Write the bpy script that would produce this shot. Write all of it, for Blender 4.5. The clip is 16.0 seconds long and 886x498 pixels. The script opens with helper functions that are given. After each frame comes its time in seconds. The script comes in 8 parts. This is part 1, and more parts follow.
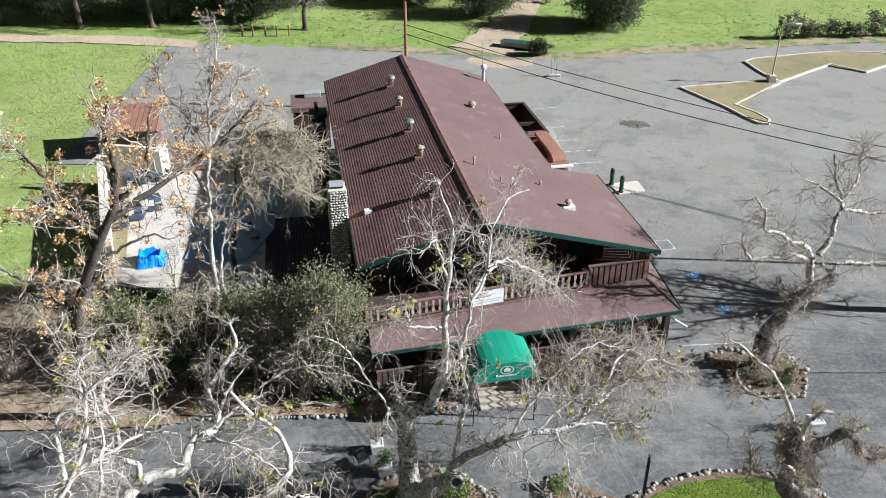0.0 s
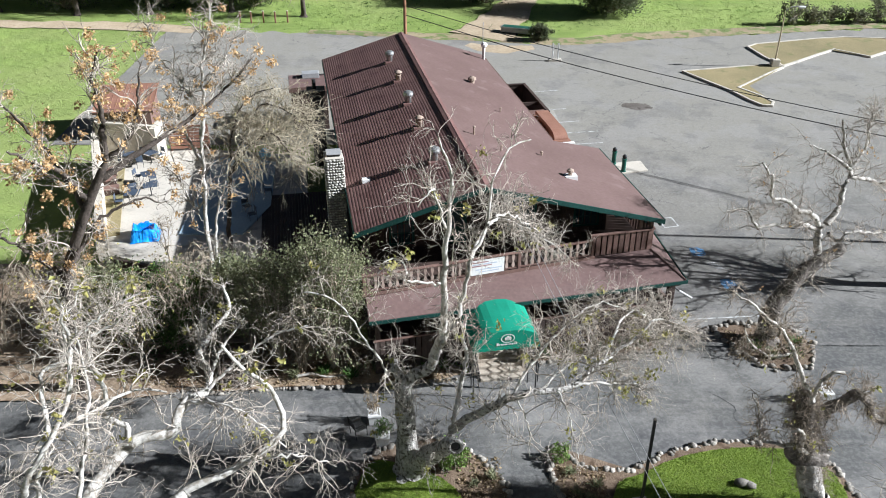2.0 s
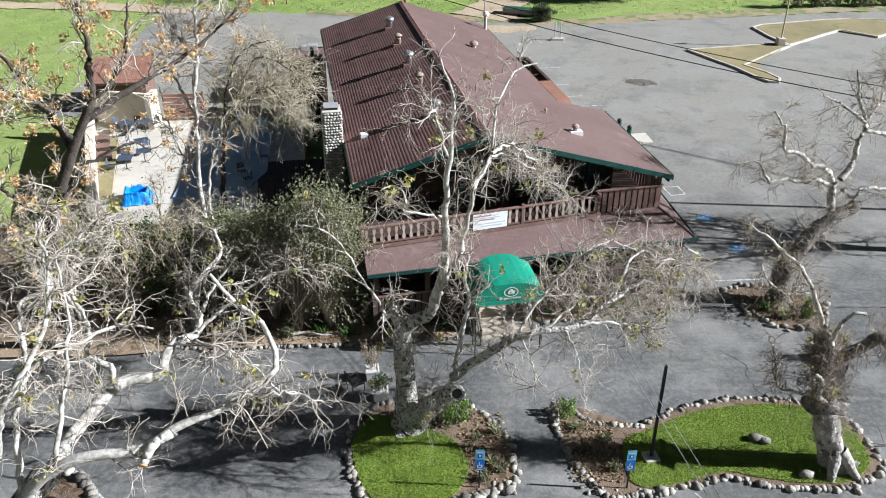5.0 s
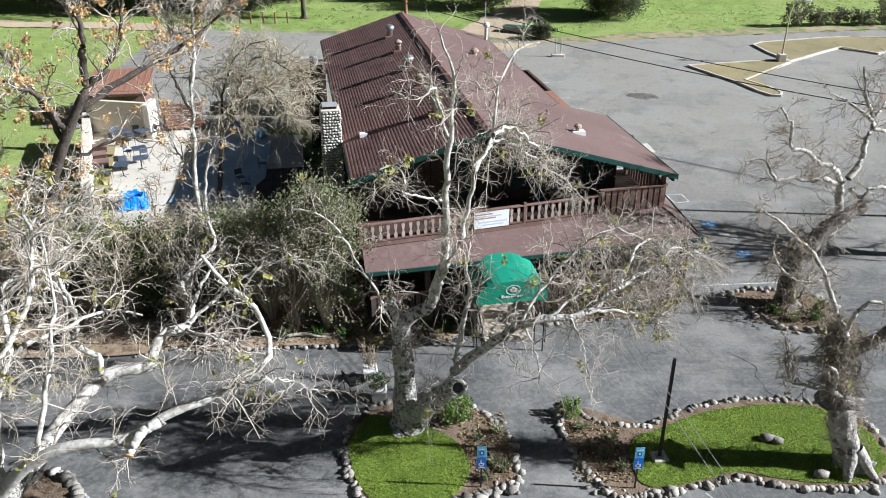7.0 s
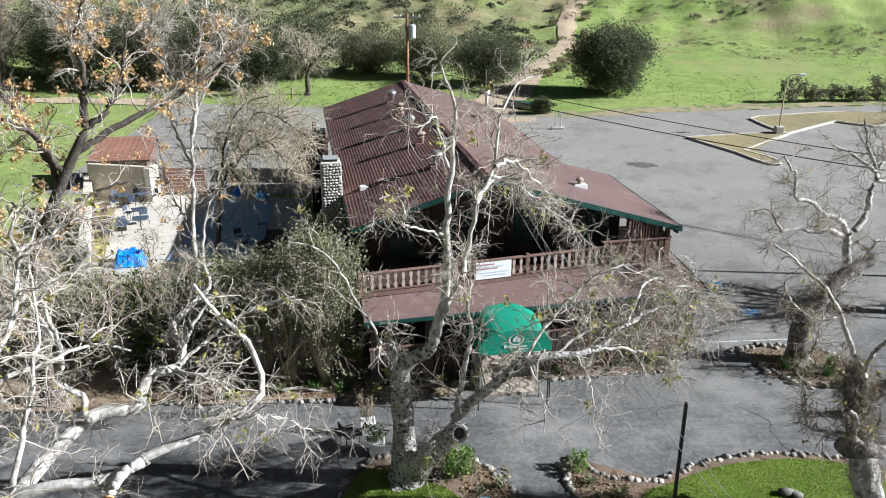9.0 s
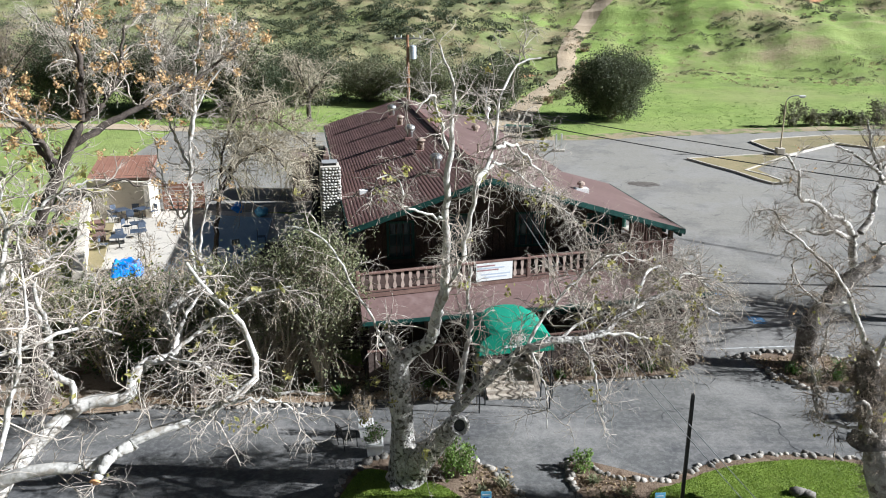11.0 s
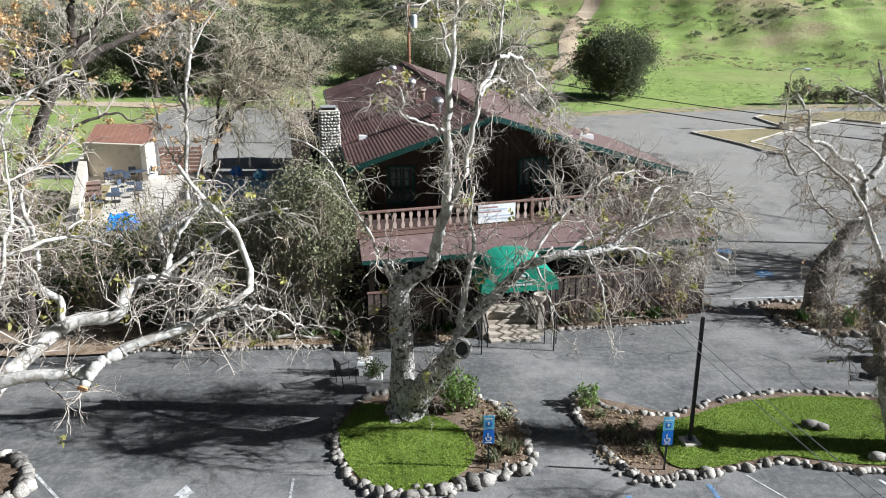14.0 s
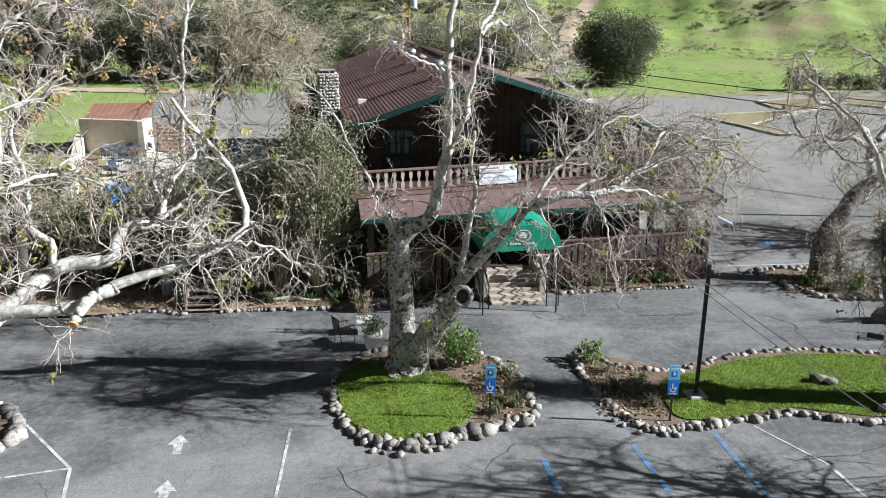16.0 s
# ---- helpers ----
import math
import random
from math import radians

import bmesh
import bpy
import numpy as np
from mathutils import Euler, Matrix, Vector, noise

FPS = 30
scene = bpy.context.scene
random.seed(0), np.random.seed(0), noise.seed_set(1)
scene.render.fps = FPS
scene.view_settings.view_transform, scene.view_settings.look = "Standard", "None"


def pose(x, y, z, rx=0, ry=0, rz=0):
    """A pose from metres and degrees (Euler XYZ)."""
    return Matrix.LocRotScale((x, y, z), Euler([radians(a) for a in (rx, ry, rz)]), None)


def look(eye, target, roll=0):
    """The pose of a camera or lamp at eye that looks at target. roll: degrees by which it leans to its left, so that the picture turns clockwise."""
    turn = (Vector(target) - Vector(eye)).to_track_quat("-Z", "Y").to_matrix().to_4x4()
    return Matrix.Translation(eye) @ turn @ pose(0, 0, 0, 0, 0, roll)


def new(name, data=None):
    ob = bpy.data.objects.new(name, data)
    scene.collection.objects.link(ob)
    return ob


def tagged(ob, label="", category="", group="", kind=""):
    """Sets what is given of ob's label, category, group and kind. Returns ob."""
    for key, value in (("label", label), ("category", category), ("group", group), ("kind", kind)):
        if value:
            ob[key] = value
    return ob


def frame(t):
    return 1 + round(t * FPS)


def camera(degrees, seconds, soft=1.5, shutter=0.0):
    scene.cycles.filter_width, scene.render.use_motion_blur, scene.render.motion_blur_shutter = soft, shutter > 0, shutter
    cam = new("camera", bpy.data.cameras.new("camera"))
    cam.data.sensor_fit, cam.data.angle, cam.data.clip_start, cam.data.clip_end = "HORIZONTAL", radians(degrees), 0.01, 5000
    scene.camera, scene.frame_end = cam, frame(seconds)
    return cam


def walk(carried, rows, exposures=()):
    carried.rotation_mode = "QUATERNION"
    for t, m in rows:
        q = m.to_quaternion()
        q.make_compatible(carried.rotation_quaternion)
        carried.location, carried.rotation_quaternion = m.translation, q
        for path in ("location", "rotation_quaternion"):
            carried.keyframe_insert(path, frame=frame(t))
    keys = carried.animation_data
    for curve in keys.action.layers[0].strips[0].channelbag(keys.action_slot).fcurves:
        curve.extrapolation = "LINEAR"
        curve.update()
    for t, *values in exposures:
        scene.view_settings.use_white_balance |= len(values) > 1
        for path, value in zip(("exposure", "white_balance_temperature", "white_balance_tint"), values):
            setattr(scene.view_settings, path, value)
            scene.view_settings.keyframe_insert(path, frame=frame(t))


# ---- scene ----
cam = camera(58.3, 16.0, soft=1.0)
METRES, EYE, TILT, LEAN, TURN = 13.0, 24.1, -29.4, 0.0, 0.0
ROWS = [
    (0.0, 0.0, 0.0, 0.0, 0.0, 0.0, -0.0),
    (0.5, 0.0003, 0.0159, -0.03, -0.01, 0.04, -0.02),
    (1.0, 0.0013, 0.0322, -0.0604, 0.0, 0.1, -0.01),
    (1.5, 0.0025, 0.0484, -0.0894, 0.0, 0.13, -0.03),
    (2.0, 0.003, 0.0637, -0.1178, 0.01, 0.17, -0.03),
    (2.5, 0.0034, 0.0794, -0.1469, 0.02, 0.21, -0.04),
    (3.0, 0.0031, 0.096, -0.1764, 0.01, 0.26, -0.05),
    (3.5, 0.0029, 0.1106, -0.2048, 0.01, 0.28, -0.07),
    (4.0, 0.0021, 0.1266, -0.2332, 0.02, 0.3, -0.1),
    (4.5, 0.0015, 0.1413, -0.2602, 0.02, 0.31, -0.11),
    (5.0, 0.0003, 0.1577, -0.2861, 0.01, 0.54, -0.15),
    (7.5, 0.0016, 0.2342, -0.4132, 0.07, 4.03, -0.17),
    (8.0, 0.0029, 0.2493, -0.4403, 0.11, 5.66, -0.19),
    (8.5, 0.003, 0.265, -0.4674, 0.12, 7.31, -0.21),
    (9.0, 0.0023, 0.2806, -0.4943, 0.13, 8.98, -0.22),
    (11.5, 0.0082, 0.3516, -0.63, 0.27, 11.82, -0.15),
    (12.0, 0.0078, 0.3675, -0.657, 0.26, 11.82, -0.16),
    (12.5, 0.0074, 0.3839, -0.684, 0.27, 11.81, -0.18),
    (13.0, 0.0072, 0.3994, -0.7114, 0.27, 11.8, -0.19),
    (13.5, 0.0058, 0.4144, -0.738, 0.27, 11.77, -0.2),
    (14.0, 0.0058, 0.4289, -0.765, 0.3, 11.77, -0.2),
    (14.5, 0.0057, 0.4438, -0.7899, 0.3, 11.75, -0.2),
    (15.0, 0.0055, 0.4595, -0.8167, 0.3, 11.73, -0.21),
    (15.5, 0.0053, 0.4749, -0.8447, 0.31, 11.75, -0.22),
    (16.0, 0.0045, 0.4905, -0.8706, 0.29, 11.83, -0.23),
]
walk(cam, [(t, pose(0, 0, EYE, TILT, LEAN, TURN) @ pose(METRES * x, METRES * y, METRES * z, 90 + pitch, roll, yaw)) for t, x, y, z, yaw, pitch, roll in ROWS],
     exposures=[(0.0, 1.19, 5800, 9), (16.0, 1.19, 5800, 9)])

# ---- world, sun, exposure ----
world = bpy.data.worlds.new("world")
scene.world = world
world.use_nodes = True
wn = world.node_tree.nodes
sky = wn.new("ShaderNodeTexSky")
sky.sky_type = "NISHITA"
sky.sun_disc = False
sky.sun_elevation = radians(28)
sky.sun_rotation = radians(93.8)
wn["Background"].inputs["Strength"].default_value = 0.0105
world.node_tree.links.new(sky.outputs[0], wn["Background"].inputs[0])
sun = new("sun", bpy.data.lights.new("sun", "SUN"))
sun.data.energy = 5.0
sun.data.angle = radians(0.53)
sun.data.color = (1.0, 0.985, 0.97)
sun.matrix_world = look((60, -4, 32.0), (0, 0, 0))

# ---- materials ----
def srgb(r, g, b):
    f = lambda c: (c / 255 / 12.92) if c < 10 else ((c / 255 + 0.055) / 1.055) ** 2.4
    return (f(r), f(g), f(b), 1)


def mat(name, a, b, big=0.6, fine=14.0, rough=0.8, bump=0.3, metal=0.0, c=None, patch=0.25, island=0.0, dist=0.02, spec=0.3):
    """Two colours mixed by noise at a coarse and a fine scale, worn patches of a third, bump, and a shift from piece to piece."""
    m = bpy.data.materials.new(name)
    m.use_nodes = True
    nt, n, l = m.node_tree, m.node_tree.nodes, m.node_tree.links
    bs = n["Principled BSDF"]
    geo = n.new("ShaderNodeNewGeometry")
    n1 = n.new("ShaderNodeTexNoise"); n1.inputs["Scale"].default_value = big; n1.inputs["Detail"].default_value = 5
    n2 = n.new("ShaderNodeTexNoise"); n2.inputs["Scale"].default_value = fine; n2.inputs["Detail"].default_value = 4
    l.new(geo.outputs["Position"], n1.inputs["Vector"]); l.new(geo.outputs["Position"], n2.inputs["Vector"])
    add = n.new("ShaderNodeMath"); add.operation = "ADD"
    l.new(n1.outputs["Fac"], add.inputs[0]); l.new(n2.outputs["Fac"], add.inputs[1])
    ramp = n.new("ShaderNodeMapRange"); ramp.inputs[1].default_value = 0.75; ramp.inputs[2].default_value = 1.25
    l.new(add.outputs[0], ramp.inputs[0])
    mix = n.new("ShaderNodeMix"); mix.data_type = "RGBA"
    mix.inputs[6].default_value = (*a[:3], 1); mix.inputs[7].default_value = (*b[:3], 1)
    l.new(ramp.outputs[0], mix.inputs[0])
    out = mix.outputs[2]
    if c:
        n3 = n.new("ShaderNodeTexNoise"); n3.inputs["Scale"].default_value = big * 2.7; n3.inputs["Detail"].default_value = 6
        l.new(geo.outputs["Position"], n3.inputs["Vector"])
        r3 = n.new("ShaderNodeMapRange"); r3.inputs[1].default_value = 0.72 - patch; r3.inputs[2].default_value = 0.82 - patch
        l.new(n3.outputs["Fac"], r3.inputs[0])
        mx = n.new("ShaderNodeMix"); mx.data_type = "RGBA"; mx.inputs[7].default_value = (*c[:3], 1)
        l.new(r3.outputs[0], mx.inputs[0]); l.new(out, mx.inputs[6])
        out = mx.outputs[2]
    if island:
        oi = n.new("ShaderNodeObjectInfo")
        s = n.new("ShaderNodeMath"); s.operation = "ADD"
        l.new(oi.outputs["Random"], s.inputs[0]); l.new(geo.outputs["Random Per Island"], s.inputs[1])
        fr = n.new("ShaderNodeMath"); fr.operation = "FRACT"; l.new(s.outputs[0], fr.inputs[0])
        v = n.new("ShaderNodeMapRange"); v.inputs[3].default_value = 1 - island; v.inputs[4].default_value = 1 + island
        l.new(fr.outputs[0], v.inputs[0])
        h = n.new("ShaderNodeHueSaturation"); l.new(v.outputs[0], h.inputs["Value"]); l.new(out, h.inputs["Color"])
        out = h.outputs[0]
    l.new(out, bs.inputs["Base Color"])
    bs.inputs["Roughness"].default_value = rough
    bs.inputs["Metallic"].default_value = metal
    bs.inputs["Specular IOR Level"].default_value = spec
    if bump:
        bp = n.new("ShaderNodeBump"); bp.inputs["Strength"].default_value = bump; bp.inputs["Distance"].default_value = dist
        l.new(add.outputs[0], bp.inputs["Height"]); l.new(bp.outputs[0], bs.inputs["Normal"])
    return m


def leaf_mat(name, a, b, through_light=0.35):
    m = mat(name, a, b, big=1.5, fine=9, rough=0.6, bump=0, island=0.35)
    m.node_tree.nodes["Principled BSDF"].inputs["Subsurface Weight"].default_value = 0.0
    n, l = m.node_tree.nodes, m.node_tree.links
    bs, outn = n["Principled BSDF"], n["Material Output"]
    tr = n.new("ShaderNodeBsdfTranslucent")
    l.new(bs.inputs["Base Color"].links[0].from_socket, tr.inputs["Color"])
    ms = n.new("ShaderNodeMixShader"); ms.inputs[0].default_value = through_light
    l.new(bs.outputs[0], ms.inputs[1]); l.new(tr.outputs[0], ms.inputs[2]); l.new(ms.outputs[0], outn.inputs["Surface"])
    return m


def asphalt_mat(name):
    """Grey asphalt, bleached and warmer away from the forecourt, with stains, streaks and fine cracking."""
    m = bpy.data.materials.new(name)
    m.use_nodes = True
    n, l = m.node_tree.nodes, m.node_tree.links
    bs = n["Principled BSDF"]
    geo = n.new("ShaderNodeNewGeometry")

    def noise_at(scale, detail, lo, hi, squeeze=(1, 1, 1)):
        mp = n.new("ShaderNodeVectorMath"); mp.operation = "MULTIPLY"; mp.inputs[1].default_value = squeeze
        l.new(geo.outputs["Position"], mp.inputs[0])
        t = n.new("ShaderNodeTexNoise"); t.inputs["Scale"].default_value = scale; t.inputs["Detail"].default_value = detail; t.inputs["Roughness"].default_value = 0.62
        l.new(mp.outputs[0], t.inputs["Vector"])
        r = n.new("ShaderNodeMapRange"); r.inputs[1].default_value = lo; r.inputs[2].default_value = hi
        l.new(t.outputs["Fac"], r.inputs[0])
        return r.outputs[0]

    def blend(f, a, b, kind="MIX"):
        x = n.new("ShaderNodeMix"); x.data_type = "RGBA"; x.blend_type = kind
        if isinstance(f, float):
            x.inputs[0].default_value = f
        else:
            l.new(f, x.inputs[0])
        for s, v in ((6, a), (7, b)):
            if isinstance(v, tuple):
                x.inputs[s].default_value = (*v, 1)
            else:
                l.new(v, x.inputs[s])
        return x.outputs[2]

    sep = n.new("ShaderNodeSeparateXYZ"); l.new(geo.outputs["Position"], sep.inputs[0])
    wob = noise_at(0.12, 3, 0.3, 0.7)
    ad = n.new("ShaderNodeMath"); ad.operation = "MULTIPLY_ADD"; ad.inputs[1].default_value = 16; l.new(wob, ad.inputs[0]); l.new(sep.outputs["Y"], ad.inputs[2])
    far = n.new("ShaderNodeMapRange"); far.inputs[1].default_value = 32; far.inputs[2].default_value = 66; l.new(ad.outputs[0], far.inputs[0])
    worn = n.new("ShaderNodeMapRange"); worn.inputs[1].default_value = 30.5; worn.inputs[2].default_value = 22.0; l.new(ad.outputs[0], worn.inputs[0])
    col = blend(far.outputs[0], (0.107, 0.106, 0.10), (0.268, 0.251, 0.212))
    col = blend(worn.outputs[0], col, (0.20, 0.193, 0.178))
    # pale abraded patches with ragged rims
    col = blend(noise_at(0.22, 9, 0.50, 0.58), col, blend(0.42, col, (0.30, 0.285, 0.262)))
    col = blend(noise_at(0.9, 9, 0.54, 0.62, (1.0, 0.55, 1)), col, blend(0.16, col, (0.32, 0.30, 0.275)))
    # dark sealed and oiled patches
    near = n.new("ShaderNodeMath"); near.operation = "MULTIPLY_ADD"; near.inputs[1].default_value = -0.45; near.inputs[2].default_value = 1.0; l.new(far.outputs[0], near.inputs[0])
    blot = n.new("ShaderNodeMath"); blot.operation = "MULTIPLY"; l.new(noise_at(0.30, 10, 0.52, 0.60), blot.inputs[0]); l.new(near.outputs[0], blot.inputs[1])
    col = blend(blot.outputs[0], col, blend(0.45, col, (0.06, 0.06, 0.064)))
    spot = n.new("ShaderNodeMath"); spot.operation = "MULTIPLY"; l.new(noise_at(1.9, 9, 0.55, 0.63), spot.inputs[0]); l.new(near.outputs[0], spot.inputs[1])
    col = blend(spot.outputs[0], col, blend(0.20, col, (0.055, 0.055, 0.057)))
    # tyre-worn streaks along the lanes
    col = blend(noise_at(0.8, 6, 0.52, 0.66, (0.22, 1.6, 1)), col, blend(0.30, col, (0.30, 0.28, 0.25)))
    col = blend(noise_at(5, 7, 0.46, 0.60), col, blend(0.16, col, (0.40, 0.39, 0.37)))
    col = blend(noise_at(14, 5, 0.46, 0.60), col, blend(0.22, col, (0.045, 0.045, 0.047)))
    vo = n.new("ShaderNodeTexVoronoi"); vo.feature = "DISTANCE_TO_EDGE"; vo.inputs["Scale"].default_value = 0.24; vo.inputs["Randomness"].default_value = 1
    wv = n.new("ShaderNodeTexNoise"); wv.inputs["Scale"].default_value = 1.1; wv.inputs["Detail"].default_value = 4
    l.new(geo.outputs["Position"], wv.inputs["Vector"])
    va = n.new("ShaderNodeVectorMath"); va.operation = "MULTIPLY_ADD"; va.inputs[1].default_value = (1.6, 1.6, 0)
    l.new(wv.outputs["Color"], va.inputs[0]); l.new(geo.outputs["Position"], va.inputs[2]); l.new(va.outputs[0], vo.inputs["Vector"])
    cr = n.new("ShaderNodeMapRange"); cr.inputs[1].default_value = 0.001; cr.inputs[2].default_value = 0.006; cr.inputs[3].default_value = 0.6; cr.inputs[4].default_value = 0.0
    l.new(vo.outputs["Distance"], cr.inputs[0])
    gate = n.new("ShaderNodeMath"); gate.operation = "MULTIPLY"; l.new(cr.outputs[0], gate.inputs[0]); l.new(noise_at(0.2, 2, 0.45, 0.6), gate.inputs[1])
    col = blend(gate.outputs[0], col, (0.04, 0.04, 0.042))
    l.new(col, bs.inputs["Base Color"])
    bs.inputs["Roughness"].default_value = 0.88
    bs.inputs["Specular IOR Level"].default_value = 0.25
    tf = n.new("ShaderNodeTexNoise"); tf.inputs["Scale"].default_value = 26; l.new(geo.outputs["Position"], tf.inputs["Vector"])
    bp = n.new("ShaderNodeBump"); bp.inputs["Strength"].default_value = 0.5; bp.inputs["Distance"].default_value = 0.02
    l.new(tf.outputs["Fac"], bp.inputs["Height"]); l.new(bp.outputs[0], bs.inputs["Normal"])
    return m


ASPHALT = asphalt_mat("asphalt")
def hill_mat(name):
    """Winter grass that turns to olive scrub and bare tan earth over the hillside."""
    m = bpy.data.materials.new(name)
    m.use_nodes = True
    n, l = m.node_tree.nodes, m.node_tree.links
    bs = n["Principled BSDF"]
    geo = n.new("ShaderNodeNewGeometry")

    def tex(scale, detail, lo, hi):
        t = n.new("ShaderNodeTexNoise"); t.inputs["Scale"].default_value = scale; t.inputs["Detail"].default_value = detail; t.inputs["Roughness"].default_value = 0.65
        l.new(geo.outputs["Position"], t.inputs["Vector"])
        r = n.new("ShaderNodeMapRange"); r.inputs[1].default_value = lo; r.inputs[2].default_value = hi
        l.new(t.outputs["Fac"], r.inputs[0])
        return r.outputs[0], t.outputs["Fac"]

    def math2(op, a, b):
        x = n.new("ShaderNodeMath"); x.operation = op; x.use_clamp = op == "MULTIPLY"
        for s, v in ((0, a), (1, b)):
            if isinstance(v, float):
                x.inputs[s].default_value = v
            else:
                l.new(v, x.inputs[s])
        return x.outputs[0]

    def blend(f, a, b, kind="MIX"):
        x = n.new("ShaderNodeMix"); x.data_type = "RGBA"; x.blend_type = kind
        l.new(f, x.inputs[0])
        for s, v in ((6, a), (7, b)):
            if isinstance(v, tuple):
                x.inputs[s].default_value = (*v, 1)
            else:
                l.new(v, x.inputs[s])
        return x.outputs[2]

    sep = n.new("ShaderNodeSeparateXYZ"); l.new(geo.outputs["Position"], sep.inputs[0])
    west = n.new("ShaderNodeMapRange"); west.inputs[1].default_value = 28; west.inputs[2].default_value = 2; west.inputs[3].default_value = 0.0; west.inputs[4].default_value = 0.22
    l.new(sep.outputs["X"], west.inputs[0])
    back = n.new("ShaderNodeMapRange"); back.inputs[1].default_value = 98; back.inputs[2].default_value = 135
    l.new(sep.outputs["Y"], back.inputs[0])
    g = blend(tex(0.35, 8, 0.35, 0.65)[0], (0.165, 0.24, 0.055), (0.275, 0.37, 0.09))
    g = blend(tex(0.05, 6, 0.45, 0.7)[0], g, (0.30, 0.34, 0.12))
    scr = math2("ADD", tex(0.045, 9, 0.0, 1.0)[1], west.outputs[0])
    r = n.new("ShaderNodeMapRange"); r.inputs[1].default_value = 0.54; r.inputs[2].default_value = 0.66; l.new(scr, r.inputs[0])
    g = blend(math2("MULTIPLY", r.outputs[0], back.outputs[0]), g, (0.17, 0.175, 0.085))
    tan = math2("MULTIPLY", tex(0.07, 9, 0.49, 0.63)[0], back.outputs[0])
    g = blend(tan, g, (0.34, 0.27, 0.16))
    dark = tex(1.4, 8, 0.50, 0.72)[0]
    g = blend(math2("MULTIPLY", dark, 0.4), g, (0.055, 0.07, 0.03))
    fine, ff = tex(9, 5, 0.4, 0.62)
    g = blend(math2("MULTIPLY", fine, 0.35), g, (0.30, 0.33, 0.13))
    l.new(g, bs.inputs["Base Color"])
    bs.inputs["Roughness"].default_value = 0.95
    bs.inputs["Specular IOR Level"].default_value = 0.1
    bp = n.new("ShaderNodeBump"); bp.inputs["Strength"].default_value = 0.6; bp.inputs["Distance"].default_value = 0.15
    l.new(math2("ADD", ff, dark), bp.inputs["Height"]); l.new(bp.outputs[0], bs.inputs["Normal"])
    return m


GRASS_FAR = hill_mat("field_grass")
LAWN = mat("lawn", (0.135, 0.19, 0.028), (0.225, 0.29, 0.048), big=0.9, fine=12, rough=0.95, bump=0.8, dist=0.05, c=(0.13, 0.15, 0.03), patch=0.12)
DIRT = mat("dirt", (0.13, 0.09, 0.06), (0.22, 0.16, 0.11), big=0.8, fine=16, rough=0.95, bump=0.8, dist=0.05, c=(0.10, 0.065, 0.04), patch=0.2)
DRY = mat("dry_turf", (0.20, 0.17, 0.085), (0.31, 0.25, 0.13), big=0.3, fine=9, rough=0.95, bump=0.6, dist=0.05, c=(0.17, 0.17, 0.07), patch=0.14)
BEDSOIL = mat("bed_soil", (0.22, 0.155, 0.10), (0.37, 0.285, 0.195), big=0.5, fine=12, rough=0.95, bump=0.8, dist=0.05, c=(0.15, 0.095, 0.055), patch=0.2)
VERGE = mat("verge_turf", (0.24, 0.19, 0.11), (0.36, 0.29, 0.18), big=0.35, fine=7, rough=0.95, bump=0.7, dist=0.06, c=(0.15, 0.19, 0.06), patch=0.24)
PATH = mat("path_dirt", (0.34, 0.26, 0.165), (0.48, 0.385, 0.265), big=0.3, fine=4, rough=0.95, bump=0.5, dist=0.1)
CLAY = mat("clay_bank", (0.36, 0.17, 0.08), (0.48, 0.26, 0.13), big=0.3, fine=3, rough=0.95, bump=0.8, dist=0.2)
CONCRETE = mat("concrete", (0.48, 0.435, 0.36), (0.58, 0.53, 0.45), big=0.5, fine=10, rough=0.85, bump=0.2, c=(0.36, 0.33, 0.28), patch=0.15)
STUCCO = mat("stucco", (0.56, 0.50, 0.40), (0.64, 0.58, 0.48), big=0.7, fine=20, rough=0.9, bump=0.3, c=(0.46, 0.40, 0.31), patch=0.14)


def worn_paint(name, a, b, wear, scale):
    """Road paint rubbed away in patches down to the asphalt."""
    m = mat(name, a, b, big=3.5, fine=22, rough=0.85, bump=0.1)
    n, l = m.node_tree.nodes, m.node_tree.links
    t = n.new("ShaderNodeTexNoise"); t.inputs["Scale"].default_value = scale; t.inputs["Detail"].default_value = 9; t.inputs["Roughness"].default_value = 0.7
    l.new(n.new("ShaderNodeNewGeometry").outputs["Position"], t.inputs["Vector"])
    r = n.new("ShaderNodeMapRange"); r.inputs[1].default_value = wear - 0.14; r.inputs[2].default_value = wear + 0.14; r.inputs[4].default_value = 0.9
    l.new(t.outputs["Fac"], r.inputs[0]); l.new(r.outputs[0], n["Principled BSDF"].inputs["Alpha"])
    return m


PAINT_WHITE = worn_paint("road_paint", (0.5, 0.5, 0.48), (0.76, 0.76, 0.73), 0.43, 3.0)
PAINT_BLUE = worn_paint("blue_paint", (0.10, 0.27, 0.52), (0.2, 0.4, 0.64), 0.47, 1.6)
STEPSTONE = mat("step_concrete", (0.33, 0.28, 0.22), (0.44, 0.385, 0.31), big=1.5, fine=14, rough=0.85, bump=0.3, c=(0.24, 0.2, 0.16), patch=0.15)
STAIRWOOD = mat("grey_stair_wood", (0.15, 0.115, 0.09), (0.27, 0.215, 0.17), big=1.2, fine=18, rough=0.85, bump=0.4, island=0.25)
# weathered boards, their colour darkened to carry tree shade on the porch front
WOOD_MID = mat("shaded_weathered_board", (0.048, 0.034, 0.028), (0.098, 0.072, 0.06), big=1.2, fine=18, rough=0.8, bump=0.4, island=0.22)
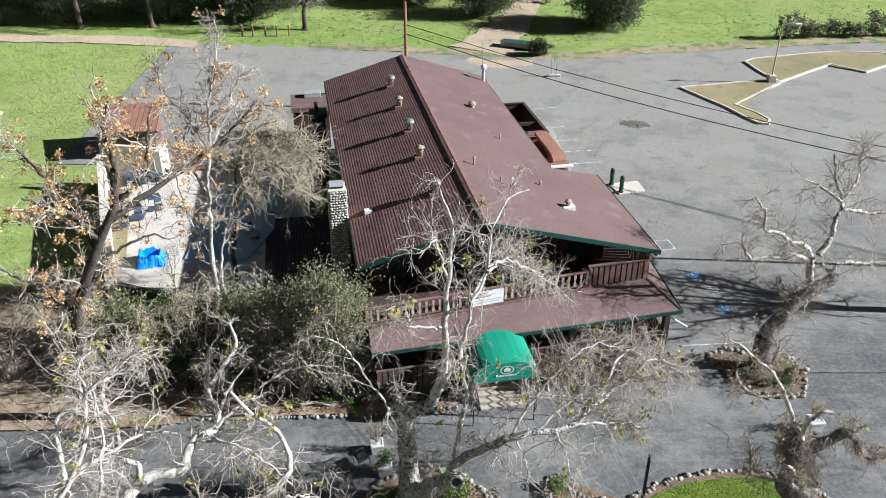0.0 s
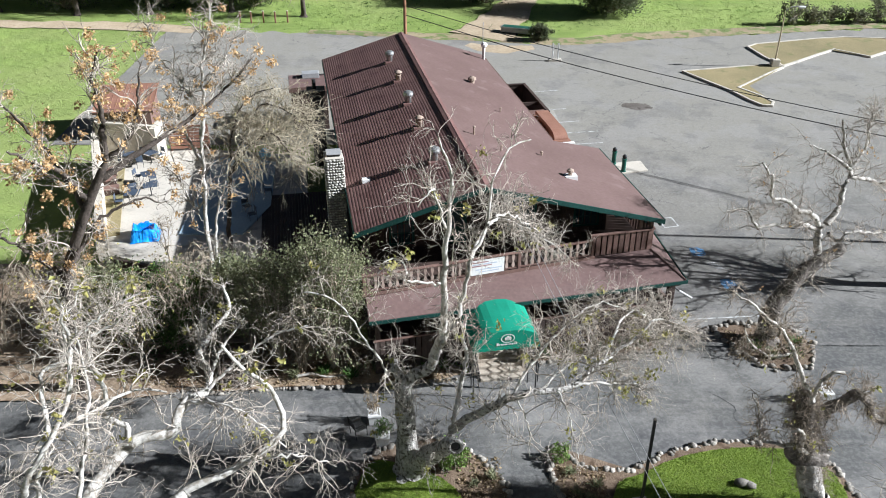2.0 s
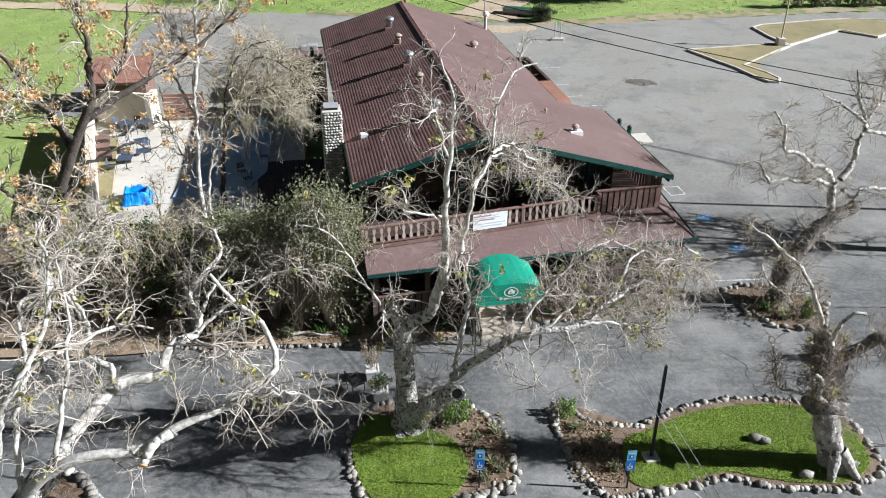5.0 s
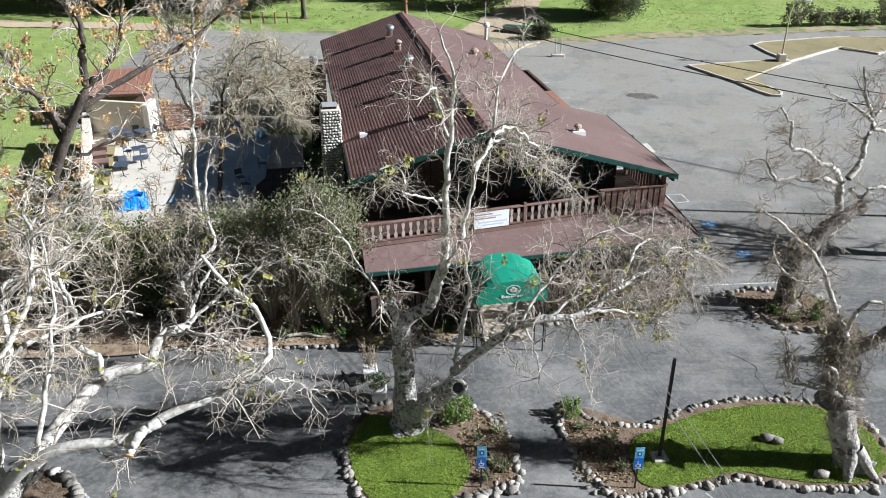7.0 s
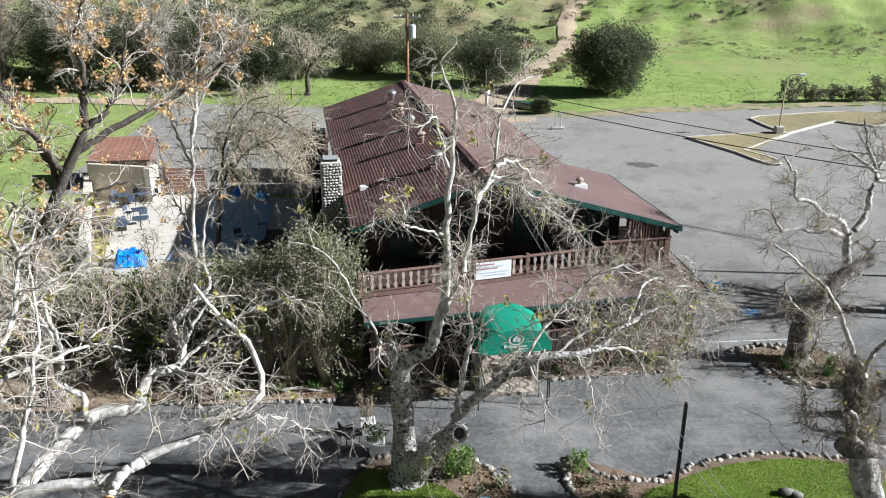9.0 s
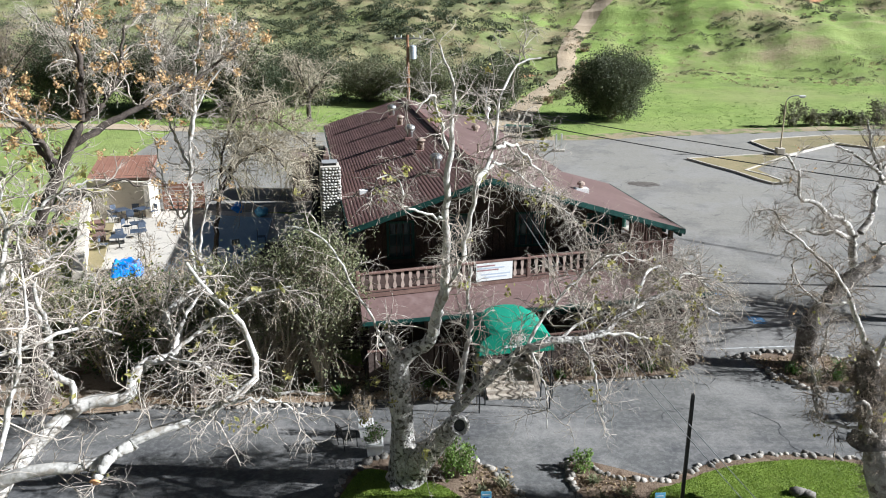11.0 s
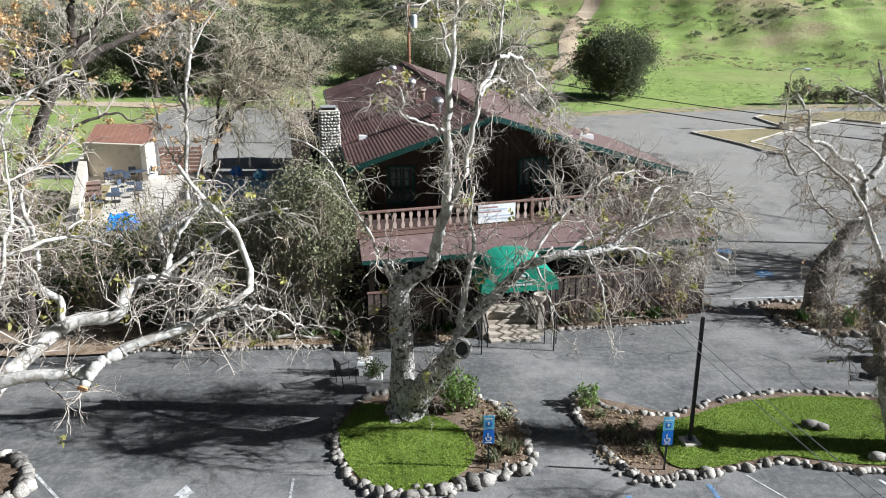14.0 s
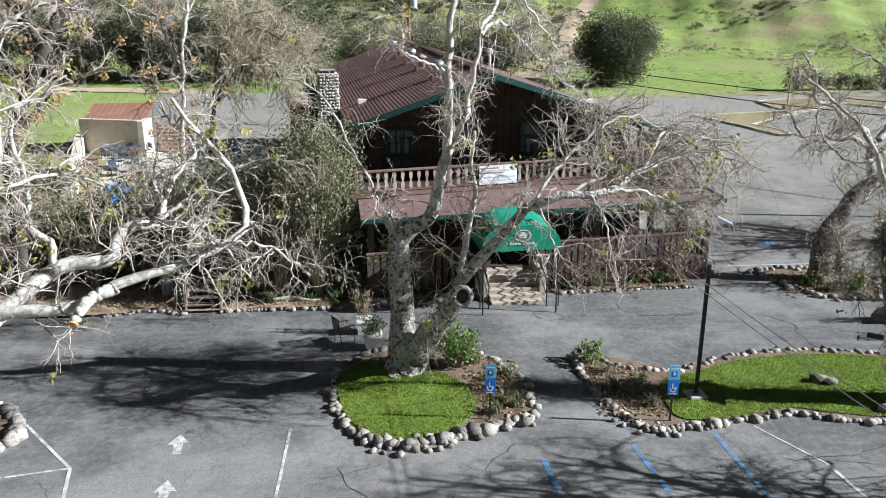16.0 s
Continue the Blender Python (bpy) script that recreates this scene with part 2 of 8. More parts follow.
STAIN = mat("oil_stain", (0.10, 0.085, 0.07), (0.17, 0.15, 0.13), big=0.8, fine=9, rough=0.8, bump=0.1)
ROOF_R = mat("roof_paint", (0.128, 0.080, 0.070), (0.168, 0.108, 0.096), big=0.35, fine=6, rough=0.62, bump=0.25, c=(0.19, 0.13, 0.117), patch=0.10, spec=0.4)
ROOF_L = mat("roof_course", (0.15, 0.08, 0.07), (0.20, 0.115, 0.10), big=0.5, fine=9, rough=0.7, bump=0.3, c=(0.12, 0.06, 0.052), patch=0.15, island=0.10)
# dark brown, taken darker still for the shade under the gable overhang
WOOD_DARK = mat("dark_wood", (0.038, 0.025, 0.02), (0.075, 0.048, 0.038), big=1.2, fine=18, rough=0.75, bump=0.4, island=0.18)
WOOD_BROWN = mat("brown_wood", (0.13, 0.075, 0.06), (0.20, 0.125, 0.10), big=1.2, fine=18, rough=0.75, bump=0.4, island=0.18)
WOOD_RED = mat("red_wood", (0.22, 0.105, 0.07), (0.30, 0.16, 0.11), big=1.0, fine=14, rough=0.75, bump=0.4, island=0.12)
TRIM_GREEN = mat("green_trim", (0.007, 0.038, 0.031), (0.014, 0.065, 0.053), big=1.5, fine=12, rough=0.55, bump=0.2)
CANVAS = mat("green_canvas", (0.008, 0.19, 0.115), (0.015, 0.26, 0.16), big=0.8, fine=30, rough=0.75, bump=0.15)
STONE = mat("river_stone", (0.36, 0.335, 0.29), (0.55, 0.52, 0.46), big=3, fine=25, rough=0.85, bump=0.35, island=0.35)
ROCK = mat("border_rock", (0.16, 0.147, 0.125), (0.37, 0.335, 0.285), big=2.5, fine=20, rough=0.9, bump=0.6, island=0.5)
MORTAR = mat("mortar", (0.17, 0.155, 0.135), (0.27, 0.25, 0.22), big=2, fine=30, rough=0.95, bump=0.5)
GALV = mat("galvanised", (0.34, 0.34, 0.33), (0.46, 0.46, 0.44), big=2, fine=16, rough=0.42, metal=0.75, bump=0.15, c=(0.30, 0.22, 0.15), patch=0.12)
RUST = mat("rusty_cap", (0.27, 0.20, 0.15), (0.38, 0.30, 0.24), big=3, fine=20, rough=0.8, bump=0.4)
BLACK = mat("black_metal", (0.018, 0.018, 0.018), (0.035, 0.034, 0.032), big=2, fine=16, rough=0.5, bump=0.15)
GREYMETAL = mat("grey_metal", (0.25, 0.25, 0.25), (0.36, 0.36, 0.35), big=2, fine=16, rough=0.55, bump=0.15)
TABLEMETAL = mat("table_metal", (0.045, 0.06, 0.085), (0.09, 0.11, 0.145), big=2, fine=16, rough=0.5, bump=0.15)
GREENMETAL = mat("green_metal", (0.01, 0.07, 0.05), (0.02, 0.10, 0.07), big=2, fine=16, rough=0.45, bump=0.1)
WHITE = mat("white_paint", (0.66, 0.65, 0.62), (0.78, 0.77, 0.74), big=1.5, fine=20, rough=0.6, bump=0.15)
TARP = mat("blue_tarp", (0.01, 0.20, 0.76), (0.03, 0.33, 0.88), big=1.2, fine=7, rough=0.45, bump=0.5, dist=0.06)
POOLBLUE = mat("pale_blue_deck", (0.30, 0.40, 0.47), (0.40, 0.50, 0.56), big=0.5, fine=8, rough=0.8, bump=0.2)
SIGNBLUE = mat("sign_blue", (0.02, 0.14, 0.52), (0.03, 0.19, 0.60), big=2, fine=16, rough=0.4, bump=0)
SIGNPALE = mat("sign_pale", (0.14, 0.45, 0.66), (0.2, 0.52, 0.72), big=2, fine=16, rough=0.4, bump=0)
POLEWOOD = mat("pole_wood", (0.24, 0.12, 0.065), (0.34, 0.18, 0.10), big=1.5, fine=14, rough=0.85, bump=0.4)
WIRE = mat("wire", (0.02, 0.02, 0.02), (0.03, 0.03, 0.03), rough=0.6, bump=0)
BARK_WHITE = mat("sycamore_bark", (0.40, 0.375, 0.33), (0.62, 0.59, 0.535), big=1.6, fine=9, rough=0.85, bump=0.6, c=(0.31, 0.275, 0.225), patch=0.20, dist=0.03)
BARK_MID = mat("brown_grey_bark", (0.09, 0.078, 0.065), (0.24, 0.21, 0.18), big=2.4, fine=9, rough=0.9, bump=1.0, c=(0.45, 0.41, 0.36), patch=0.12, dist=0.06)
BARK_PALE = mat("pale_grey_bark", (0.42, 0.385, 0.33), (0.66, 0.62, 0.56), big=2.2, fine=9, rough=0.85, bump=0.5, c=(0.22, 0.19, 0.155), patch=0.22, dist=0.03)
BARK_OLD = mat("old_sycamore_bark", (0.27, 0.245, 0.21), (0.64, 0.61, 0.56), big=2.8, fine=13, rough=0.9, bump=1.0, c=(0.10, 0.088, 0.074), patch=0.21, dist=0.10)
BARK_BASE = mat("grey_trunk_bark", (0.27, 0.245, 0.215), (0.50, 0.47, 0.425), big=1.1, fine=9, rough=0.9, bump=1.0, c=(0.17, 0.15, 0.125), patch=0.16, dist=0.08)
BARK_DARK = mat("dark_bark", (0.05, 0.04, 0.033), (0.115, 0.092, 0.074), big=2.0, fine=12, rough=0.9, bump=0.9, dist=0.04)
TWIG = mat("twig", (0.30, 0.255, 0.205), (0.50, 0.445, 0.375), big=1.2, fine=8, rough=0.9, bump=0, island=0.3)
TWIG_FINE = mat("fine_twig", (0.26, 0.22, 0.175), (0.54, 0.485, 0.41), big=1.2, fine=8, rough=0.9, bump=0, island=0.45)
TWIG_BROWN = mat("brown_twig", (0.115, 0.085, 0.062), (0.235, 0.185, 0.135), big=1.2, fine=8, rough=0.9, bump=0, island=0.4)
TWIG_THATCH = mat("thatch_twig", (0.27, 0.22, 0.16), (0.45, 0.385, 0.295), big=0.7, fine=8, rough=0.9, bump=0, island=0.4)
TWIG_DARK = mat("dark_twig", (0.19, 0.15, 0.11), (0.36, 0.30, 0.23), big=1.2, fine=8, rough=0.9, bump=0, island=0.3)
TWIG_WILLOW = mat("willow_twig", (0.31, 0.265, 0.185), (0.50, 0.44, 0.325), big=1.2, fine=8, rough=0.9, bump=0, island=0.3)
LEAF_ORANGE = leaf_mat("leaf_orange", (0.52, 0.33, 0.15), (0.68, 0.48, 0.26))
LEAF_YELLOW = leaf_mat("leaf_yellow", (0.26, 0.27, 0.075), (0.42, 0.36, 0.13))
LEAF_OLIVE = leaf_mat("leaf_olive", (0.155, 0.17, 0.085), (0.29, 0.295, 0.165))
LEAF_GREEN = leaf_mat("leaf_green", (0.05, 0.10, 0.022), (0.10, 0.17, 0.035))
LEAF_BUSH = leaf_mat("leaf_bush", (0.07, 0.085, 0.042), (0.155, 0.17, 0.09))
LEAF_FRESH = leaf_mat("leaf_fresh", (0.11, 0.19, 0.035), (0.22, 0.31, 0.08))
LEAF_DARK = leaf_mat("leaf_dark", (0.04, 0.055, 0.026), (0.115, 0.135, 0.07))
LEAF_SCRUB = leaf_mat("leaf_scrub", (0.11, 0.125, 0.065), (0.23, 0.225, 0.13))
LEAF_DRY = leaf_mat("leaf_dry", (0.28, 0.21, 0.12), (0.40, 0.31, 0.19))
BLADE = leaf_mat("grass_blade", (0.15, 0.22, 0.026), (0.26, 0.355, 0.052), 0.3)
GLASS = bpy.data.materials.new("window_glass")
GLASS.use_nodes = True
GLASS.node_tree.nodes["Principled BSDF"].inputs["Base Color"].default_value = (0.03, 0.05, 0.055, 1)
GLASS.node_tree.nodes["Principled BSDF"].inputs["Roughness"].default_value = 0.06


# ---- mesh helpers ----
def link(name, bm, material, parent=None, label="", smooth=False):
    me = bpy.data.meshes.new(name)
    bm.to_mesh(me)
    bm.free()
    me.materials.append(material)
    if smooth:
        for p in me.polygons:
            p.use_smooth = True
    ob = new(name, me)
    ob.parent = parent
    if label:
        ob["label"] = label
    return ob


def part(name, bm, material, parent, label="", smooth=False):
    return link(name, bm, material, parent, label, smooth)


def thing(name, at=(0, 0, 0), turn=0, label="", category="", group="", kind=""):
    ob = new(name)
    ob.empty_display_size = 0.3
    ob.location = at
    ob.rotation_euler = (0, 0, radians(turn))
    return tagged(ob, label, category, group, kind)


def box(x0, x1, y0, y1, z0, z1, bm=None, m=None, bevel=0.0):
    own = bmesh.new()
    bmesh.ops.create_cube(own, size=1)
    bmesh.ops.scale(own, vec=(x1 - x0, y1 - y0, z1 - z0), verts=own.verts)
    bmesh.ops.translate(own, vec=((x0 + x1) / 2, (y0 + y1) / 2, (z0 + z1) / 2), verts=own.verts)
    if bevel:
        bmesh.ops.bevel(own, geom=own.edges[:], offset=bevel, segments=1, affect="EDGES")
    if m is not None:
        bmesh.ops.transform(own, matrix=m, verts=own.verts)
    if bm is None:
        return own
    return merge(bm, own)


def merge(bm, own):
    me = bpy.data.meshes.new("tmp")
    own.to_mesh(me)
    own.free()
    bm.from_mesh(me)
    bpy.data.meshes.remove(me)
    return bm


def cyl(r0, r1, z0, z1, n=12, bm=None, m=None):
    own = bmesh.new()
    bmesh.ops.create_cone(own, cap_ends=True, segments=n, radius1=r0, radius2=r1, depth=z1 - z0)
    bmesh.ops.translate(own, vec=(0, 0, (z0 + z1) / 2), verts=own.verts)
    if m is not None:
        bmesh.ops.transform(own, matrix=m, verts=own.verts)
    return own if bm is None else merge(bm, own)


def rod(a, b, r, n=6, bm=None):
    a, b = Vector(a), Vector(b)
    m = Matrix.Translation(a) @ (b - a).to_track_quat("Z", "Y").to_matrix().to_4x4()
    return cyl(r, r, 0, (b - a).length, n, bm, m)


def lathe(profile, n=14):
    bm = bmesh.new()
    rings = [[bm.verts.new((r * math.cos(2 * math.pi * i / n), r * math.sin(2 * math.pi * i / n), z)) for i in range(n)] for r, z in profile]
    for a, b in zip(rings, rings[1:]):
        for i in range(n):
            bm.faces.new((a[i], a[(i + 1) % n], b[(i + 1) % n], b[i]))
    bm.faces.new(rings[-1])
    bm.faces.new(rings[0][::-1])
    return bm


def prism(outline, z0, z1, bm=None):
    """A flat outline raised from z0 to z1 (z0, z1: numbers, or functions of x and y)."""
    bm = bm or bmesh.new()
    f0 = z0 if callable(z0) else (lambda x, y: z0)
    f1 = z1 if callable(z1) else (lambda x, y: z1)
    lo = [bm.verts.new((x, y, f0(x, y))) for x, y in outline]
    hi = [bm.verts.new((x, y, f1(x, y))) for x, y in outline]
    bm.faces.new(hi)
    bm.faces.new(lo[::-1])
    for i in range(len(outline)):
        j = (i + 1) % len(outline)
        bm.faces.new((lo[i], lo[j], hi[j], hi[i]))
    bmesh.ops.recalc_face_normals(bm, faces=bm.faces)
    return bm


def stone_mesh(seed, flat=0.7):
    bm = bmesh.new()
    bmesh.ops.create_icosphere(bm, subdivisions=1, radius=1)
    rng = random.Random(seed)
    for v in bm.verts:
        v.co *= 0.82 + 0.32 * rng.random()
        v.co.z *= flat
    me = bpy.data.meshes.new("stone")
    bm.to_mesh(me)
    bm.free()
    for p in me.polygons:
        p.use_smooth = True
    return me


def smooth_line(pts, n):
    """n points along a smooth curve through pts."""
    p = np.array(pts, float)
    if len(p) < 3:
        t = np.linspace(0, 1, n)[:, None]
        return p[0] + (p[-1] - p[0]) * t
    q = np.vstack([2 * p[0] - p[1], p, 2 * p[-1] - p[-2]])
    seg = np.concatenate([[0], np.cumsum(np.linalg.norm(np.diff(p, axis=0), axis=1))])
    s = np.linspace(0, seg[-1], n)
    i = np.clip(np.searchsorted(seg, s, side="right") - 1, 0, len(p) - 2)
    t = ((s - seg[i]) / (seg[i + 1] - seg[i]))[:, None]
    a, b, c, d = q[i], q[i + 1], q[i + 2], q[i + 3]
    return 0.5 * (2 * b + (c - a) * t + (2 * a - 5 * b + 4 * c - d) * t ** 2 + (3 * b - a - 3 * c + d) * t ** 3)


def raw(name, verts, faces, material, parent=None, label="", smooth=False):
    me = bpy.data.meshes.new(name)
    me.from_pydata(np.asarray(verts).tolist(), [], np.asarray(faces).tolist())
    me.materials.append(material)
    if smooth:
        me.polygons.foreach_set("use_smooth", [True] * len(me.polygons))
    me.update()
    ob = new(name, me)
    ob.parent = parent
    if label:
        ob["label"] = label
    return ob

# ---- ground ----
def lay(x, y):
    """Height of the land: a flat lot with a slight crown, rising gently behind, then a field and a hill."""
    x, y = np.asarray(x, float), np.asarray(y, float)
    z = 0.22 * np.exp(-((x + 0.5) / 6) ** 2 - ((y - 25.5) / 4.5) ** 2)
    z = z + 0.04 * np.clip(y - 45, 0, 39) + 0.035 * np.clip(y - 84, 0, None)
    foot = 125 - 0.10 * np.clip(x - 10, -60, 10) + 12 * np.sin(x * 0.03 + 1.0)
    hill = 0.215 * np.clip(y - foot, 0, None) * (0.9 + 0.2 * np.sin(x * 0.021)) + 1.3 * np.sin(x * 0.11 + y * 0.05) * np.clip((y - foot) / 25, 0, 1)
    rough = (0.6 * np.sin(x * 0.23 + 1.7 * np.sin(y * 0.11)) * np.sin(y * 0.19 + 1.3 * np.sin(x * 0.09)) + 0.4 * np.sin(x * 0.61 + y * 0.37) * np.sin(y * 0.53 - x * 0.2)) * np.clip((y - foot + 18) / 30, 0, 1)
    west = 0.10 * np.clip(-x - 45, 0, 80) * np.clip((y - 70) / 40, 0, 1)
    return z + np.minimum(hill, 70 + 0.05 * y) + west + rough


def zat(x, y):
    return float(lay(x, y))


def grid_sheet(name, xs, ylo, yhi, rows, lift, material, label, category):
    """A sheet draped on the land, with its near and far bounds given for each x."""
    V, F = [], []
    for x, a, b in zip(xs, ylo, yhi):
        for k in range(rows + 1):
            y = a + (b - a) * k / rows
            V.append((x, y, zat(x, y) + lift))
    n = rows + 1
    for i in range(len(xs) - 1):
        for k in range(rows):
            F.append((i * n + k, (i + 1) * n + k, (i + 1) * n + k + 1, i * n + k + 1))
    return tagged(raw(name, V, F, material, smooth=True), label, category, kind="structure")


def patch(name, outline, lift, material, label, category, edge=0.0, rings=6, parent=None, fine=8, seed=1):
    """A star-shaped sheet on the land with a wavering outline."""
    o = smooth_line([*outline, outline[0]], len(outline) * fine)[:-1]
    rng = np.random.default_rng(seed)
    if edge:
        o = o + rng.normal(0, edge, o.shape)
    c = o.mean(axis=0)
    V, F = [(c[0], c[1], zat(*c) + lift)], []
    m = len(o)
    for r in range(1, rings + 1):
        for p in o:
            q = c + (p - c) * r / rings
            V.append((q[0], q[1], zat(*q) + lift * (0.98 if r == rings else 1)))
    for i in range(m):
        j = (i + 1) % m
        F.append((0, 1 + i, 1 + j))
        for r in range(rings - 1):
            F.append((1 + r * m + i, 1 + (r + 1) * m + i, 1 + (r + 1) * m + j, 1 + r * m + j))
    F = [list(f) for f in F]
    me = bpy.data.meshes.new(name)
    me.from_pydata(V, [], F)
    me.materials.append(material)
    bm = bmesh.new(); bm.from_mesh(me)
    bmesh.ops.recalc_face_normals(bm, faces=bm.faces)
    if sum(f.normal.z for f in bm.faces) < 0:
        bmesh.ops.reverse_faces(bm, faces=bm.faces)
    bm.to_mesh(me); bm.free()
    ob = new(name, me)
    ob.parent = parent
    return tagged(ob, label, category, kind="structure") if parent is None else ob


gx = np.concatenate([np.linspace(-900, -130, 12), np.linspace(-110, 130, 161), np.linspace(150, 900, 12)])
gy = np.concatenate([np.linspace(-400, -40, 8), np.linspace(-30, 40, 36), np.linspace(42, 235, 130), np.linspace(275, 1500, 16)])
GX, GY = np.meshgrid(gx, gy, indexing="ij")
GZ = lay(GX, GY) - 0.06
gn = len(gy)
gv = np.stack([GX, GY, GZ], -1).reshape(-1, 3)
gi = (np.arange(len(gx) - 1)[:, None] * gn + np.arange(gn - 1)[None]).ravel()
tagged(raw("ground", gv, np.stack([gi, gi + gn, gi + gn + 1, gi + 1], 1), GRASS_FAR, smooth=True), "green winter grass over field and hillside", "ground", kind="structure")

lx = np.concatenate([np.linspace(-70, -12, 20), np.linspace(-10, 90, 81)])
far_edge = np.interp(lx, [-70, -30, -13, 1, 12, 20, 37, 47, 90], [85, 85, 83.2, 81.3, 79.5, 81.3, 83.8, 85.1, 88])
fx = np.linspace(-70, 90, 161)
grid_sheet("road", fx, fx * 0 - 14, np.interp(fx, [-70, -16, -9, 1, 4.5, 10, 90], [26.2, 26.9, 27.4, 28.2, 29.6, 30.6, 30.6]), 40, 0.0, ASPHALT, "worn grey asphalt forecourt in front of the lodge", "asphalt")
rx = np.linspace(-29, 90, 120)
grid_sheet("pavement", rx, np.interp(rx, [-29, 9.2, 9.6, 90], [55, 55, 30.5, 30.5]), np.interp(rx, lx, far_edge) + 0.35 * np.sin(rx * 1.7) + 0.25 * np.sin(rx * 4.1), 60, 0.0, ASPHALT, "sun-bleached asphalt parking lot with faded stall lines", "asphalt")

# ---- the lodge ----
TURN_L = 10.5
CU, CV = 8.0, 42.0
LC = Matrix.Rotation(radians(TURN_L), 4, "Z")
base = LC @ Vector((CU, CV, 0))
lodge = thing("lodge", base, TURN_L, "brown two-storey timber lodge with low gable roof and balcony", "building")


def L(u, v):
    return (u - CU, v - CV)


def W(u, v, z=0.0):
    p = LC @ Vector((u, v, z))
    return (p.x, p.y, p.z)


def lbox(u0, u1, v0, v1, z0, z1, bm=None, bevel=0.0):
    return box(u0 - CU, u1 - CU, v0 - CV, v1 - CV, z0, z1, bm, None, bevel)


RIDGE_U, RIDGE_Z, EAVE_L, EAVE_R, EAVE_RN = 7.3, 8.4, 1.77, 13.2, 16.0
SL, SR = 0.345, 0.314
VF, VB, VS = 29.75, 55.6, 38.7


def roof_z(u):
    return RIDGE_Z - (SL * (RIDGE_U - u) if u < RIDGE_U else SR * (u - RIDGE_U))


def roof_top(x, y):
    return roof_z(x + CU)


# right slope: smooth painted sheet, wider over the front bay
right = part("roof_right", prism([L(RIDGE_U, VF - 0.35), L(EAVE_RN, VF + 0.45), L(EAVE_RN + 0.1, VS + 0.4), L(EAVE_R, VS - 0.3), L(EAVE_R, VB), L(RIDGE_U, VB)],
             lambda x, y: roof_top(x, y) - 0.16, roof_top), ROOF_R, lodge, "smooth brown painted roof slope")
# left slope: deck and stepped courses
left = part("roof_left", prism([L(EAVE_L, VF + 0.1), L(RIDGE_U, VF - 0.35), L(RIDGE_U, VB), L(EAVE_L, VB + 1.0)],
            lambda x, y: roof_top(x, y) - 0.18, lambda x, y: roof_top(x, y) - 0.02), ROOF_L, lodge, "brown roof slope laid in narrow ribbed courses")
NCOURSE = 40
for k in range(NCOURSE):
    ua = EAVE_L - 0.03 + (RIDGE_U - EAVE_L) * k / NCOURSE
    ub = ua + (RIDGE_U - EAVE_L) / NCOURSE
    bm = bmesh.new()
    sec = [(ua, -0.006), (ua + 0.006, 0.006), (ua + 0.045, 0.011), (ua + 0.085, 0.009), (ub, -0.002)]
    rows = []
    for v_, tag in ((0, 0), (1, 1)):
        rows.append([bm.verts.new((u - CU, ((VF - 0.33 + 0.43 * (RIDGE_U - u) / 5.53) if not tag else VB + (RIDGE_U - u) / 5.53) - CV, roof_z(u) + h)) for u, h in sec])
    for i in range(len(sec) - 1):
        bm.faces.new((rows[0][i], rows[0][i + 1], rows[1][i + 1], rows[1][i]))
    bm.faces.new(rows[0][::-1]); bm.faces.new(rows[1])
    bmesh.ops.recalc_face_normals(bm, faces=bm.faces)
    part("course", bm, ROOF_L, left)
bm = bmesh.new()
for s in (-1, 1):
    m = Matrix.Translation((RIDGE_U - CU + s * 0.09, (VF + VB) / 2 - CV - 0.15, RIDGE_Z + 0.02)) @ Matrix.Rotation(s * 0.32, 4, "Y")
    box(-0.11, 0.11, -(VB - VF) / 2 - 0.18, (VB - VF) / 2 + 0.1, -0.012, 0.012, bm, m)
part("ridge_cap", bm, ROOF_L, lodge)


def sloped_board(name, u0, v0, u1, v1, depth, thick, mt, drop=0.0):
    """A fascia board under the roof edge from (u0, v0) to (u1, v1)."""
    bm = bmesh.new()
    d = Vector((u1 - u0, v1 - v0, 0)).normalized()
    nrm = Vector((d.y, -d.x, 0)) * thick
    vs = []
    for u, v in ((u0, v0), (u1, v1)):
        z = roof_z(u) - drop
        for off in (0, 1):
            for zz in (z, z - depth):
                vs.append(bm.verts.new((u - CU + nrm.x * off, v - CV + nrm.y * off, zz)))
    a, b = vs[:4], vs[4:]
    for q in ((a[0], a[1], b[1], b[0]), (a[2], a[3], b[3], b[2]), (a[0], a[2], b[2], b[0]), (a[1], a[3], b[3], b[1]), (a[0], a[1], a[3], a[2]), (b[0], b[1], b[3], b[2])):
        bm.faces.new(q)
    bmesh.ops.recalc_face_normals(bm, faces=bm.faces)
    return part(name, bm, mt, lodge)


sloped_board("fascia", EAVE_L - 0.02, VF + 0.08, RIDGE_U, VF - 0.37, 0.22, 0.05, TRIM_GREEN, -0.01)
sloped_board("fascia", RIDGE_U, VF - 0.37, EAVE_RN + 0.02, VF + 0.43, 0.22, 0.05, TRIM_GREEN, -0.01)
sloped_board("fascia", EAVE_RN + 0.02, VF + 0.43, EAVE_RN + 0.12, VS + 0.4, 0.24, 0.05, TRIM_GREEN, 0.0)
sloped_board("fascia", EAVE_L - 0.02, VB + 1.0, EAVE_L - 0.02, VF + 0.1, 0.24, 0.04, TRIM_GREEN, 0.01)
sloped_board("fascia", EAVE_R + 0.01, VS, EAVE_R + 0.01, VB, 0.22, 0.05, WOOD_BROWN, 0.0)
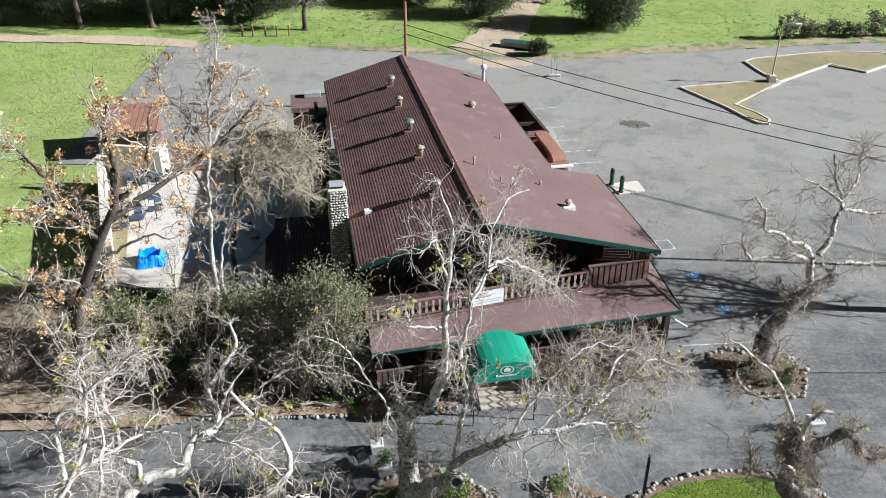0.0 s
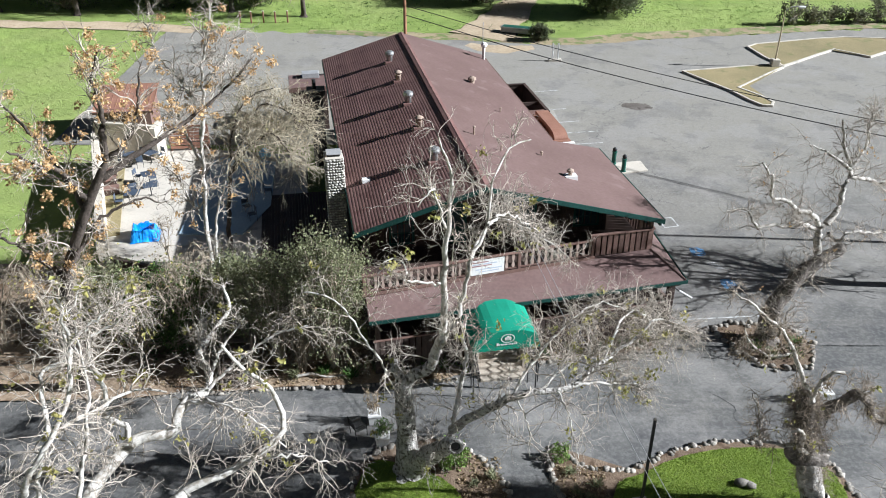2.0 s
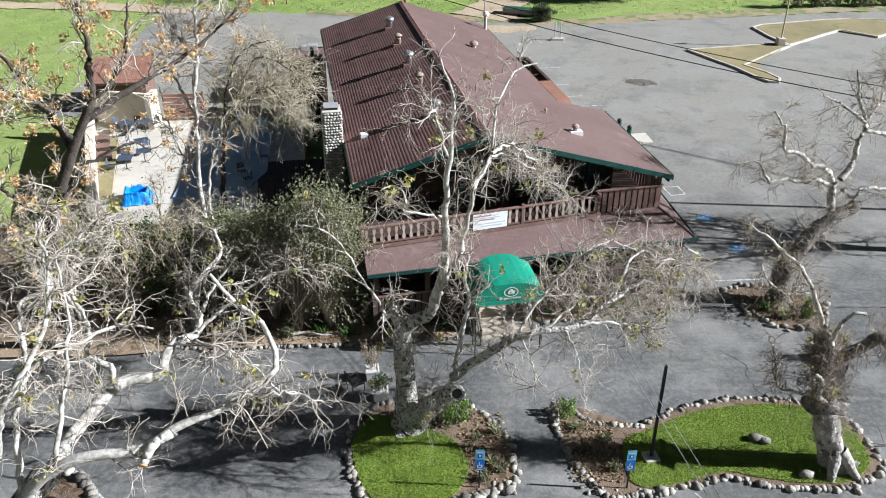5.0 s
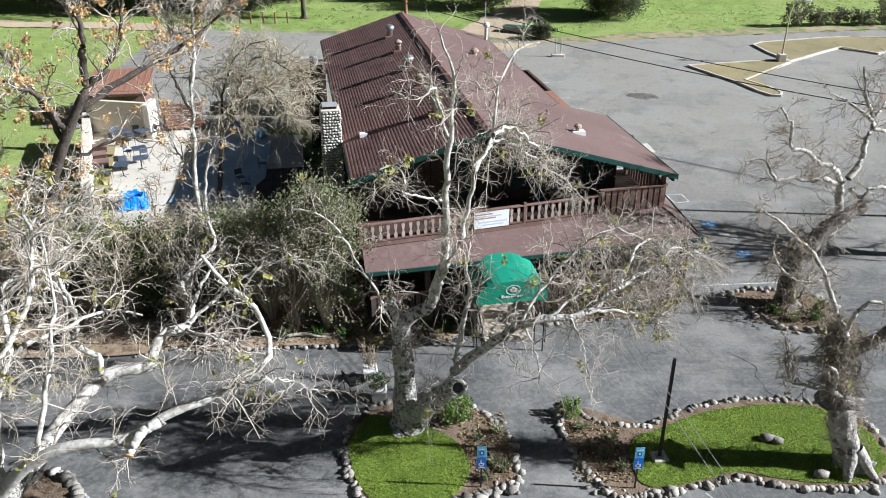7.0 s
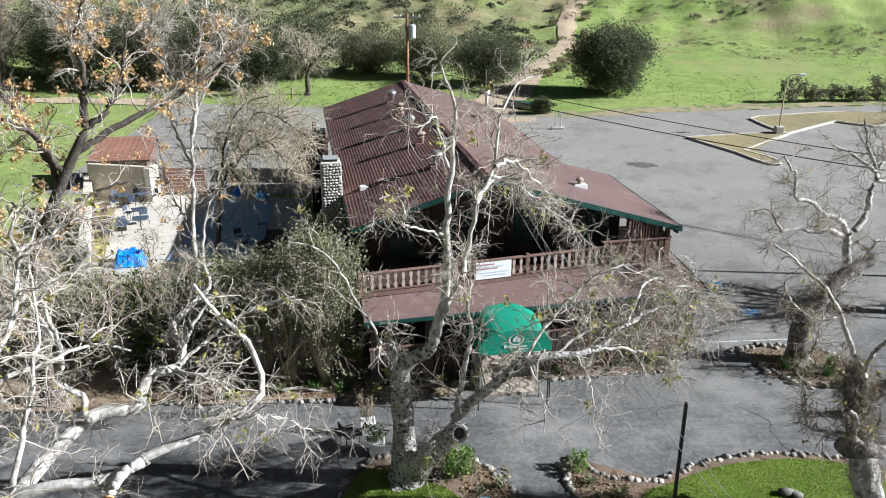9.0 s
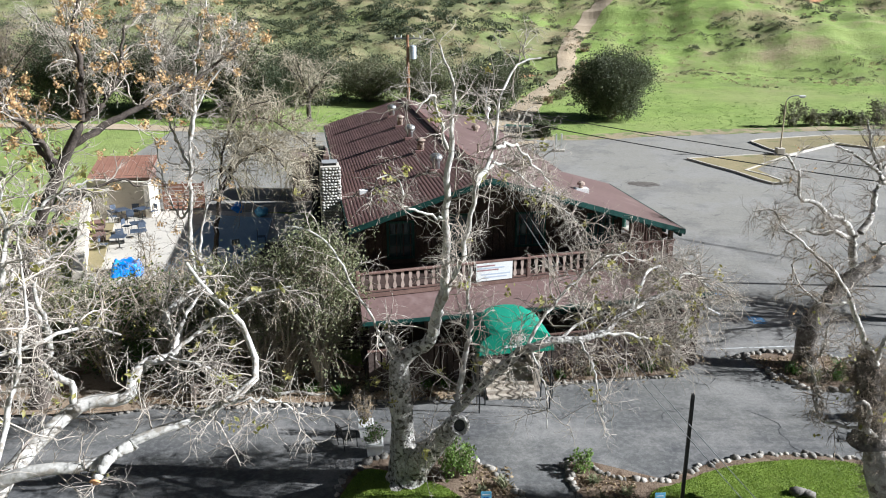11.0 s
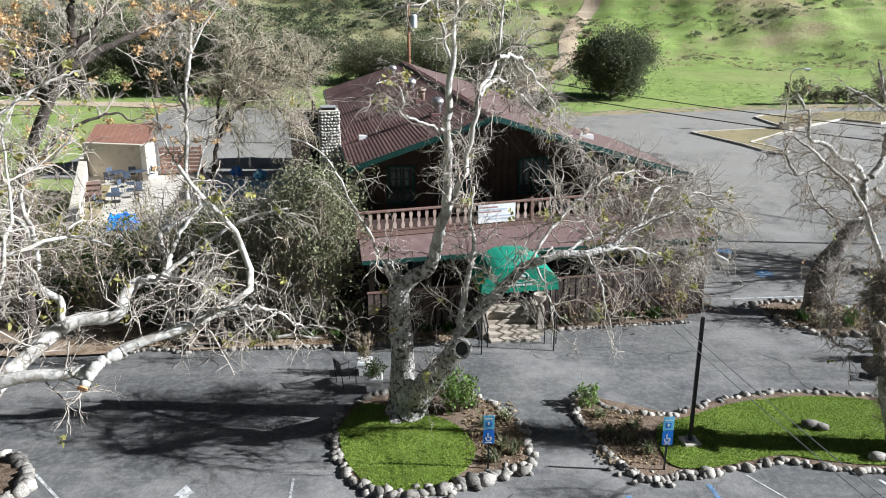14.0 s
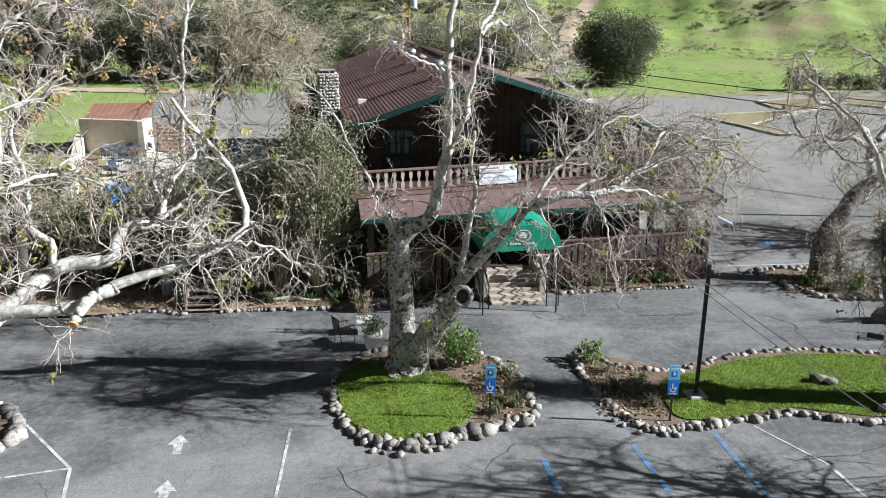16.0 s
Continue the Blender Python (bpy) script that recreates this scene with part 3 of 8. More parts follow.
# rafter tails under the front edge
for k in range(19):
    u = 2.2 + k * 0.76
    vv = VF + (0.1 if u < RIDGE_U else 0.02) + 0.05 * abs(u - RIDGE_U)
    part("rafter_tail", lbox(u - 0.05, u + 0.05, vv + 0.02, vv + 0.9, roof_z(u) - 0.36, roof_z(u) - 0.19), TRIM_GREEN, lodge)

# walls
WU0, WU1, WV0, WV1 = 2.6, 12.7, 32.6, 55.0
bm = bmesh.new()
cols = [WU0, RIDGE_U, 14.2]
for v in (WV0, WV0 + 0.2):
    lo = [bm.verts.new((u - CU, v - CV, 0)) for u in cols]
    hi = [bm.verts.new((u - CU, v - CV, roof_z(u) - 0.17)) for u in cols]
    for i in range(2):
        bm.faces.new((lo[i], lo[i + 1], hi[i + 1], hi[i]))
part("front_wall", bm, WOOD_DARK, lodge, "dark brown board wall under the gable")
bm = bmesh.new()
for v in (WV1 - 0.2, WV1):
    lo = [bm.verts.new((u - CU, v - CV, 0)) for u in (WU0, RIDGE_U, WU1)]
    hi = [bm.verts.new((u - CU, v - CV, roof_z(u) - 0.17)) for u in (WU0, RIDGE_U, WU1)]
    for i in range(2):
        bm.faces.new((lo[i], lo[i + 1], hi[i + 1], hi[i]))
part("back_wall", bm, WOOD_DARK, lodge)
# west wall takes the shade-darkened wood, the sunward east walls the lighter brown
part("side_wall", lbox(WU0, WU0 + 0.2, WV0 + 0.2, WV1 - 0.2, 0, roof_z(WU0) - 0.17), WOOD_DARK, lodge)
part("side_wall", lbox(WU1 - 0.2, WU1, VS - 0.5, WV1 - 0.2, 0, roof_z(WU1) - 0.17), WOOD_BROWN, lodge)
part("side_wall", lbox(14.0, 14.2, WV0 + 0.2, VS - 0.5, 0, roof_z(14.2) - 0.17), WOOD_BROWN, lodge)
part("bay_wall", lbox(WU1, 14.2, VS - 0.7, VS - 0.5, 0, roof_z(14.2) - 0.17), WOOD_BROWN, lodge)
for k in range(38):
    u = 2.7 + k * 0.305
    part("batten", lbox(u - 0.025, u + 0.025, WV0 - 0.03, WV0 - 0.002, 4.05, roof_z(u) - 0.2), WOOD_DARK, lodge)


def window(u0, u1, z0, z1, v, cols, rows, label):
    w = part("window", lbox(u0, u1, v - 0.02, v + 0.03, z0, z1), GLASS, lodge, label)
    for a, b, c, d in ((u0 - 0.1, u0, z0 - 0.1, z1 + 0.1), (u1, u1 + 0.1, z0 - 0.1, z1 + 0.1), (u0, u1, z1, z1 + 0.1), (u0, u1, z0 - 0.1, z0)):
        part("window_frame", lbox(a, b, v - 0.07, v - 0.001, c, d), TRIM_GREEN, w)
    for i in range(1, cols):
        u = u0 + (u1 - u0) * i / cols
        part("glazing_bar", lbox(u - 0.02, u + 0.02, v - 0.05, v - 0.021, z0, z1), TRIM_GREEN, w)
    for j in range(1, rows):
        z = z0 + (z1 - z0) * j / rows
        part("glazing_bar", lbox(u0, u1, v - 0.045, v - 0.022, z - 0.02, z + 0.02), TRIM_GREEN, w)


window(3.6, 4.6, 4.35, 5.85, WV0, 2, 3, "green-framed window with small panes")
window(9.3, 10.5, 4.6, 6.0, WV0, 2, 3, "green-framed window with small panes")
window(12.6, 13.7, 4.5, 5.8, WV0, 3, 3, "green-framed window with small panes")
door = part("balcony_door", lbox(6.2, 7.2, WV0 - 0.05, WV0 - 0.002, 4.05, 6.15), TRIM_GREEN, lodge, "green panelled balcony door")
part("door_panel", lbox(6.35, 7.05, WV0 - 0.065, WV0 - 0.051, 5.0, 6.0), GLASS, door)
part("door_handle", lbox(7.08, 7.13, WV0 - 0.09, WV0 - 0.051, 5.0, 5.14), GALV, door)

# balcony deck, railings
RL, RC, RR = (1.95, 28.75), (12.6, 30.05), (15.65, 30.35)
part("balcony_deck", prism([L(1.95, 28.7), L(12.6, 30.0), L(15.7, 30.3), L(15.7, WV0), L(1.95, WV0)], 3.86, 4.04), WOOD_DARK, lodge)


def rail_line(a, b):
    d = Vector((b[0] - a[0], b[1] - a[1], 0))
    ang = math.atan2(d.y, d.x)
    return Matrix.Translation((a[0] - CU, a[1] - CV, 0)) @ Matrix.Rotation(ang, 4, "Z"), d.length


m, ln = rail_line(RL, RC)
railing = part("railing", box(0, ln, -0.07, 0.07, 4.94, 5.02, None, m, 0.012), WOOD_BROWN, lodge, "brown railing with shaped flat balusters")
part("bottom_rail", box(0, ln, -0.04, 0.04, 4.20, 4.27, None, m), WOOD_BROWN, railing)
bal = bmesh.new()
out = [(-.045, 0), (.045, 0), (.075, .1), (.06, .2), (.028, .3), (.055, .42), (.07, .52), (.045, .67), (-.045, .67), (-.07, .52), (-.055, .42), (-.028, .3), (-.06, .2), (-.075, .1)]
fa = [bal.verts.new((x, -0.02, z)) for x, z in out]
fb = [bal.verts.new((x, 0.02, z)) for x, z in out]
bal.faces.new(fa); bal.faces.new(fb[::-1])
for i in range(len(out)):
    j = (i + 1) % len(out)
    bal.faces.new((fa[i], fa[j], fb[j], fb[i]))
bmesh.ops.recalc_face_normals(bal, faces=bal.faces)
bal_me = bpy.data.meshes.new("baluster")
bal.to_mesh(bal_me); bal.free()
bal_me.materials.append(mat("baluster_paint", (0.30, 0.22, 0.18), (0.40, 0.31, 0.26), big=1, fine=15, rough=0.7, island=0.15))
nb = int(ln / 0.31)
for k in range(nb):
    b = new("baluster", bal_me)
    b.parent = railing
    b.matrix_basis = m @ Matrix.Translation((0.2 + k * (ln - 0.35) / (nb - 1), 0, 4.27))
for k in (0, 0.33, 0.66, 1.0):
    part("newel", box(ln * k - 0.07, ln * k + 0.07, -0.065, 0.065, 4.04, 5.10, None, m, 0.01), WOOD_BROWN, railing)
part("fascia", box(-0.1, ln + 0.1, -0.10, -0.072, 4.02, 4.18, None, m), WOOD_BROWN, lodge)
m2, ln2 = rail_line((12.5, 30.2), RR)
solid = part("railing", box(0, ln2, -0.08, 0.08, 5.10, 5.18, None, m2, 0.012), WOOD_BROWN, lodge, "close-boarded brown corner railing")
for k in range(11):
    part("board", box(k * ln2 / 11 + 0.03, (k + 1) * ln2 / 11 - 0.05, -0.02, 0.02, 4.06, 5.10, None, m2), WOOD_BROWN, solid)
m3, ln3 = rail_line(RR, (15.65, WV0 + 2.5))
solid2 = part("railing", box(0, ln3, -0.08, 0.08, 5.10, 5.18, None, m3, 0.012), WOOD_BROWN, lodge, "close-boarded brown side railing")
for k in range(16):
    part("board", box(k * ln3 / 16 + 0.03, (k + 1) * ln3 / 16 - 0.05, -0.02, 0.02, 4.06, 5.10, None, m3), WOOD_BROWN, solid2)
for u, v in ((15.55, 30.5), (15.0, 30.45), (15.6, 34.6)):
    part("roof_post", lbox(u - 0.09, u + 0.09, v - 0.09, v + 0.09, 4.04, roof_z(u) - 0.17, None, 0.015), WOOD_BROWN, lodge)
part("side_deck", lbox(14.2, 15.7, WV0, 35.2, 3.86, 4.04), WOOD_DARK, lodge)

# porch roof, wrapped round the corner
bm = bmesh.new()
P = {}
for key, (u, v, z) in dict(fl=(2.0, 27.55, 3.5), fr=(16.5, 28.25, 3.5), bl=(2.0, 28.78, 4.0), bc=(12.6, 30.07, 4.06), br=(15.6, 30.37, 4.06), sr=(16.9, 32.9, 3.5), sb=(15.72, 33.4, 4.06)).items():
    P[key] = bm.verts.new((u - CU, v - CV, z)), bm.verts.new((u - CU, v - CV, z - 0.12))
for q in (("fl", "fr", "br", "bc", "bl"), ("fr", "sr", "sb", "br")):
    bm.faces.new([P[k][0] for k in q])
    bm.faces.new([P[k][1] for k in q][::-1])
ring = ["fl", "fr", "sr", "sb", "br", "bc", "bl"]
for a, b in zip(ring, ring[1:] + ring[:1]):
    bm.faces.new((P[a][1], P[b][1], P[b][0], P[a][0]))
bmesh.ops.recalc_face_normals(bm, faces=bm.faces)
part("porch_roof", bm, ROOF_R, lodge, "smooth brown painted porch roof")
for a, b in (((2.0, 27.5), (16.55, 28.2)), ((16.55, 28.2), (16.95, 32.9))):
    mm, l_ = rail_line(a, b)
    part("fascia", box(0, l_, -0.04, 0.0, 3.36, 3.51, None, mm), TRIM_GREEN, lodge)
part("hip_ridge", rod((16.5 - CU, 28.25 - CV, 3.51), (15.6 - CU, 30.37 - CV, 4.07), 0.05), ROOF_R, lodge)
mm, l_ = rail_line((2.0, 27.6), (16.5, 28.3))
nt = 30
for k in range(nt):
    part("rafter_tail", box(k * l_ / nt + 0.2, k * l_ / nt + 0.28, 0.0, 0.8, 3.22, 3.34, None, mm), TRIM_GREEN, lodge)

# porch floor, posts, boarded front
part("porch_floor", lbox(2.2, 16.2, 28.6, WV0, 0.0, 1.05), WOOD_DARK, lodge)
for u in (2.4, 4.6, 6.1, 9.1, 11.4, 13.7):
    v = 27.95 + 0.045 * (u - 2) + 0.35
    part("porch_post", lbox(u - 0.11, u + 0.11, v - 0.11, v + 0.11, 0.0, 3.42, None, 0.015), WOOD_MID, lodge)
part("porch_beam", lbox(2.2, 16.3, 28.45, 28.62, 3.1, 3.32), WOOD_DARK, lodge)
for (a, b) in (((2.2, 28.2), (5.9, 28.4)), ((9.3, 28.55), (16.2, 28.85))):
    mf, lf = rail_line(a, b)
    fence = part("porch_fence", box(0, lf, -0.05, 0.05, 1.95, 2.02, None, mf), WOOD_BROWN, lodge, "weathered vertical-board porch front")
    nbd = int(lf / 0.26)
    for k in range(nbd):
        j = random.uniform(-0.015, 0.015)
        part("board", box(k * lf / nbd + 0.03, (k + 1) * lf / nbd - 0.035, -0.03 + j, j, 0.15, 1.94 + 2 * j, None, mf), WOOD_MID, fence)
mf, lf = rail_line((16.2, 28.85), (16.2, 32.6))
fence = part("porch_fence", box(0, lf, -0.05, 0.05, 1.95, 2.02, None, mf), WOOD_BROWN, lodge, "weathered vertical-board porch side")
for k in range(14):
    part("board", box(k * lf / 14 + 0.03, (k + 1) * lf / 14 - 0.035, -0.03, 0, 0.05, 1.94, None, mf), WOOD_MID, fence)
part("corner_pier", lbox(15.95, 16.25, 28.6, 28.9, 0, 3.4, None, 0.02), WOOD_DARK, lodge)
part("lower_front_wall", lbox(2.6, 14.2, 31.0, 31.2, 1.05, 3.9), WOOD_DARK, lodge)
# porch furniture of the wall: door and dark windows
pd = part("front_door", lbox(6.6, 8.4, 30.93, 30.999, 1.05, 3.15), TRIM_GREEN, lodge, "green double front door in shade")
for a, b in ((6.7, 7.4), (7.6, 8.3)):
    part("door_panel", lbox(a, b, 30.91, 30.929, 1.9, 3.0), GLASS, pd)
for a, b in ((3.2, 4.8), (10.2, 11.8), (12.3, 13.7)):
    w = part("window", lbox(a, b, 30.96, 30.999, 1.9, 3.1), GLASS, lodge, "dark porch window")
    part("window_frame", lbox(a - 0.08, b + 0.08, 30.93, 30.959, 1.8, 1.9), TRIM_GREEN, w)
    part("window_frame", lbox(a - 0.08, b + 0.08, 30.93, 30.959, 3.1, 3.18), TRIM_GREEN, w)

# entrance steps
steps = part("entrance_steps", lbox(6.72, 8.68, 28.55, 29.0, 0, 1.04), STEPSTONE, lodge, "broad pale concrete entrance steps")
for k in range(6):
    part("step", lbox(6.72, 8.68, 26.85 + k * 0.29, 26.85 + (k + 1) * 0.29 + (0.02 if k < 5 else 0), 0, 0.24 + k * 0.155, None, 0.015), STEPSTONE, steps)
for u in (6.44, 8.70):
    part("cheek_wall", lbox(u, u + 0.26, 27.35, 28.9, 0, 1.25, None, 0.02), STEPSTONE, steps)
for u in (6.57, 8.83):
    bm = lathe([(0.16, 1.25), (0.10, 1.32), (0.08, 1.40), (0.20, 1.52), (0.26, 1.72), (0.28, 1.76), (0.23, 1.76), (0.2, 1.66)])
    bmesh.ops.translate(bm, vec=(u - CU, 27.55 - CV, 0), verts=bm.verts)
    part("urn", bm, STEPSTONE, steps, "pale cast-stone urn", True)

# awning: half-barrel canvas over the steps
bm = bmesh.new()
au0, au1, av0, av1, ns = 6.1, 8.95, 25.85, 28.2, 14
loops = []
for v, zc, rise in ((av0, 2.72, 0.78), ((av0 + av1) / 2, 2.74, 0.84), (av1, 2.76, 0.86)):
    row = []
    for i in range(ns + 1):
        th = math.pi * i / ns
        u = (au0 + au1) / 2 - (au1 - au0) / 2 * math.copysign(abs(math.cos(th)) ** 0.75, math.cos(th))
        row.append(bm.verts.new((u - CU, v - CV, zc + rise * math.sin(th) ** 0.85)))
    loops.append(row)
for a, b in zip(loops, loops[1:]):
    for i in range(ns):
        bm.faces.new((a[i], a[i + 1], b[i + 1], b[i]))
frontf = bm.faces.new(loops[0][::-1])
val = []
for i in range(25):
    u = au0 + (au1 - au0) * i / 24
    val.append((bm.verts.new((u - CU, av0 - 0.005 - CV, 2.72)), bm.verts.new((u - CU, av0 - 0.015 - CV, 2.56 + (0.04 if i % 2 else 0)))))
for a, b in zip(val, val[1:]):
    bm.faces.new((a[0], b[0], b[1], a[1]))
for uu in (au0, au1):
    q = [bm.verts.new((uu - CU, v - CV, z)) for v, z in ((av0, 2.74), (av1, 2.78), (av1, 2.58), (av0, 2.56))]
    bm.faces.new(q)
awning = part("awning", bm, CANVAS, lodge, "rounded green canvas entrance awning with white emblem")
solidify = awning.modifiers.new("thickness", "SOLIDIFY"); solidify.thickness = 0.012
bm = bmesh.new()
bmesh.ops.create_circle(bm, segments=24, radius=0.22)
inner = bmesh.ops.create_circle(bm, segments=24, radius=0.19)
bmesh.ops.bridge_loops(bm, edges=bm.edges[:])
bmesh.ops.transform(bm, matrix=Matrix.Translation((7.55 - CU, av0 - 0.016 - CV, 3.13)) @ Matrix.Rotation(radians(90), 4, "X") @ Matrix.Scale(1.35, 4, (1, 0, 0)), verts=bm.verts)
part("emblem", bm, WHITE, awning, "white oval emblem")
bm = bmesh.new()
for du, dz, r in ((-0.08, 0, 0.06), (0, 0.05, 0.08), (0.09, 0.0, 0.07)):
    bmesh.ops.create_circle(bm, cap_ends=True, segments=10, radius=r, matrix=Matrix.Translation((7.55 + du - CU, av0 - 0.018 - CV, 3.14 + dz)) @ Matrix.Rotation(radians(90), 4, "X"))
box(7.55 - 0.14 - CU, 7.55 + 0.14 - CU, av0 - 0.02 - CV, av0 - 0.016 - CV, 3.05, 3.08, bm)
part("emblem_tree", bm, WHITE, awning)
bm = bmesh.new()
x = 7.08
for wd in (0.10, 0.06, 0.08, 0.07, 0.09, 0.05, 0.08, 0.09, 0.06, 0.07):
    box(x - CU, x + wd - 0.015 - CU, av0 - 0.02 - CV, av0 - 0.016 - CV, 2.80, 2.88 + (0.05 if x < 7.12 else 0), bm)
    x += wd + 0.015
part("lettering_bars", bm, WHITE, awning)
for u in (au0 + 0.05, au1 - 0.05):
    part("awning_post", rod((u - CU, av0 + 0.05 - CV, 0.1), (u - CU, av0 + 0.05 - CV, 2.72), 0.03, 8), BLACK, awning)

# banner on the railing
mb = m @ Matrix.Translation((ln * 0.445, -0.13, 4.22))
banner = part("banner", box(0, 1.55, -0.006, 0.006, 0, 0.74, None, mb), WHITE, lodge, "white banner with dark red and blue stripes")
RED = mat("banner_red", (0.30, 0.16, 0.17), (0.36, 0.2, 0.2), bump=0)
PALEB = mat("banner_blue", (0.42, 0.46, 0.54), (0.5, 0.54, 0.6), bump=0)
for z, mt, x0, x1 in ((0.60, RED, 0.03, 0.8), (0.50, PALEB, 0.03, 1.2), (0.42, RED, 0.03, 0.95), (0.24, PALEB, 0.2, 1.45), (0.12, PALEB, 0.35, 1.3)):
    part("stripe", box(x0, x1, -0.012, -0.0065, z, z + 0.055, None, mb), mt, banner)

# roof vents, pipes
for k, v in enumerate((33.7, 38.2, 42.0, 46.2, 50.3)):
    u = 5.86
    z = roof_z(u) - 0.05
    bm = lathe([(0.17, 0), (0.17, 0.38), (0.19, 0.40), (0.17, 0.42)], 12)
    bmesh.ops.translate(bm, vec=(u - CU, v - CV, z), verts=bm.verts)
    vent = part("roof_vent", bm, GALV if k % 2 == 0 else RUST, lodge, "round turbine roof vent" if k % 2 == 0 else "rusty conical roof vent", True)
    if k % 2 == 0:
        bm = lathe([(0.17, 0.40), (0.26, 0.47), (0.29, 0.58), (0.26, 0.69), (0.14, 0.76), (0.03, 0.77)], 16)
    else:
        bm = lathe([(0.15, 0.40), (0.17, 0.52), (0.25, 0.55), (0.24, 0.58), (0.05, 0.70)], 14)
    bmesh.ops.translate(bm, vec=(u - CU, v - CV, z), verts=bm.verts)
    part("vent_head", bm, GALV if k % 2 == 0 else RUST, vent, "", k % 2 != 0)
    part("flashing", lbox(u - 0.3, u + 0.3, v - 0.3, v + 0.3, z - 0.06, z + 0.10), ROOF_L, vent)
part("box_vent", lbox(2.5, 2.9, 34.2, 34.5, roof_z(2.7) - 0.05, roof_z(2.7) + 0.16, None, 0.02), WHITE, lodge, "small white box vent")
for u, v, r, h, mt in ((12.34, 33.1, 0.11, 0.32, RUST), (10.48, 46.6, 0.16, 0.22, RUST), (8.3, 36.2, 0.05, 0.42, RUST), (9.3, 34.6, 0.04, 0.3, RUST), (11.6, 35.4, 0.05, 0.2, RUST), (11.0, 41.5, 0.04, 0.25, RUST)):
    pipe = part("vent_pipe", lathe([(r, 0), (r, h), (r * 1.7, h), (r * 1.5, h + r * 0.8), (r * 0.3, h + r * 1.4)], 10), mt, lodge)
    pipe.location = (u - CU, v - CV, roof_z(u) - 0.03)
part("vent_pad", lbox(12.05, 12.65, 32.85, 33.3, roof_z(12.65) - 0.02, roof_z(12.05) + 0.03), WHITE, lodge)
dish = part("pale_stack", lathe([(0.09, 0), (0.09, 0.9), (0.2, 0.95), (0.24, 1.1), (0.12, 1.25)], 12), WHITE, lodge)
dish.location = (13.0 - CU, 54.2 - CV, roof_z(13.0) - 0.05)
part("mast", rod((12.9 - CU, 54.2 - CV, roof_z(13) - 0.05), (12.9 - CU, 54.2 - CV, 9.2), 0.025), GREYMETAL, lodge)

# ---- trees and shrubs ----
def tubes(name, paths, radii, sides, material, parent, label="", stuff=False, smooth=True):
    """Many tapered tubes of equal count of points, joined into one mesh."""
    P_, R_ = np.asarray(paths, float), np.asarray(radii, float)
    N, K, _ = P_.shape
    T = np.gradient(P_, axis=1)
    T /= np.linalg.norm(T, axis=2, keepdims=True) + 1e-9
    ref = np.where(np.abs(T[..., 2:3]) > 0.9, np.array([1.0, 0, 0]), np.array([0, 0, 1.0]))
    A = np.cross(T, ref); A /= np.linalg.norm(A, axis=2, keepdims=True) + 1e-9
    B = np.cross(T, A)
    th = np.arange(sides) * 2 * math.pi / sides
    V = P_[:, :, None] + R_[:, :, None, None] * (np.cos(th)[None, None, :, None] * A[:, :, None] + np.sin(th)[None, None, :, None] * B[:, :, None])
    idx = np.arange(N * K * sides).reshape(N, K, sides)
    nx = np.roll(idx, -1, axis=2)
    F = np.stack([idx[:, :-1], nx[:, :-1], nx[:, 1:], idx[:, 1:]], -1).reshape(-1, 4)
    ob = raw(name, V.reshape(-1, 3), F[:, ::-1], material, parent, label, smooth)
    if stuff:
        ob["kind"] = "stuff"
    return ob


def sprout(P_, R_, n, length, K, rad, rng, spread=0.9, up=0.2, fall=0.0, wig=0.25, lo=0.2, hi=1.0):
    """Side shoots on the tubes P_, R_: n on each, from the fraction lo of its length on."""
    N, k, _ = P_.shape
    i = np.repeat(np.arange(N), n)
    t = rng.uniform(lo, hi, len(i)) * (k - 1.001)
    a = t.astype(int); f = (t - a)[:, None]
    pos = P_[i, a] * (1 - f) + P_[i, a + 1] * f
    tan = P_[i, a + 1] - P_[i, a]
    tan /= np.linalg.norm(tan, axis=1, keepdims=True) + 1e-9
    d = tan * 0.6 + rng.normal(0, spread, (len(i), 3)) + np.array([0, 0, up])
    d /= np.linalg.norm(d, axis=1, keepdims=True)
    ln = rng.uniform(*length, len(i)) * (1.1 - 0.5 * t / k)
    out = [pos]
    for s in range(K - 1):
        pos = pos + d * (ln / (K - 1))[:, None]
        out.append(pos)
        d = d + rng.normal(0, wig, d.shape) + np.array([0, 0, fall])
        d /= np.linalg.norm(d, axis=1, keepdims=True)
    r0 = np.minimum(R_[i, a] * 0.75, rad * rng.uniform(0.7, 1.25, len(i)))
    return np.stack(out, 1), r0[:, None] * np.linspace(1, 0.4, K)[None]


def leaves(name, pts, size, material, parent, rng, long=1.6, label=""):
    """One bent leaf of four corners at each point."""
    n = len(pts)
    a = rng.normal(size=(n, 3)); a /= np.linalg.norm(a, axis=1, keepdims=True)
    b = np.cross(a, rng.normal(size=(n, 3))); b /= np.linalg.norm(b, axis=1, keepdims=True)
    c = np.cross(a, b)
    s = size * rng.uniform(0.6, 1.3, (n, 1))
    V = np.stack([pts - a * s * long / 2, pts + b * s / 2 + c * s * 0.15, pts + a * s * long / 2, pts - b * s / 2 + c * s * 0.15], 1)
    i = np.arange(n)[:, None] * 4
    F = np.concatenate([i + np.array([[0, 1, 2]]), i + np.array([[0, 2, 3]])])
    ob = raw(name, V.reshape(-1, 3), F, material, parent, label)
    ob["kind"] = "stuff"
    return ob


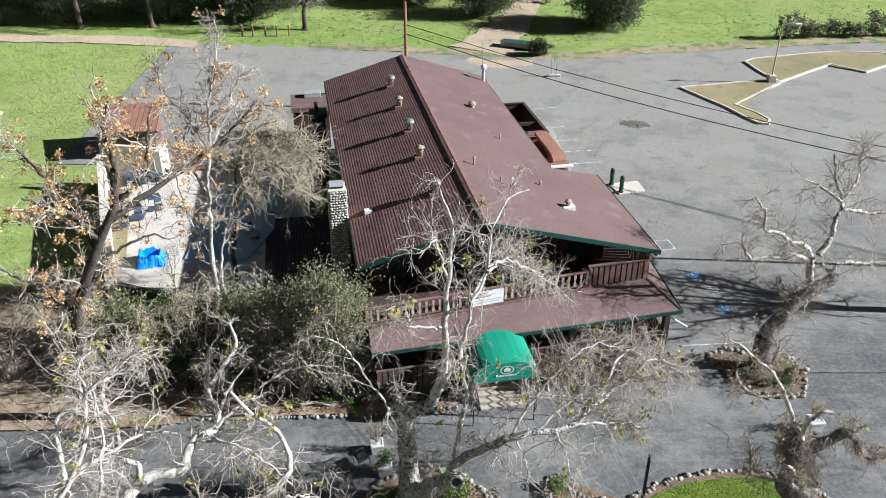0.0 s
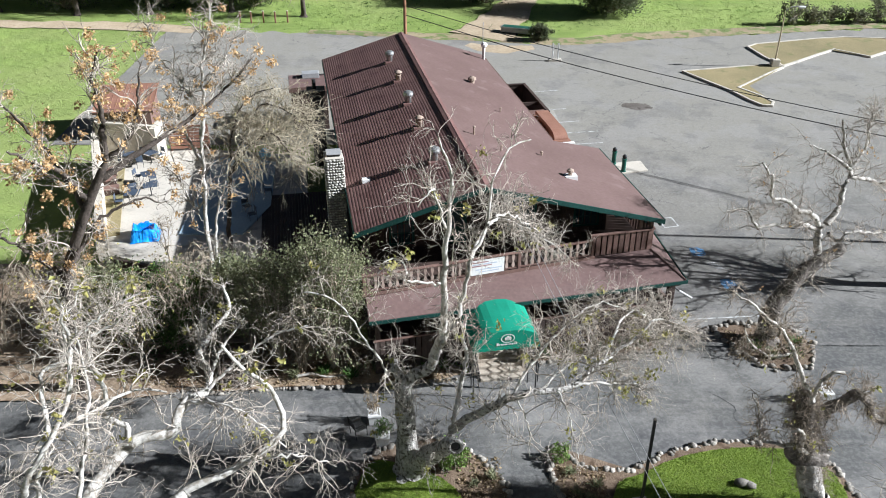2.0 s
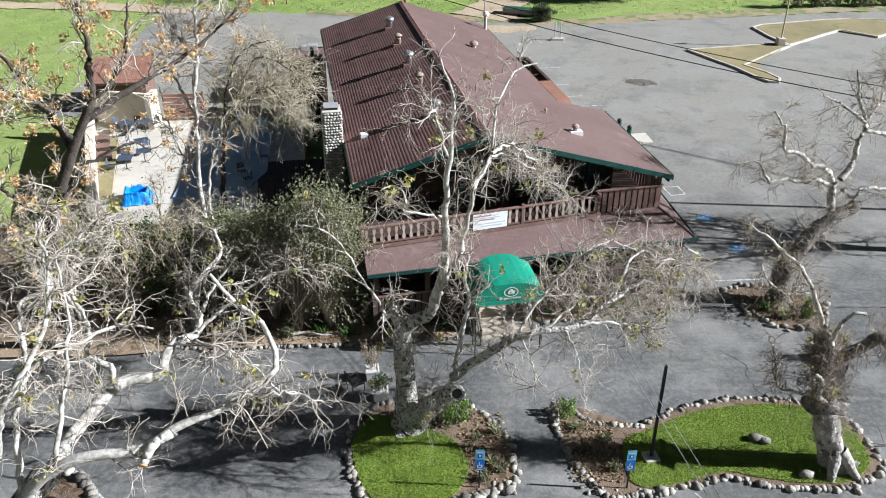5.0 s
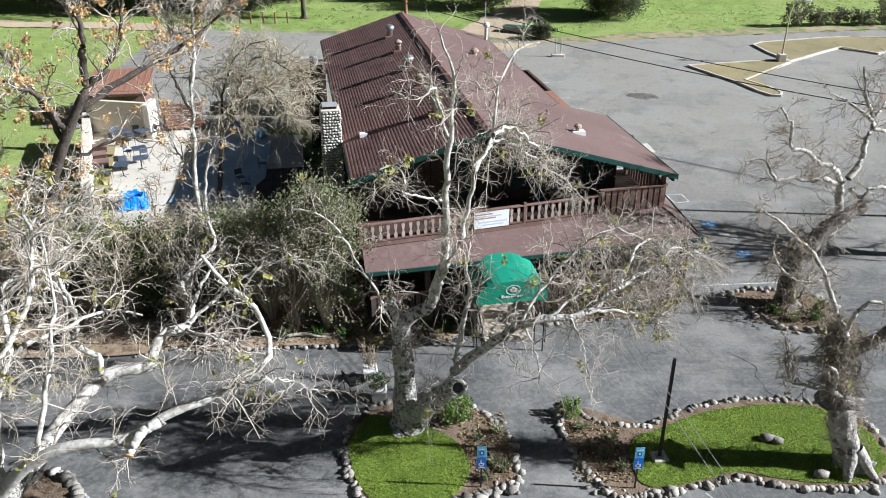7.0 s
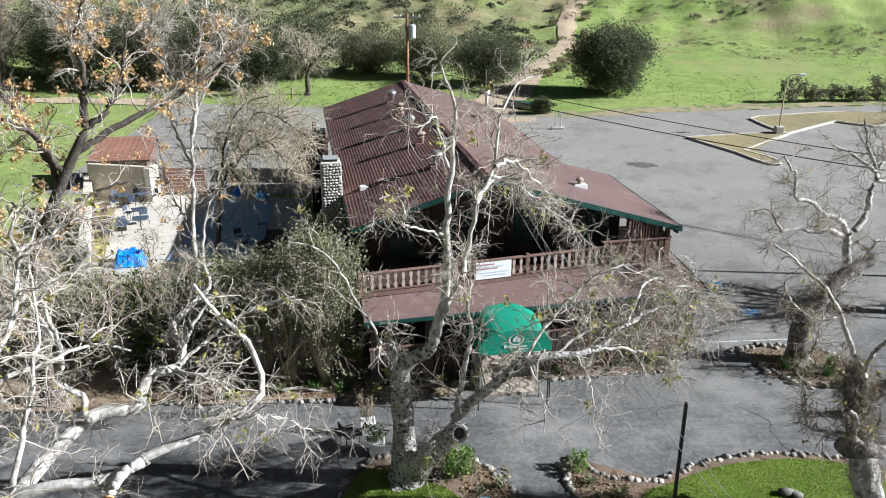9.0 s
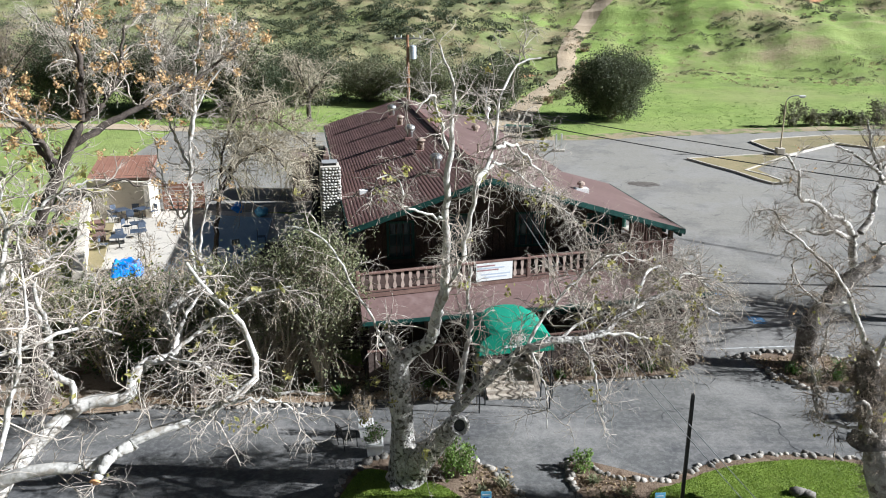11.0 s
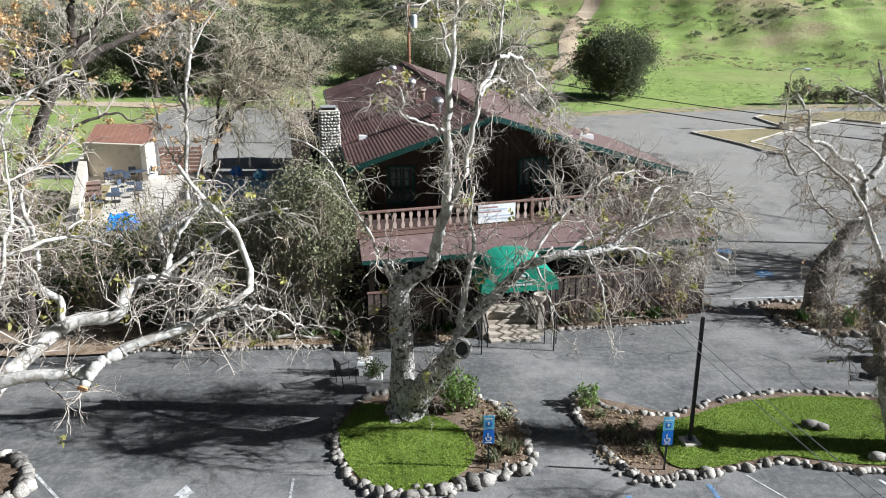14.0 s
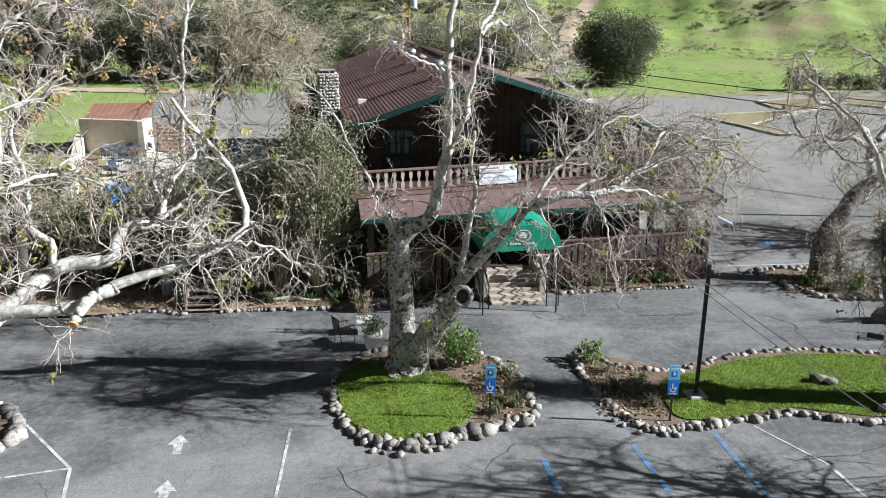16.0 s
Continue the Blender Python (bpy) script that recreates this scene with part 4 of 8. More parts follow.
def limb_path(pts, r0, r1, K, rng, wob=0.03):
    p = smooth_line(pts, K)
    p[1:-1] += rng.normal(0, wob, (K - 2, 3))
    jit = rng.uniform(0.9, 1.12, K)
    if r0 > 0.08:
        jit = np.interp(np.arange(K), np.linspace(0, K, 8), rng.uniform(0.94, 1.07, 8))
        if r0 > 0.2:
            p = smooth_line(pts, K) + np.outer(np.sin(np.linspace(0, 7, K)), (0.02, 0.02, 0))
    r = np.linspace(r0, r1, K) * jit
    return p, r


def tree(name, label, at, limbs, bark, twigmat, seed=1, per_m=3.5, l1=(0.8, 2.2), l2=(0.4, 1.2), l3=(0.2, 0.6), n2=6, n3=6, rad=(0.03, 0.014, 0.007),
         fall=-0.05, up=0.2, trunk_bark=None, n_trunk=1, leaf=None, nleaf=0, lsize=0.12, clump=1, group="", wig=0.28, skip=1, thin=4, category="tree", knots=0):
    """A tree with a trunk and limbs along given lines, and three orders of shoots."""
    rng = np.random.default_rng(seed)
    t = thing(name, (0, 0, 0), 0, label, category, group)
    at = Vector((at[0], at[1], zat(at[0], at[1])))
    allP, allR, counts = [], [], []
    for k, (pts, r0, r1, mult, *own) in enumerate(limbs):
        ln = float(np.sum(np.linalg.norm(np.diff(np.array(pts, float), axis=0), axis=1)))
        p, r = limb_path(pts, r0, r1, 40 if r0 > 0.2 else 25, rng, (0.028 + 0.04 * r0) * min(1.0, ln / 3.5))
        if r1 > 0.12:
            r[-2:] *= (0.9, 0.12)
        fat = r0 > 0.25
        if fat and k < n_trunk:
            r[:5] *= np.array([1.75, 1.42, 1.22, 1.1, 1.04])
        ob = tubes("trunk" if k < n_trunk else "limb", p[None], r[None], 20 if r0 > 0.2 else 9, own[0] if own else (trunk_bark or bark) if k < n_trunk else bark, t)
        if r0 > 0.2:
            # fluted, lumpy wood
            for v in ob.data.vertices:
                c = v.co.copy()
                j = int(np.argmin(np.sum((p - np.array(c)) ** 2, axis=1)))
                out_ = c - Vector(p[j])
                if out_.length > 1e-4:
                    v.co = c + out_.normalized() * r[j] * (0.26 * noise.noise(Vector((c.x * 2.6, c.y * 2.6, c.z * 0.45))) + 0.07 * noise.noise(Vector((c.x * 7, c.y * 7, c.z * 3))))
        if knots and k < n_trunk:
            for q in range(knots):
                j = rng.integers(6, 22)
                bm = bmesh.new(); bmesh.ops.create_icosphere(bm, subdivisions=2, radius=1)
                for v in bm.verts:
                    v.co *= r[j] * (0.36 + 0.25 * noise.noise(v.co * 1.7 + Vector((q * 3, k, 0))))
                a = rng.uniform(0, 6.28)
                bmesh.ops.translate(bm, vec=Vector(p[j]) + Vector((math.cos(a), math.sin(a), 0)) * r[j] * 0.8, verts=bm.verts)
                part("burl", bm, trunk_bark or bark, t, "", True)
        if mult > 0:
            allP.append((p, r, max(1, int(ln * per_m * mult))))
    A1, B1 = [], []
    for p, r, n in allP:
        q, s = sprout(p[None], r[None], n, l1, 8, rad[0], rng, 0.8, up, fall * 0.5, wig, 0.15)
        A1.append(q); B1.append(s)
    A1, B1 = np.concatenate(A1), np.concatenate(B1)
    A2, B2 = sprout(A1, B1, n2, l2, 6, rad[1] * 1.25, rng, 0.7, up * 0.5, fall, wig, 0.2)
    A3, B3 = sprout(A2, B2, max(2, round(n3 * 0.65)), l3, 4, rad[2] * 1.35, rng, 0.6, 0.0, fall * 1.5, wig * 1.1, 0.25)
    tubes("branchwork", A1, B1, 5, twigmat, t, "", True)
    tubes("twig_mass", A2, B2, thin, twigmat, t, "", True)
    tubes("fine_twig_mass", A3, B3, 3, TWIG_FINE if twigmat is TWIG else twigmat, t, "", True)
    if leaf:
        tips = A3[rng.integers(0, len(A3), nleaf // clump), -1]
        pts = np.repeat(tips, clump, axis=0) + rng.normal(0, 0.09 if clump > 1 else 0.02, (len(tips) * clump, 3))
        leaves("foliage", pts, lsize, leaf, t, rng)
    for o in t.children:
        o.matrix_parent_inverse = Matrix.Translation(-at)
    t.location = at
    return t


def shrub(name, label, at, size, leafmat, nleaf, lsize, seed, twigmat=None, stems=7, clumps=40, group="", category="shrub", bare=0.0, droop=0.0, lift=0.0):
    """An evergreen bush: stems from the ground and leaves in uneven clumps with gaps."""
    rng = np.random.default_rng(seed)
    t = thing(name, (at[0], at[1], zat(at[0], at[1])), 0, label, category, group)
    rx, ry, h = size
    c = rng.normal(size=(clumps, 3)); c /= np.linalg.norm(c, axis=1, keepdims=True)
    c *= rng.uniform(0.45, 1.0, (clumps, 1)) * np.array([rx, ry, h * 0.5])
    c[:, 2] = np.abs(c[:, 2] + h * 0.52)
    c[:, 2] = h * lift + c[:, 2] * (1 - lift)
    S = np.stack([np.stack([smooth_line([(0, 0, -0.05), tuple(q * np.array([0.35, 0.35, 0.5]) + rng.normal(0, 0.05, 3)), tuple(q)], 7)]) for q in c])[:, 0]
    tubes("stem_mass", S, np.linspace(0.012 + 0.012 * h, 0.008, 7)[None].repeat(clumps, 0), 4, twigmat or TWIG_DARK, t, "", True)
    A, B = sprout(S, np.full(S.shape[:2], 0.012), 6, (0.15 * h, 0.35 * h), 5, 0.006 + 0.002 * h, rng, 0.7, 0.2, droop, 0.25, 0.4)
    tubes("twig_mass", A, B, 3, twigmat or TWIG_DARK, t, "", True)
    n = nleaf // clumps
    pts = np.repeat(c, n, axis=0) + rng.normal(0, 1, (clumps * n, 3)) * np.array([rx, ry, h * 0.6 * (1 - lift)]) * 0.15 * rng.uniform(0.5, 1.3, (clumps * n, 1))
    tip = A[rng.integers(0, len(A), nleaf // 4), -1]
    pts = np.concatenate([pts, tip + rng.normal(0, lsize, tip.shape)])
    pts = pts[pts[:, 2] > 0.03]
    leaves("foliage", pts, lsize, leafmat, t, rng)
    return t



# ---- planted islands, beds, rock borders ----
ROCKS = [stone_mesh(s, f) for s, f in ((1, 0.75), (2, 0.6), (3, 0.8), (4, 0.7), (5, 0.9), (6, 0.65))]
for me in ROCKS:
    me.materials.append(ROCK)


def rock_border(line, sizes, count, label, closed=True, jitter=0.08, seed=1, deep=1):
    """Loose stones set along a line on the ground, one by one."""
    rng = random.Random(seed)
    pts = smooth_line([*line, line[0]] if closed else line, count)
    c = pts.mean(axis=0)
    t = thing("rock_border", (c[0], c[1], zat(*c)), 0, label, "rock border", "rock borders")
    for k, (x, y) in enumerate(pts):
        for d in range(deep):
            s = rng.uniform(*sizes) * (1.25 if rng.random() < 0.15 else 1)
            px, py = x + rng.gauss(0, jitter), y + rng.gauss(0, jitter)
            o = new("rock", rng.choice(ROCKS))
            o.parent = t
            o.location = (px - c[0], py - c[1], zat(px, py) - zat(*c) + s * 0.33)
            o.rotation_euler = (rng.uniform(-.3, .3), rng.uniform(-.3, .3), rng.uniform(0, 6.3))
            o.scale = (s * rng.uniform(0.85, 1.3), s * rng.uniform(0.8, 1.1), s)
    return t


ISL1 = [(-3.4, 21.1), (-2.9, 19.5), (-2.0, 18.3), (-1.0, 18.05), (0.0, 18.4), (1.3, 19.0), (2.4, 19.5), (2.5, 21.2), (2.0, 22.3), (1.3, 23.1), (0.5, 23.8), (-1.2, 23.9), (-2.7, 23.1), (-3.3, 22.0)]
ISL2 = [(4.1, 23.1), (4.3, 21.4), (4.9, 19.8), (5.6, 18.95), (7.0, 19.15), (8.4, 19.45), (9.7, 19.85), (11.0, 19.5), (12.4, 19.35), (13.8, 19.4), (15.1, 20.3), (15.3, 21.4), (15.1, 22.7), (14.4, 23.6), (13.2, 23.9), (11.4, 24.0), (9.2, 23.5), (7.5, 22.6), (6.3, 22.4), (5.2, 22.8), (4.6, 23.6)]
ISL3 = [(13.0, 31.9), (13.4, 30.9), (14.0, 29.8), (14.7, 29.0), (15.7, 28.7), (16.8, 29.1), (17.4, 30.4), (17.0, 31.8), (15.8, 32.2), (14.4, 32.2)]
patch("planting_bed", ISL1, 0.06, DIRT, "brown soil of the planted tree island", "soil", fine=5)
patch("planting_bed", ISL2, 0.06, DIRT, "brown soil of the long planted island", "soil", fine=5)
patch("planting_bed", ISL3, 0.07, DIRT, "leaf-strewn soil round the leaning sycamore", "soil", fine=5)
LAWN1 = [(-3.25, 21.3), (-2.8, 19.65), (-1.95, 18.5), (-0.9, 18.3), (0.2, 18.8), (0.9, 20.0), (0.6, 21.2), (-0.2, 22.0), (-1.6, 22.6), (-2.7, 22.7)]
LAWN2 = [(6.3, 21.0), (6.4, 19.6), (7.2, 19.4), (8.4, 19.7), (9.7, 20.1), (11.0, 19.8), (12.4, 19.6), (13.8, 19.7), (14.8, 20.5), (15.0, 21.5), (14.8, 22.6), (14.1, 23.3), (13.2, 23.6), (11.4, 23.6), (9.3, 23.1), (7.6, 22.2), (6.7, 21.8)]
patch("lawn", LAWN1, 0.09, LAWN, "short bright green lawn under the sycamore", "lawn", fine=6, edge=0.02)
patch("lawn", LAWN2, 0.09, LAWN, "short bright green lawn of the long island", "lawn", fine=6, edge=0.02)
rock_border(ISL1[:4], (0.10, 0.17), 40, "rounded grey river stones edging the lawn island", False, 0.04, 1)
rock_border(ISL1[2:6], (0.15, 0.25), 17, "large rounded grey boulders edging the lawn island", False, 0.05, 14)
rock_border(ISL1[4:8], (0.10, 0.18), 34, "rounded grey river stones edging the island", False, 0.06, 15)
rock_border(ISL1[2:7], (0.07, 0.15), 70, "small loose stones along the island's edge", False, 0.18, 2)
rock_border(ISL1[7:] + ISL1[:1], (0.09, 0.17), 46, "mixed tan stones behind the tree island", False, 0.07, 3)
rock_border(ISL2[:10], (0.09, 0.16), 92, "tan stones edging the long island's near side", False, 0.05, 4)
rock_border(ISL2[9:] + ISL2[:1], (0.09, 0.17), 100, "tan stones edging the long island's far side", False, 0.07, 5)
rock_border(ISL2[2:5], (0.07, 0.13), 24, "small stones at the island's tip", False, 0.16, 12)
rock_border(ISL3, (0.11, 0.2), 52, "stones ringing the leaning sycamore", True, 0.09, 6)

BED_L = [(-30, 26.2), (-20, 26.4), (-12.7, 26.7), (-11.1, 27.3), (-9.1, 27.0), (-7.5, 27.3), (-4.8, 27.35), (-2.7, 27.5), (0.8, 27.9), (0.6, 29.0), (-3.5, 30.5), (-8, 33.5), (-18, 37.3), (-30, 37)]
patch("planting_bed", BED_L, 0.10, BEDSOIL, "brown leaf-littered bed beside the lodge", "soil", fine=4, rings=10)
BED_R = [(4.2, 29.2), (4.7, 29.2), (7.0, 29.65), (9.4, 30.05), (10.0, 30.4), (9.8, 30.9), (7, 30.7), (4.2, 30.1)]
patch("planting_bed", BED_R, 0.10, DIRT, "brown planting bed along the porch front", "soil", fine=4)
rock_border([(-12.4, 26.7), (-11.1, 27.25), (-9.6, 27.0)], (0.07, 0.13), 22, "small stones edging the side bed", False, 0.05, 7)
rock_border([(-8.3, 27.1), (-7.5, 27.25), (-4.8, 27.3), (-2.7, 27.45), (0.6, 27.75)], (0.07, 0.13), 66, "small pale stones edging the front bed", False, 0.04, 8)
rock_border([(4.3, 29.1), (7.0, 29.6), (9.9, 30.05)], (0.06, 0.11), 52, "small stones edging the porch bed", False, 0.04, 9)
patch("planting_bed", [(-14, 20.3), (-12.6, 20.0), (-11.6, 19.2), (-11.3, 17.9), (-12.2, 17.4), (-14, 17.5)], 0.07, DIRT, "soil at the forecourt's corner", "soil", fine=4)
rock_border([(-12.7, 20.0), (-12.0, 19.5), (-11.6, 19.1), (-11.35, 18.3), (-11.6, 17.8)], (0.16, 0.3), 14, "large pale boulders at the forecourt's corner", False, 0.05, 10)
for k, (x, y, s) in enumerate(((11.2, 21.7, 0.24), (11.5, 21.55, 0.2), (12.35, 19.9, 0.22))):
    o = tagged(new("garden_rock", ROCKS[k]), "tan garden rock on the lawn", "rock", "garden rocks")
    o.location = (x, y, zat(x, y) + 0.18); o.scale = (s * 1.3, s, s)


def blades(name, outline, n, h, seed, label):
    """Grass blades inside an outline."""
    rng = np.random.default_rng(seed)
    o = smooth_line([*outline, outline[0]], 120)
    lo, hi = o.min(axis=0), o.max(axis=0)
    p = rng.uniform(lo, hi, (n * 2, 2))
    ins = np.zeros(len(p), bool)
    for a, b in zip(o, np.roll(o, -1, axis=0)):
        c = (a[1] > p[:, 1]) != (b[1] > p[:, 1])
        ins ^= c & (p[:, 0] < (b[0] - a[0]) * (p[:, 1] - a[1]) / (b[1] - a[1] + 1e-12) + a[0])
    p = p[ins][:n]
    m = len(p)
    z = lay(p[:, 0], p[:, 1]) + 0.085
    th = rng.uniform(0, 6.28, m); hh = h * rng.uniform(0.5, 1.4, m); w = 0.012
    d = np.stack([np.cos(th), np.sin(th)], 1)
    A = np.column_stack([p - d * w, z]); B = np.column_stack([p + d * w, z])
    C = np.column_stack([p + rng.normal(0, 0.03, (m, 2)), z + hh])
    V = np.stack([A, B, C], 1).reshape(-1, 3)
    return tagged(raw(name, V, np.arange(3 * m).reshape(-1, 3), BLADE), label, "grass", kind="stuff")


blades("grass", LAWN1, 24000, 0.042, 1, "short green grass blades on the island lawn")
blades("grass", LAWN2, 48000, 0.042, 2, "short green grass blades on the long lawn")


# ---- forecourt things ----
def paint(name, a, b, width, material, label, lift=0.012):
    a, b = np.array(a, float), np.array(b, float)
    d = (b - a) / np.linalg.norm(b - a)
    n = np.array([-d[1], d[0]]) * width / 2
    k = max(2, int(np.linalg.norm(b - a) / 1.0))
    V, F = [], []
    for i in range(k + 1):
        p = a + (b - a) * i / k
        for s in (-1, 1):
            q = p + n * s
            V.append((q[0], q[1], zat(*q) + lift))
    F = [(2 * i, 2 * i + 2, 2 * i + 3, 2 * i + 1) for i in range(k)]
    ob = raw(name, V, F, material)
    bm = bmesh.new(); bm.from_mesh(ob.data)
    if bm.faces and sum(f.normal.z for f in bm.faces) < 0:
        bmesh.ops.reverse_faces(bm, faces=bm.faces)
    bm.to_mesh(ob.data); bm.free()
    return tagged(ob, label, "road marking", "road markings", "structure")


def arrow(x, y, turn):
    bm = bmesh.new()
    m = Matrix.Translation((x, y, 0)) @ Matrix.Rotation(turn, 4, "Z")
    vs = [bm.verts.new(m @ Vector((px, py, 0))) for px, py in ((-0.1, -0.55), (0.1, -0.55), (0.12, -0.05), (0.28, -0.05), (0, 0.42), (-0.28, -0.05), (-0.12, -0.05))]
    for v in vs:
        v.co.z = zat(v.co.x, v.co.y) + 0.012
    bm.faces.new((vs[0], vs[1], vs[2], vs[6])); bm.faces.new((vs[2], vs[3], vs[4], vs[5], vs[6]))
    tagged(link("painted_arrow", bm, PAINT_WHITE), "faded white painted arrow on asphalt", "road marking", "road markings", "structure")


arrow(-6.95, 18.2, 0.2); arrow(-6.6, 16.1, 0.15)
paint("painted_line", (-4.16, 18.9), (-3.9, 15.5), 0.075, PAINT_WHITE, "worn white stall line")
paint("painted_line", (-11.4, 19.1), (-9.25, 17.0), 0.08, PAINT_WHITE, "worn white kerb line")
paint("painted_line", (-9.25, 17.0), (-8.8, 15.6), 0.09, PAINT_WHITE, "worn white kerb line")
paint("painted_line", (-9.3, 17.0), (-11.4, 16.4), 0.07, PAINT_WHITE, "thin worn white line")
paint("painted_line", (7.2, 18.75), (7.7, 15.2), 0.13, PAINT_BLUE, "faded blue accessible stall line")
paint("painted_line", (8.4, 19.2), (9.55, 17.4), 0.05, PAINT_WHITE, "thin worn white stall line")
paint("painted_line", (9.55, 17.4), (10.0, 15.2), 0.10, PAINT_WHITE, "white stall line")
paint("painted_line", (12.0, 19.0), (13.0, 16.2), 0.10, PAINT_WHITE, "white stall line")
paint("painted_line", (2.5, 17.5), (2.75, 15.8), 0.14, PAINT_BLUE, "faded blue accessible stall line")
paint("painted_line", (4.9, 18.2), (5.4, 15.6), 0.14, PAINT_BLUE, "faded blue accessible stall line")
# cracks in the asphalt
rngc = random.Random(5)
TAR = mat("crack_tar", (0.035, 0.035, 0.035), (0.06, 0.06, 0.06), big=2, fine=20, bump=0.2)
for x, y, a, n in ((10.2, 29.5, -0.6, 24), (11.6, 27.2, -0.9, 14), (3.2, 27.0, -1.5, 18), (6.4, 28.2, -1.2, 16), (-9.0, 24.6, 0.1, 18), (8.6, 17.6, -0.3, 16), (-2.6, 17.0, -1.1, 10), (-6.5, 22.0, 0.3, 10), (1.0, 17.0, 1.2, 7), (-3.0, 16.6, 0.4, 7), (8.2, 26.5, 1.4, 7)):
    V, F = [], []
    for i in range(n):
        w = 0.006 + 0.011 * rngc.random()
        d = (math.cos(a), math.sin(a))
        for s in (-1, 1):
            V.append((x - d[1] * w * s, y + d[0] * w * s, zat(x, y) + 0.008))
        x += d[0] * 0.26; y += d[1] * 0.26
        a += rngc.uniform(-0.7, 0.7)
    F = [(2 * i, 2 * i + 1, 2 * i + 3, 2 * i + 2) for i in range(n - 1)]
    tagged(raw("asphalt_crack", V, F, TAR), "dark ragged crack in the asphalt", "crack", "asphalt cracks", "structure")


def access_sign(x, y, turn):
    t = thing("parking_sign", (x, y, zat(x, y)), turn, "blue accessible-parking sign on a dark steel post", "sign", "accessible parking signs")
    part("post", box(-0.025, 0.025, -0.02, 0.02, -0.1, 1.72), BLACK, t)
    up_ = part("upper_plate", box(-0.15, 0.15, -0.032, -0.022, 1.32, 1.74, None, None, 0.004), SIGNPALE, t, "pale blue plate with dark square and bars")
    lo_ = part("lower_plate", box(-0.15, 0.15, -0.032, -0.022, 0.86, 1.30, None, None, 0.004), SIGNBLUE, t, "blue plate with white wheelchair symbol")
    part("symbol_square", box(-0.075, 0.075, -0.036, -0.0325, 1.40, 1.56), SIGNBLUE, up_)
    part("plain_bar", box(-0.11, 0.11, -0.036, -0.0325, 1.62, 1.65), WHITE, up_)
    part("plain_bar", box(-0.03, 0.03, -0.039, -0.0365, 1.45, 1.53), WHITE, up_)
    bm = bmesh.new()
    for i in range(11):
        a = radians(-200 + i * 24)
        c = Vector((0.0 + 0.075 * math.cos(a), -0.035, 1.03 + 0.075 * math.sin(a)))
        box(c.x - 0.016, c.x + 0.016, -0.036, -0.0325, c.z - 0.016, c.z + 0.016, bm)
    part("wheel", bm, WHITE, lo_)
    bm = box(-0.035, -0.005, -0.036, -0.0325, 1.06, 1.20)
    box(-0.035, 0.06, -0.036, -0.0325, 1.055, 1.08, bm)
    box(0.04, 0.065, -0.036, -0.0325, 0.97, 1.06, bm)
    part("figure", bm, WHITE, lo_)
    part("plain_bar", box(-0.10, 0.10, -0.036, -0.0325, 0.89, 0.91), WHITE, lo_)
    for z in (1.70, 1.36, 1.26, 0.90):
        part("bolt", rod((0, -0.033, z), (0, -0.042, z), 0.009), GALV, t)


access_sign(1.22, 19.35, 2); access_sign(6.15, 19.35, 4)

pole = thing("steel_pole", (7.27, 20.75, 0.06), 0, "plain dark steel pole on a square pale footing", "pole")
part("shaft", box(-0.05, 0.05, -0.05, 0.05, 0.0, 4.05, None, None, 0.012), BLACK, pole)
part("base_plate", box(-0.13, 0.13, -0.13, 0.13, 0.12, 0.14), GREYMETAL, pole)
part("footing", box(-0.26, 0.26, -0.26, 0.26, -0.05, 0.12, None, Matrix.Rotation(0.15, 4, "Z"), 0.02), CONCRETE, pole)
for a, b in ((-.1, -.1), (.1, -.1), (.1, .1), (-.1, .1)):
    part("bolt", cyl(0.014, 0.014, 0.14, 0.18, 6, None, Matrix.Translation((a, b, 0))), GALV, pole)


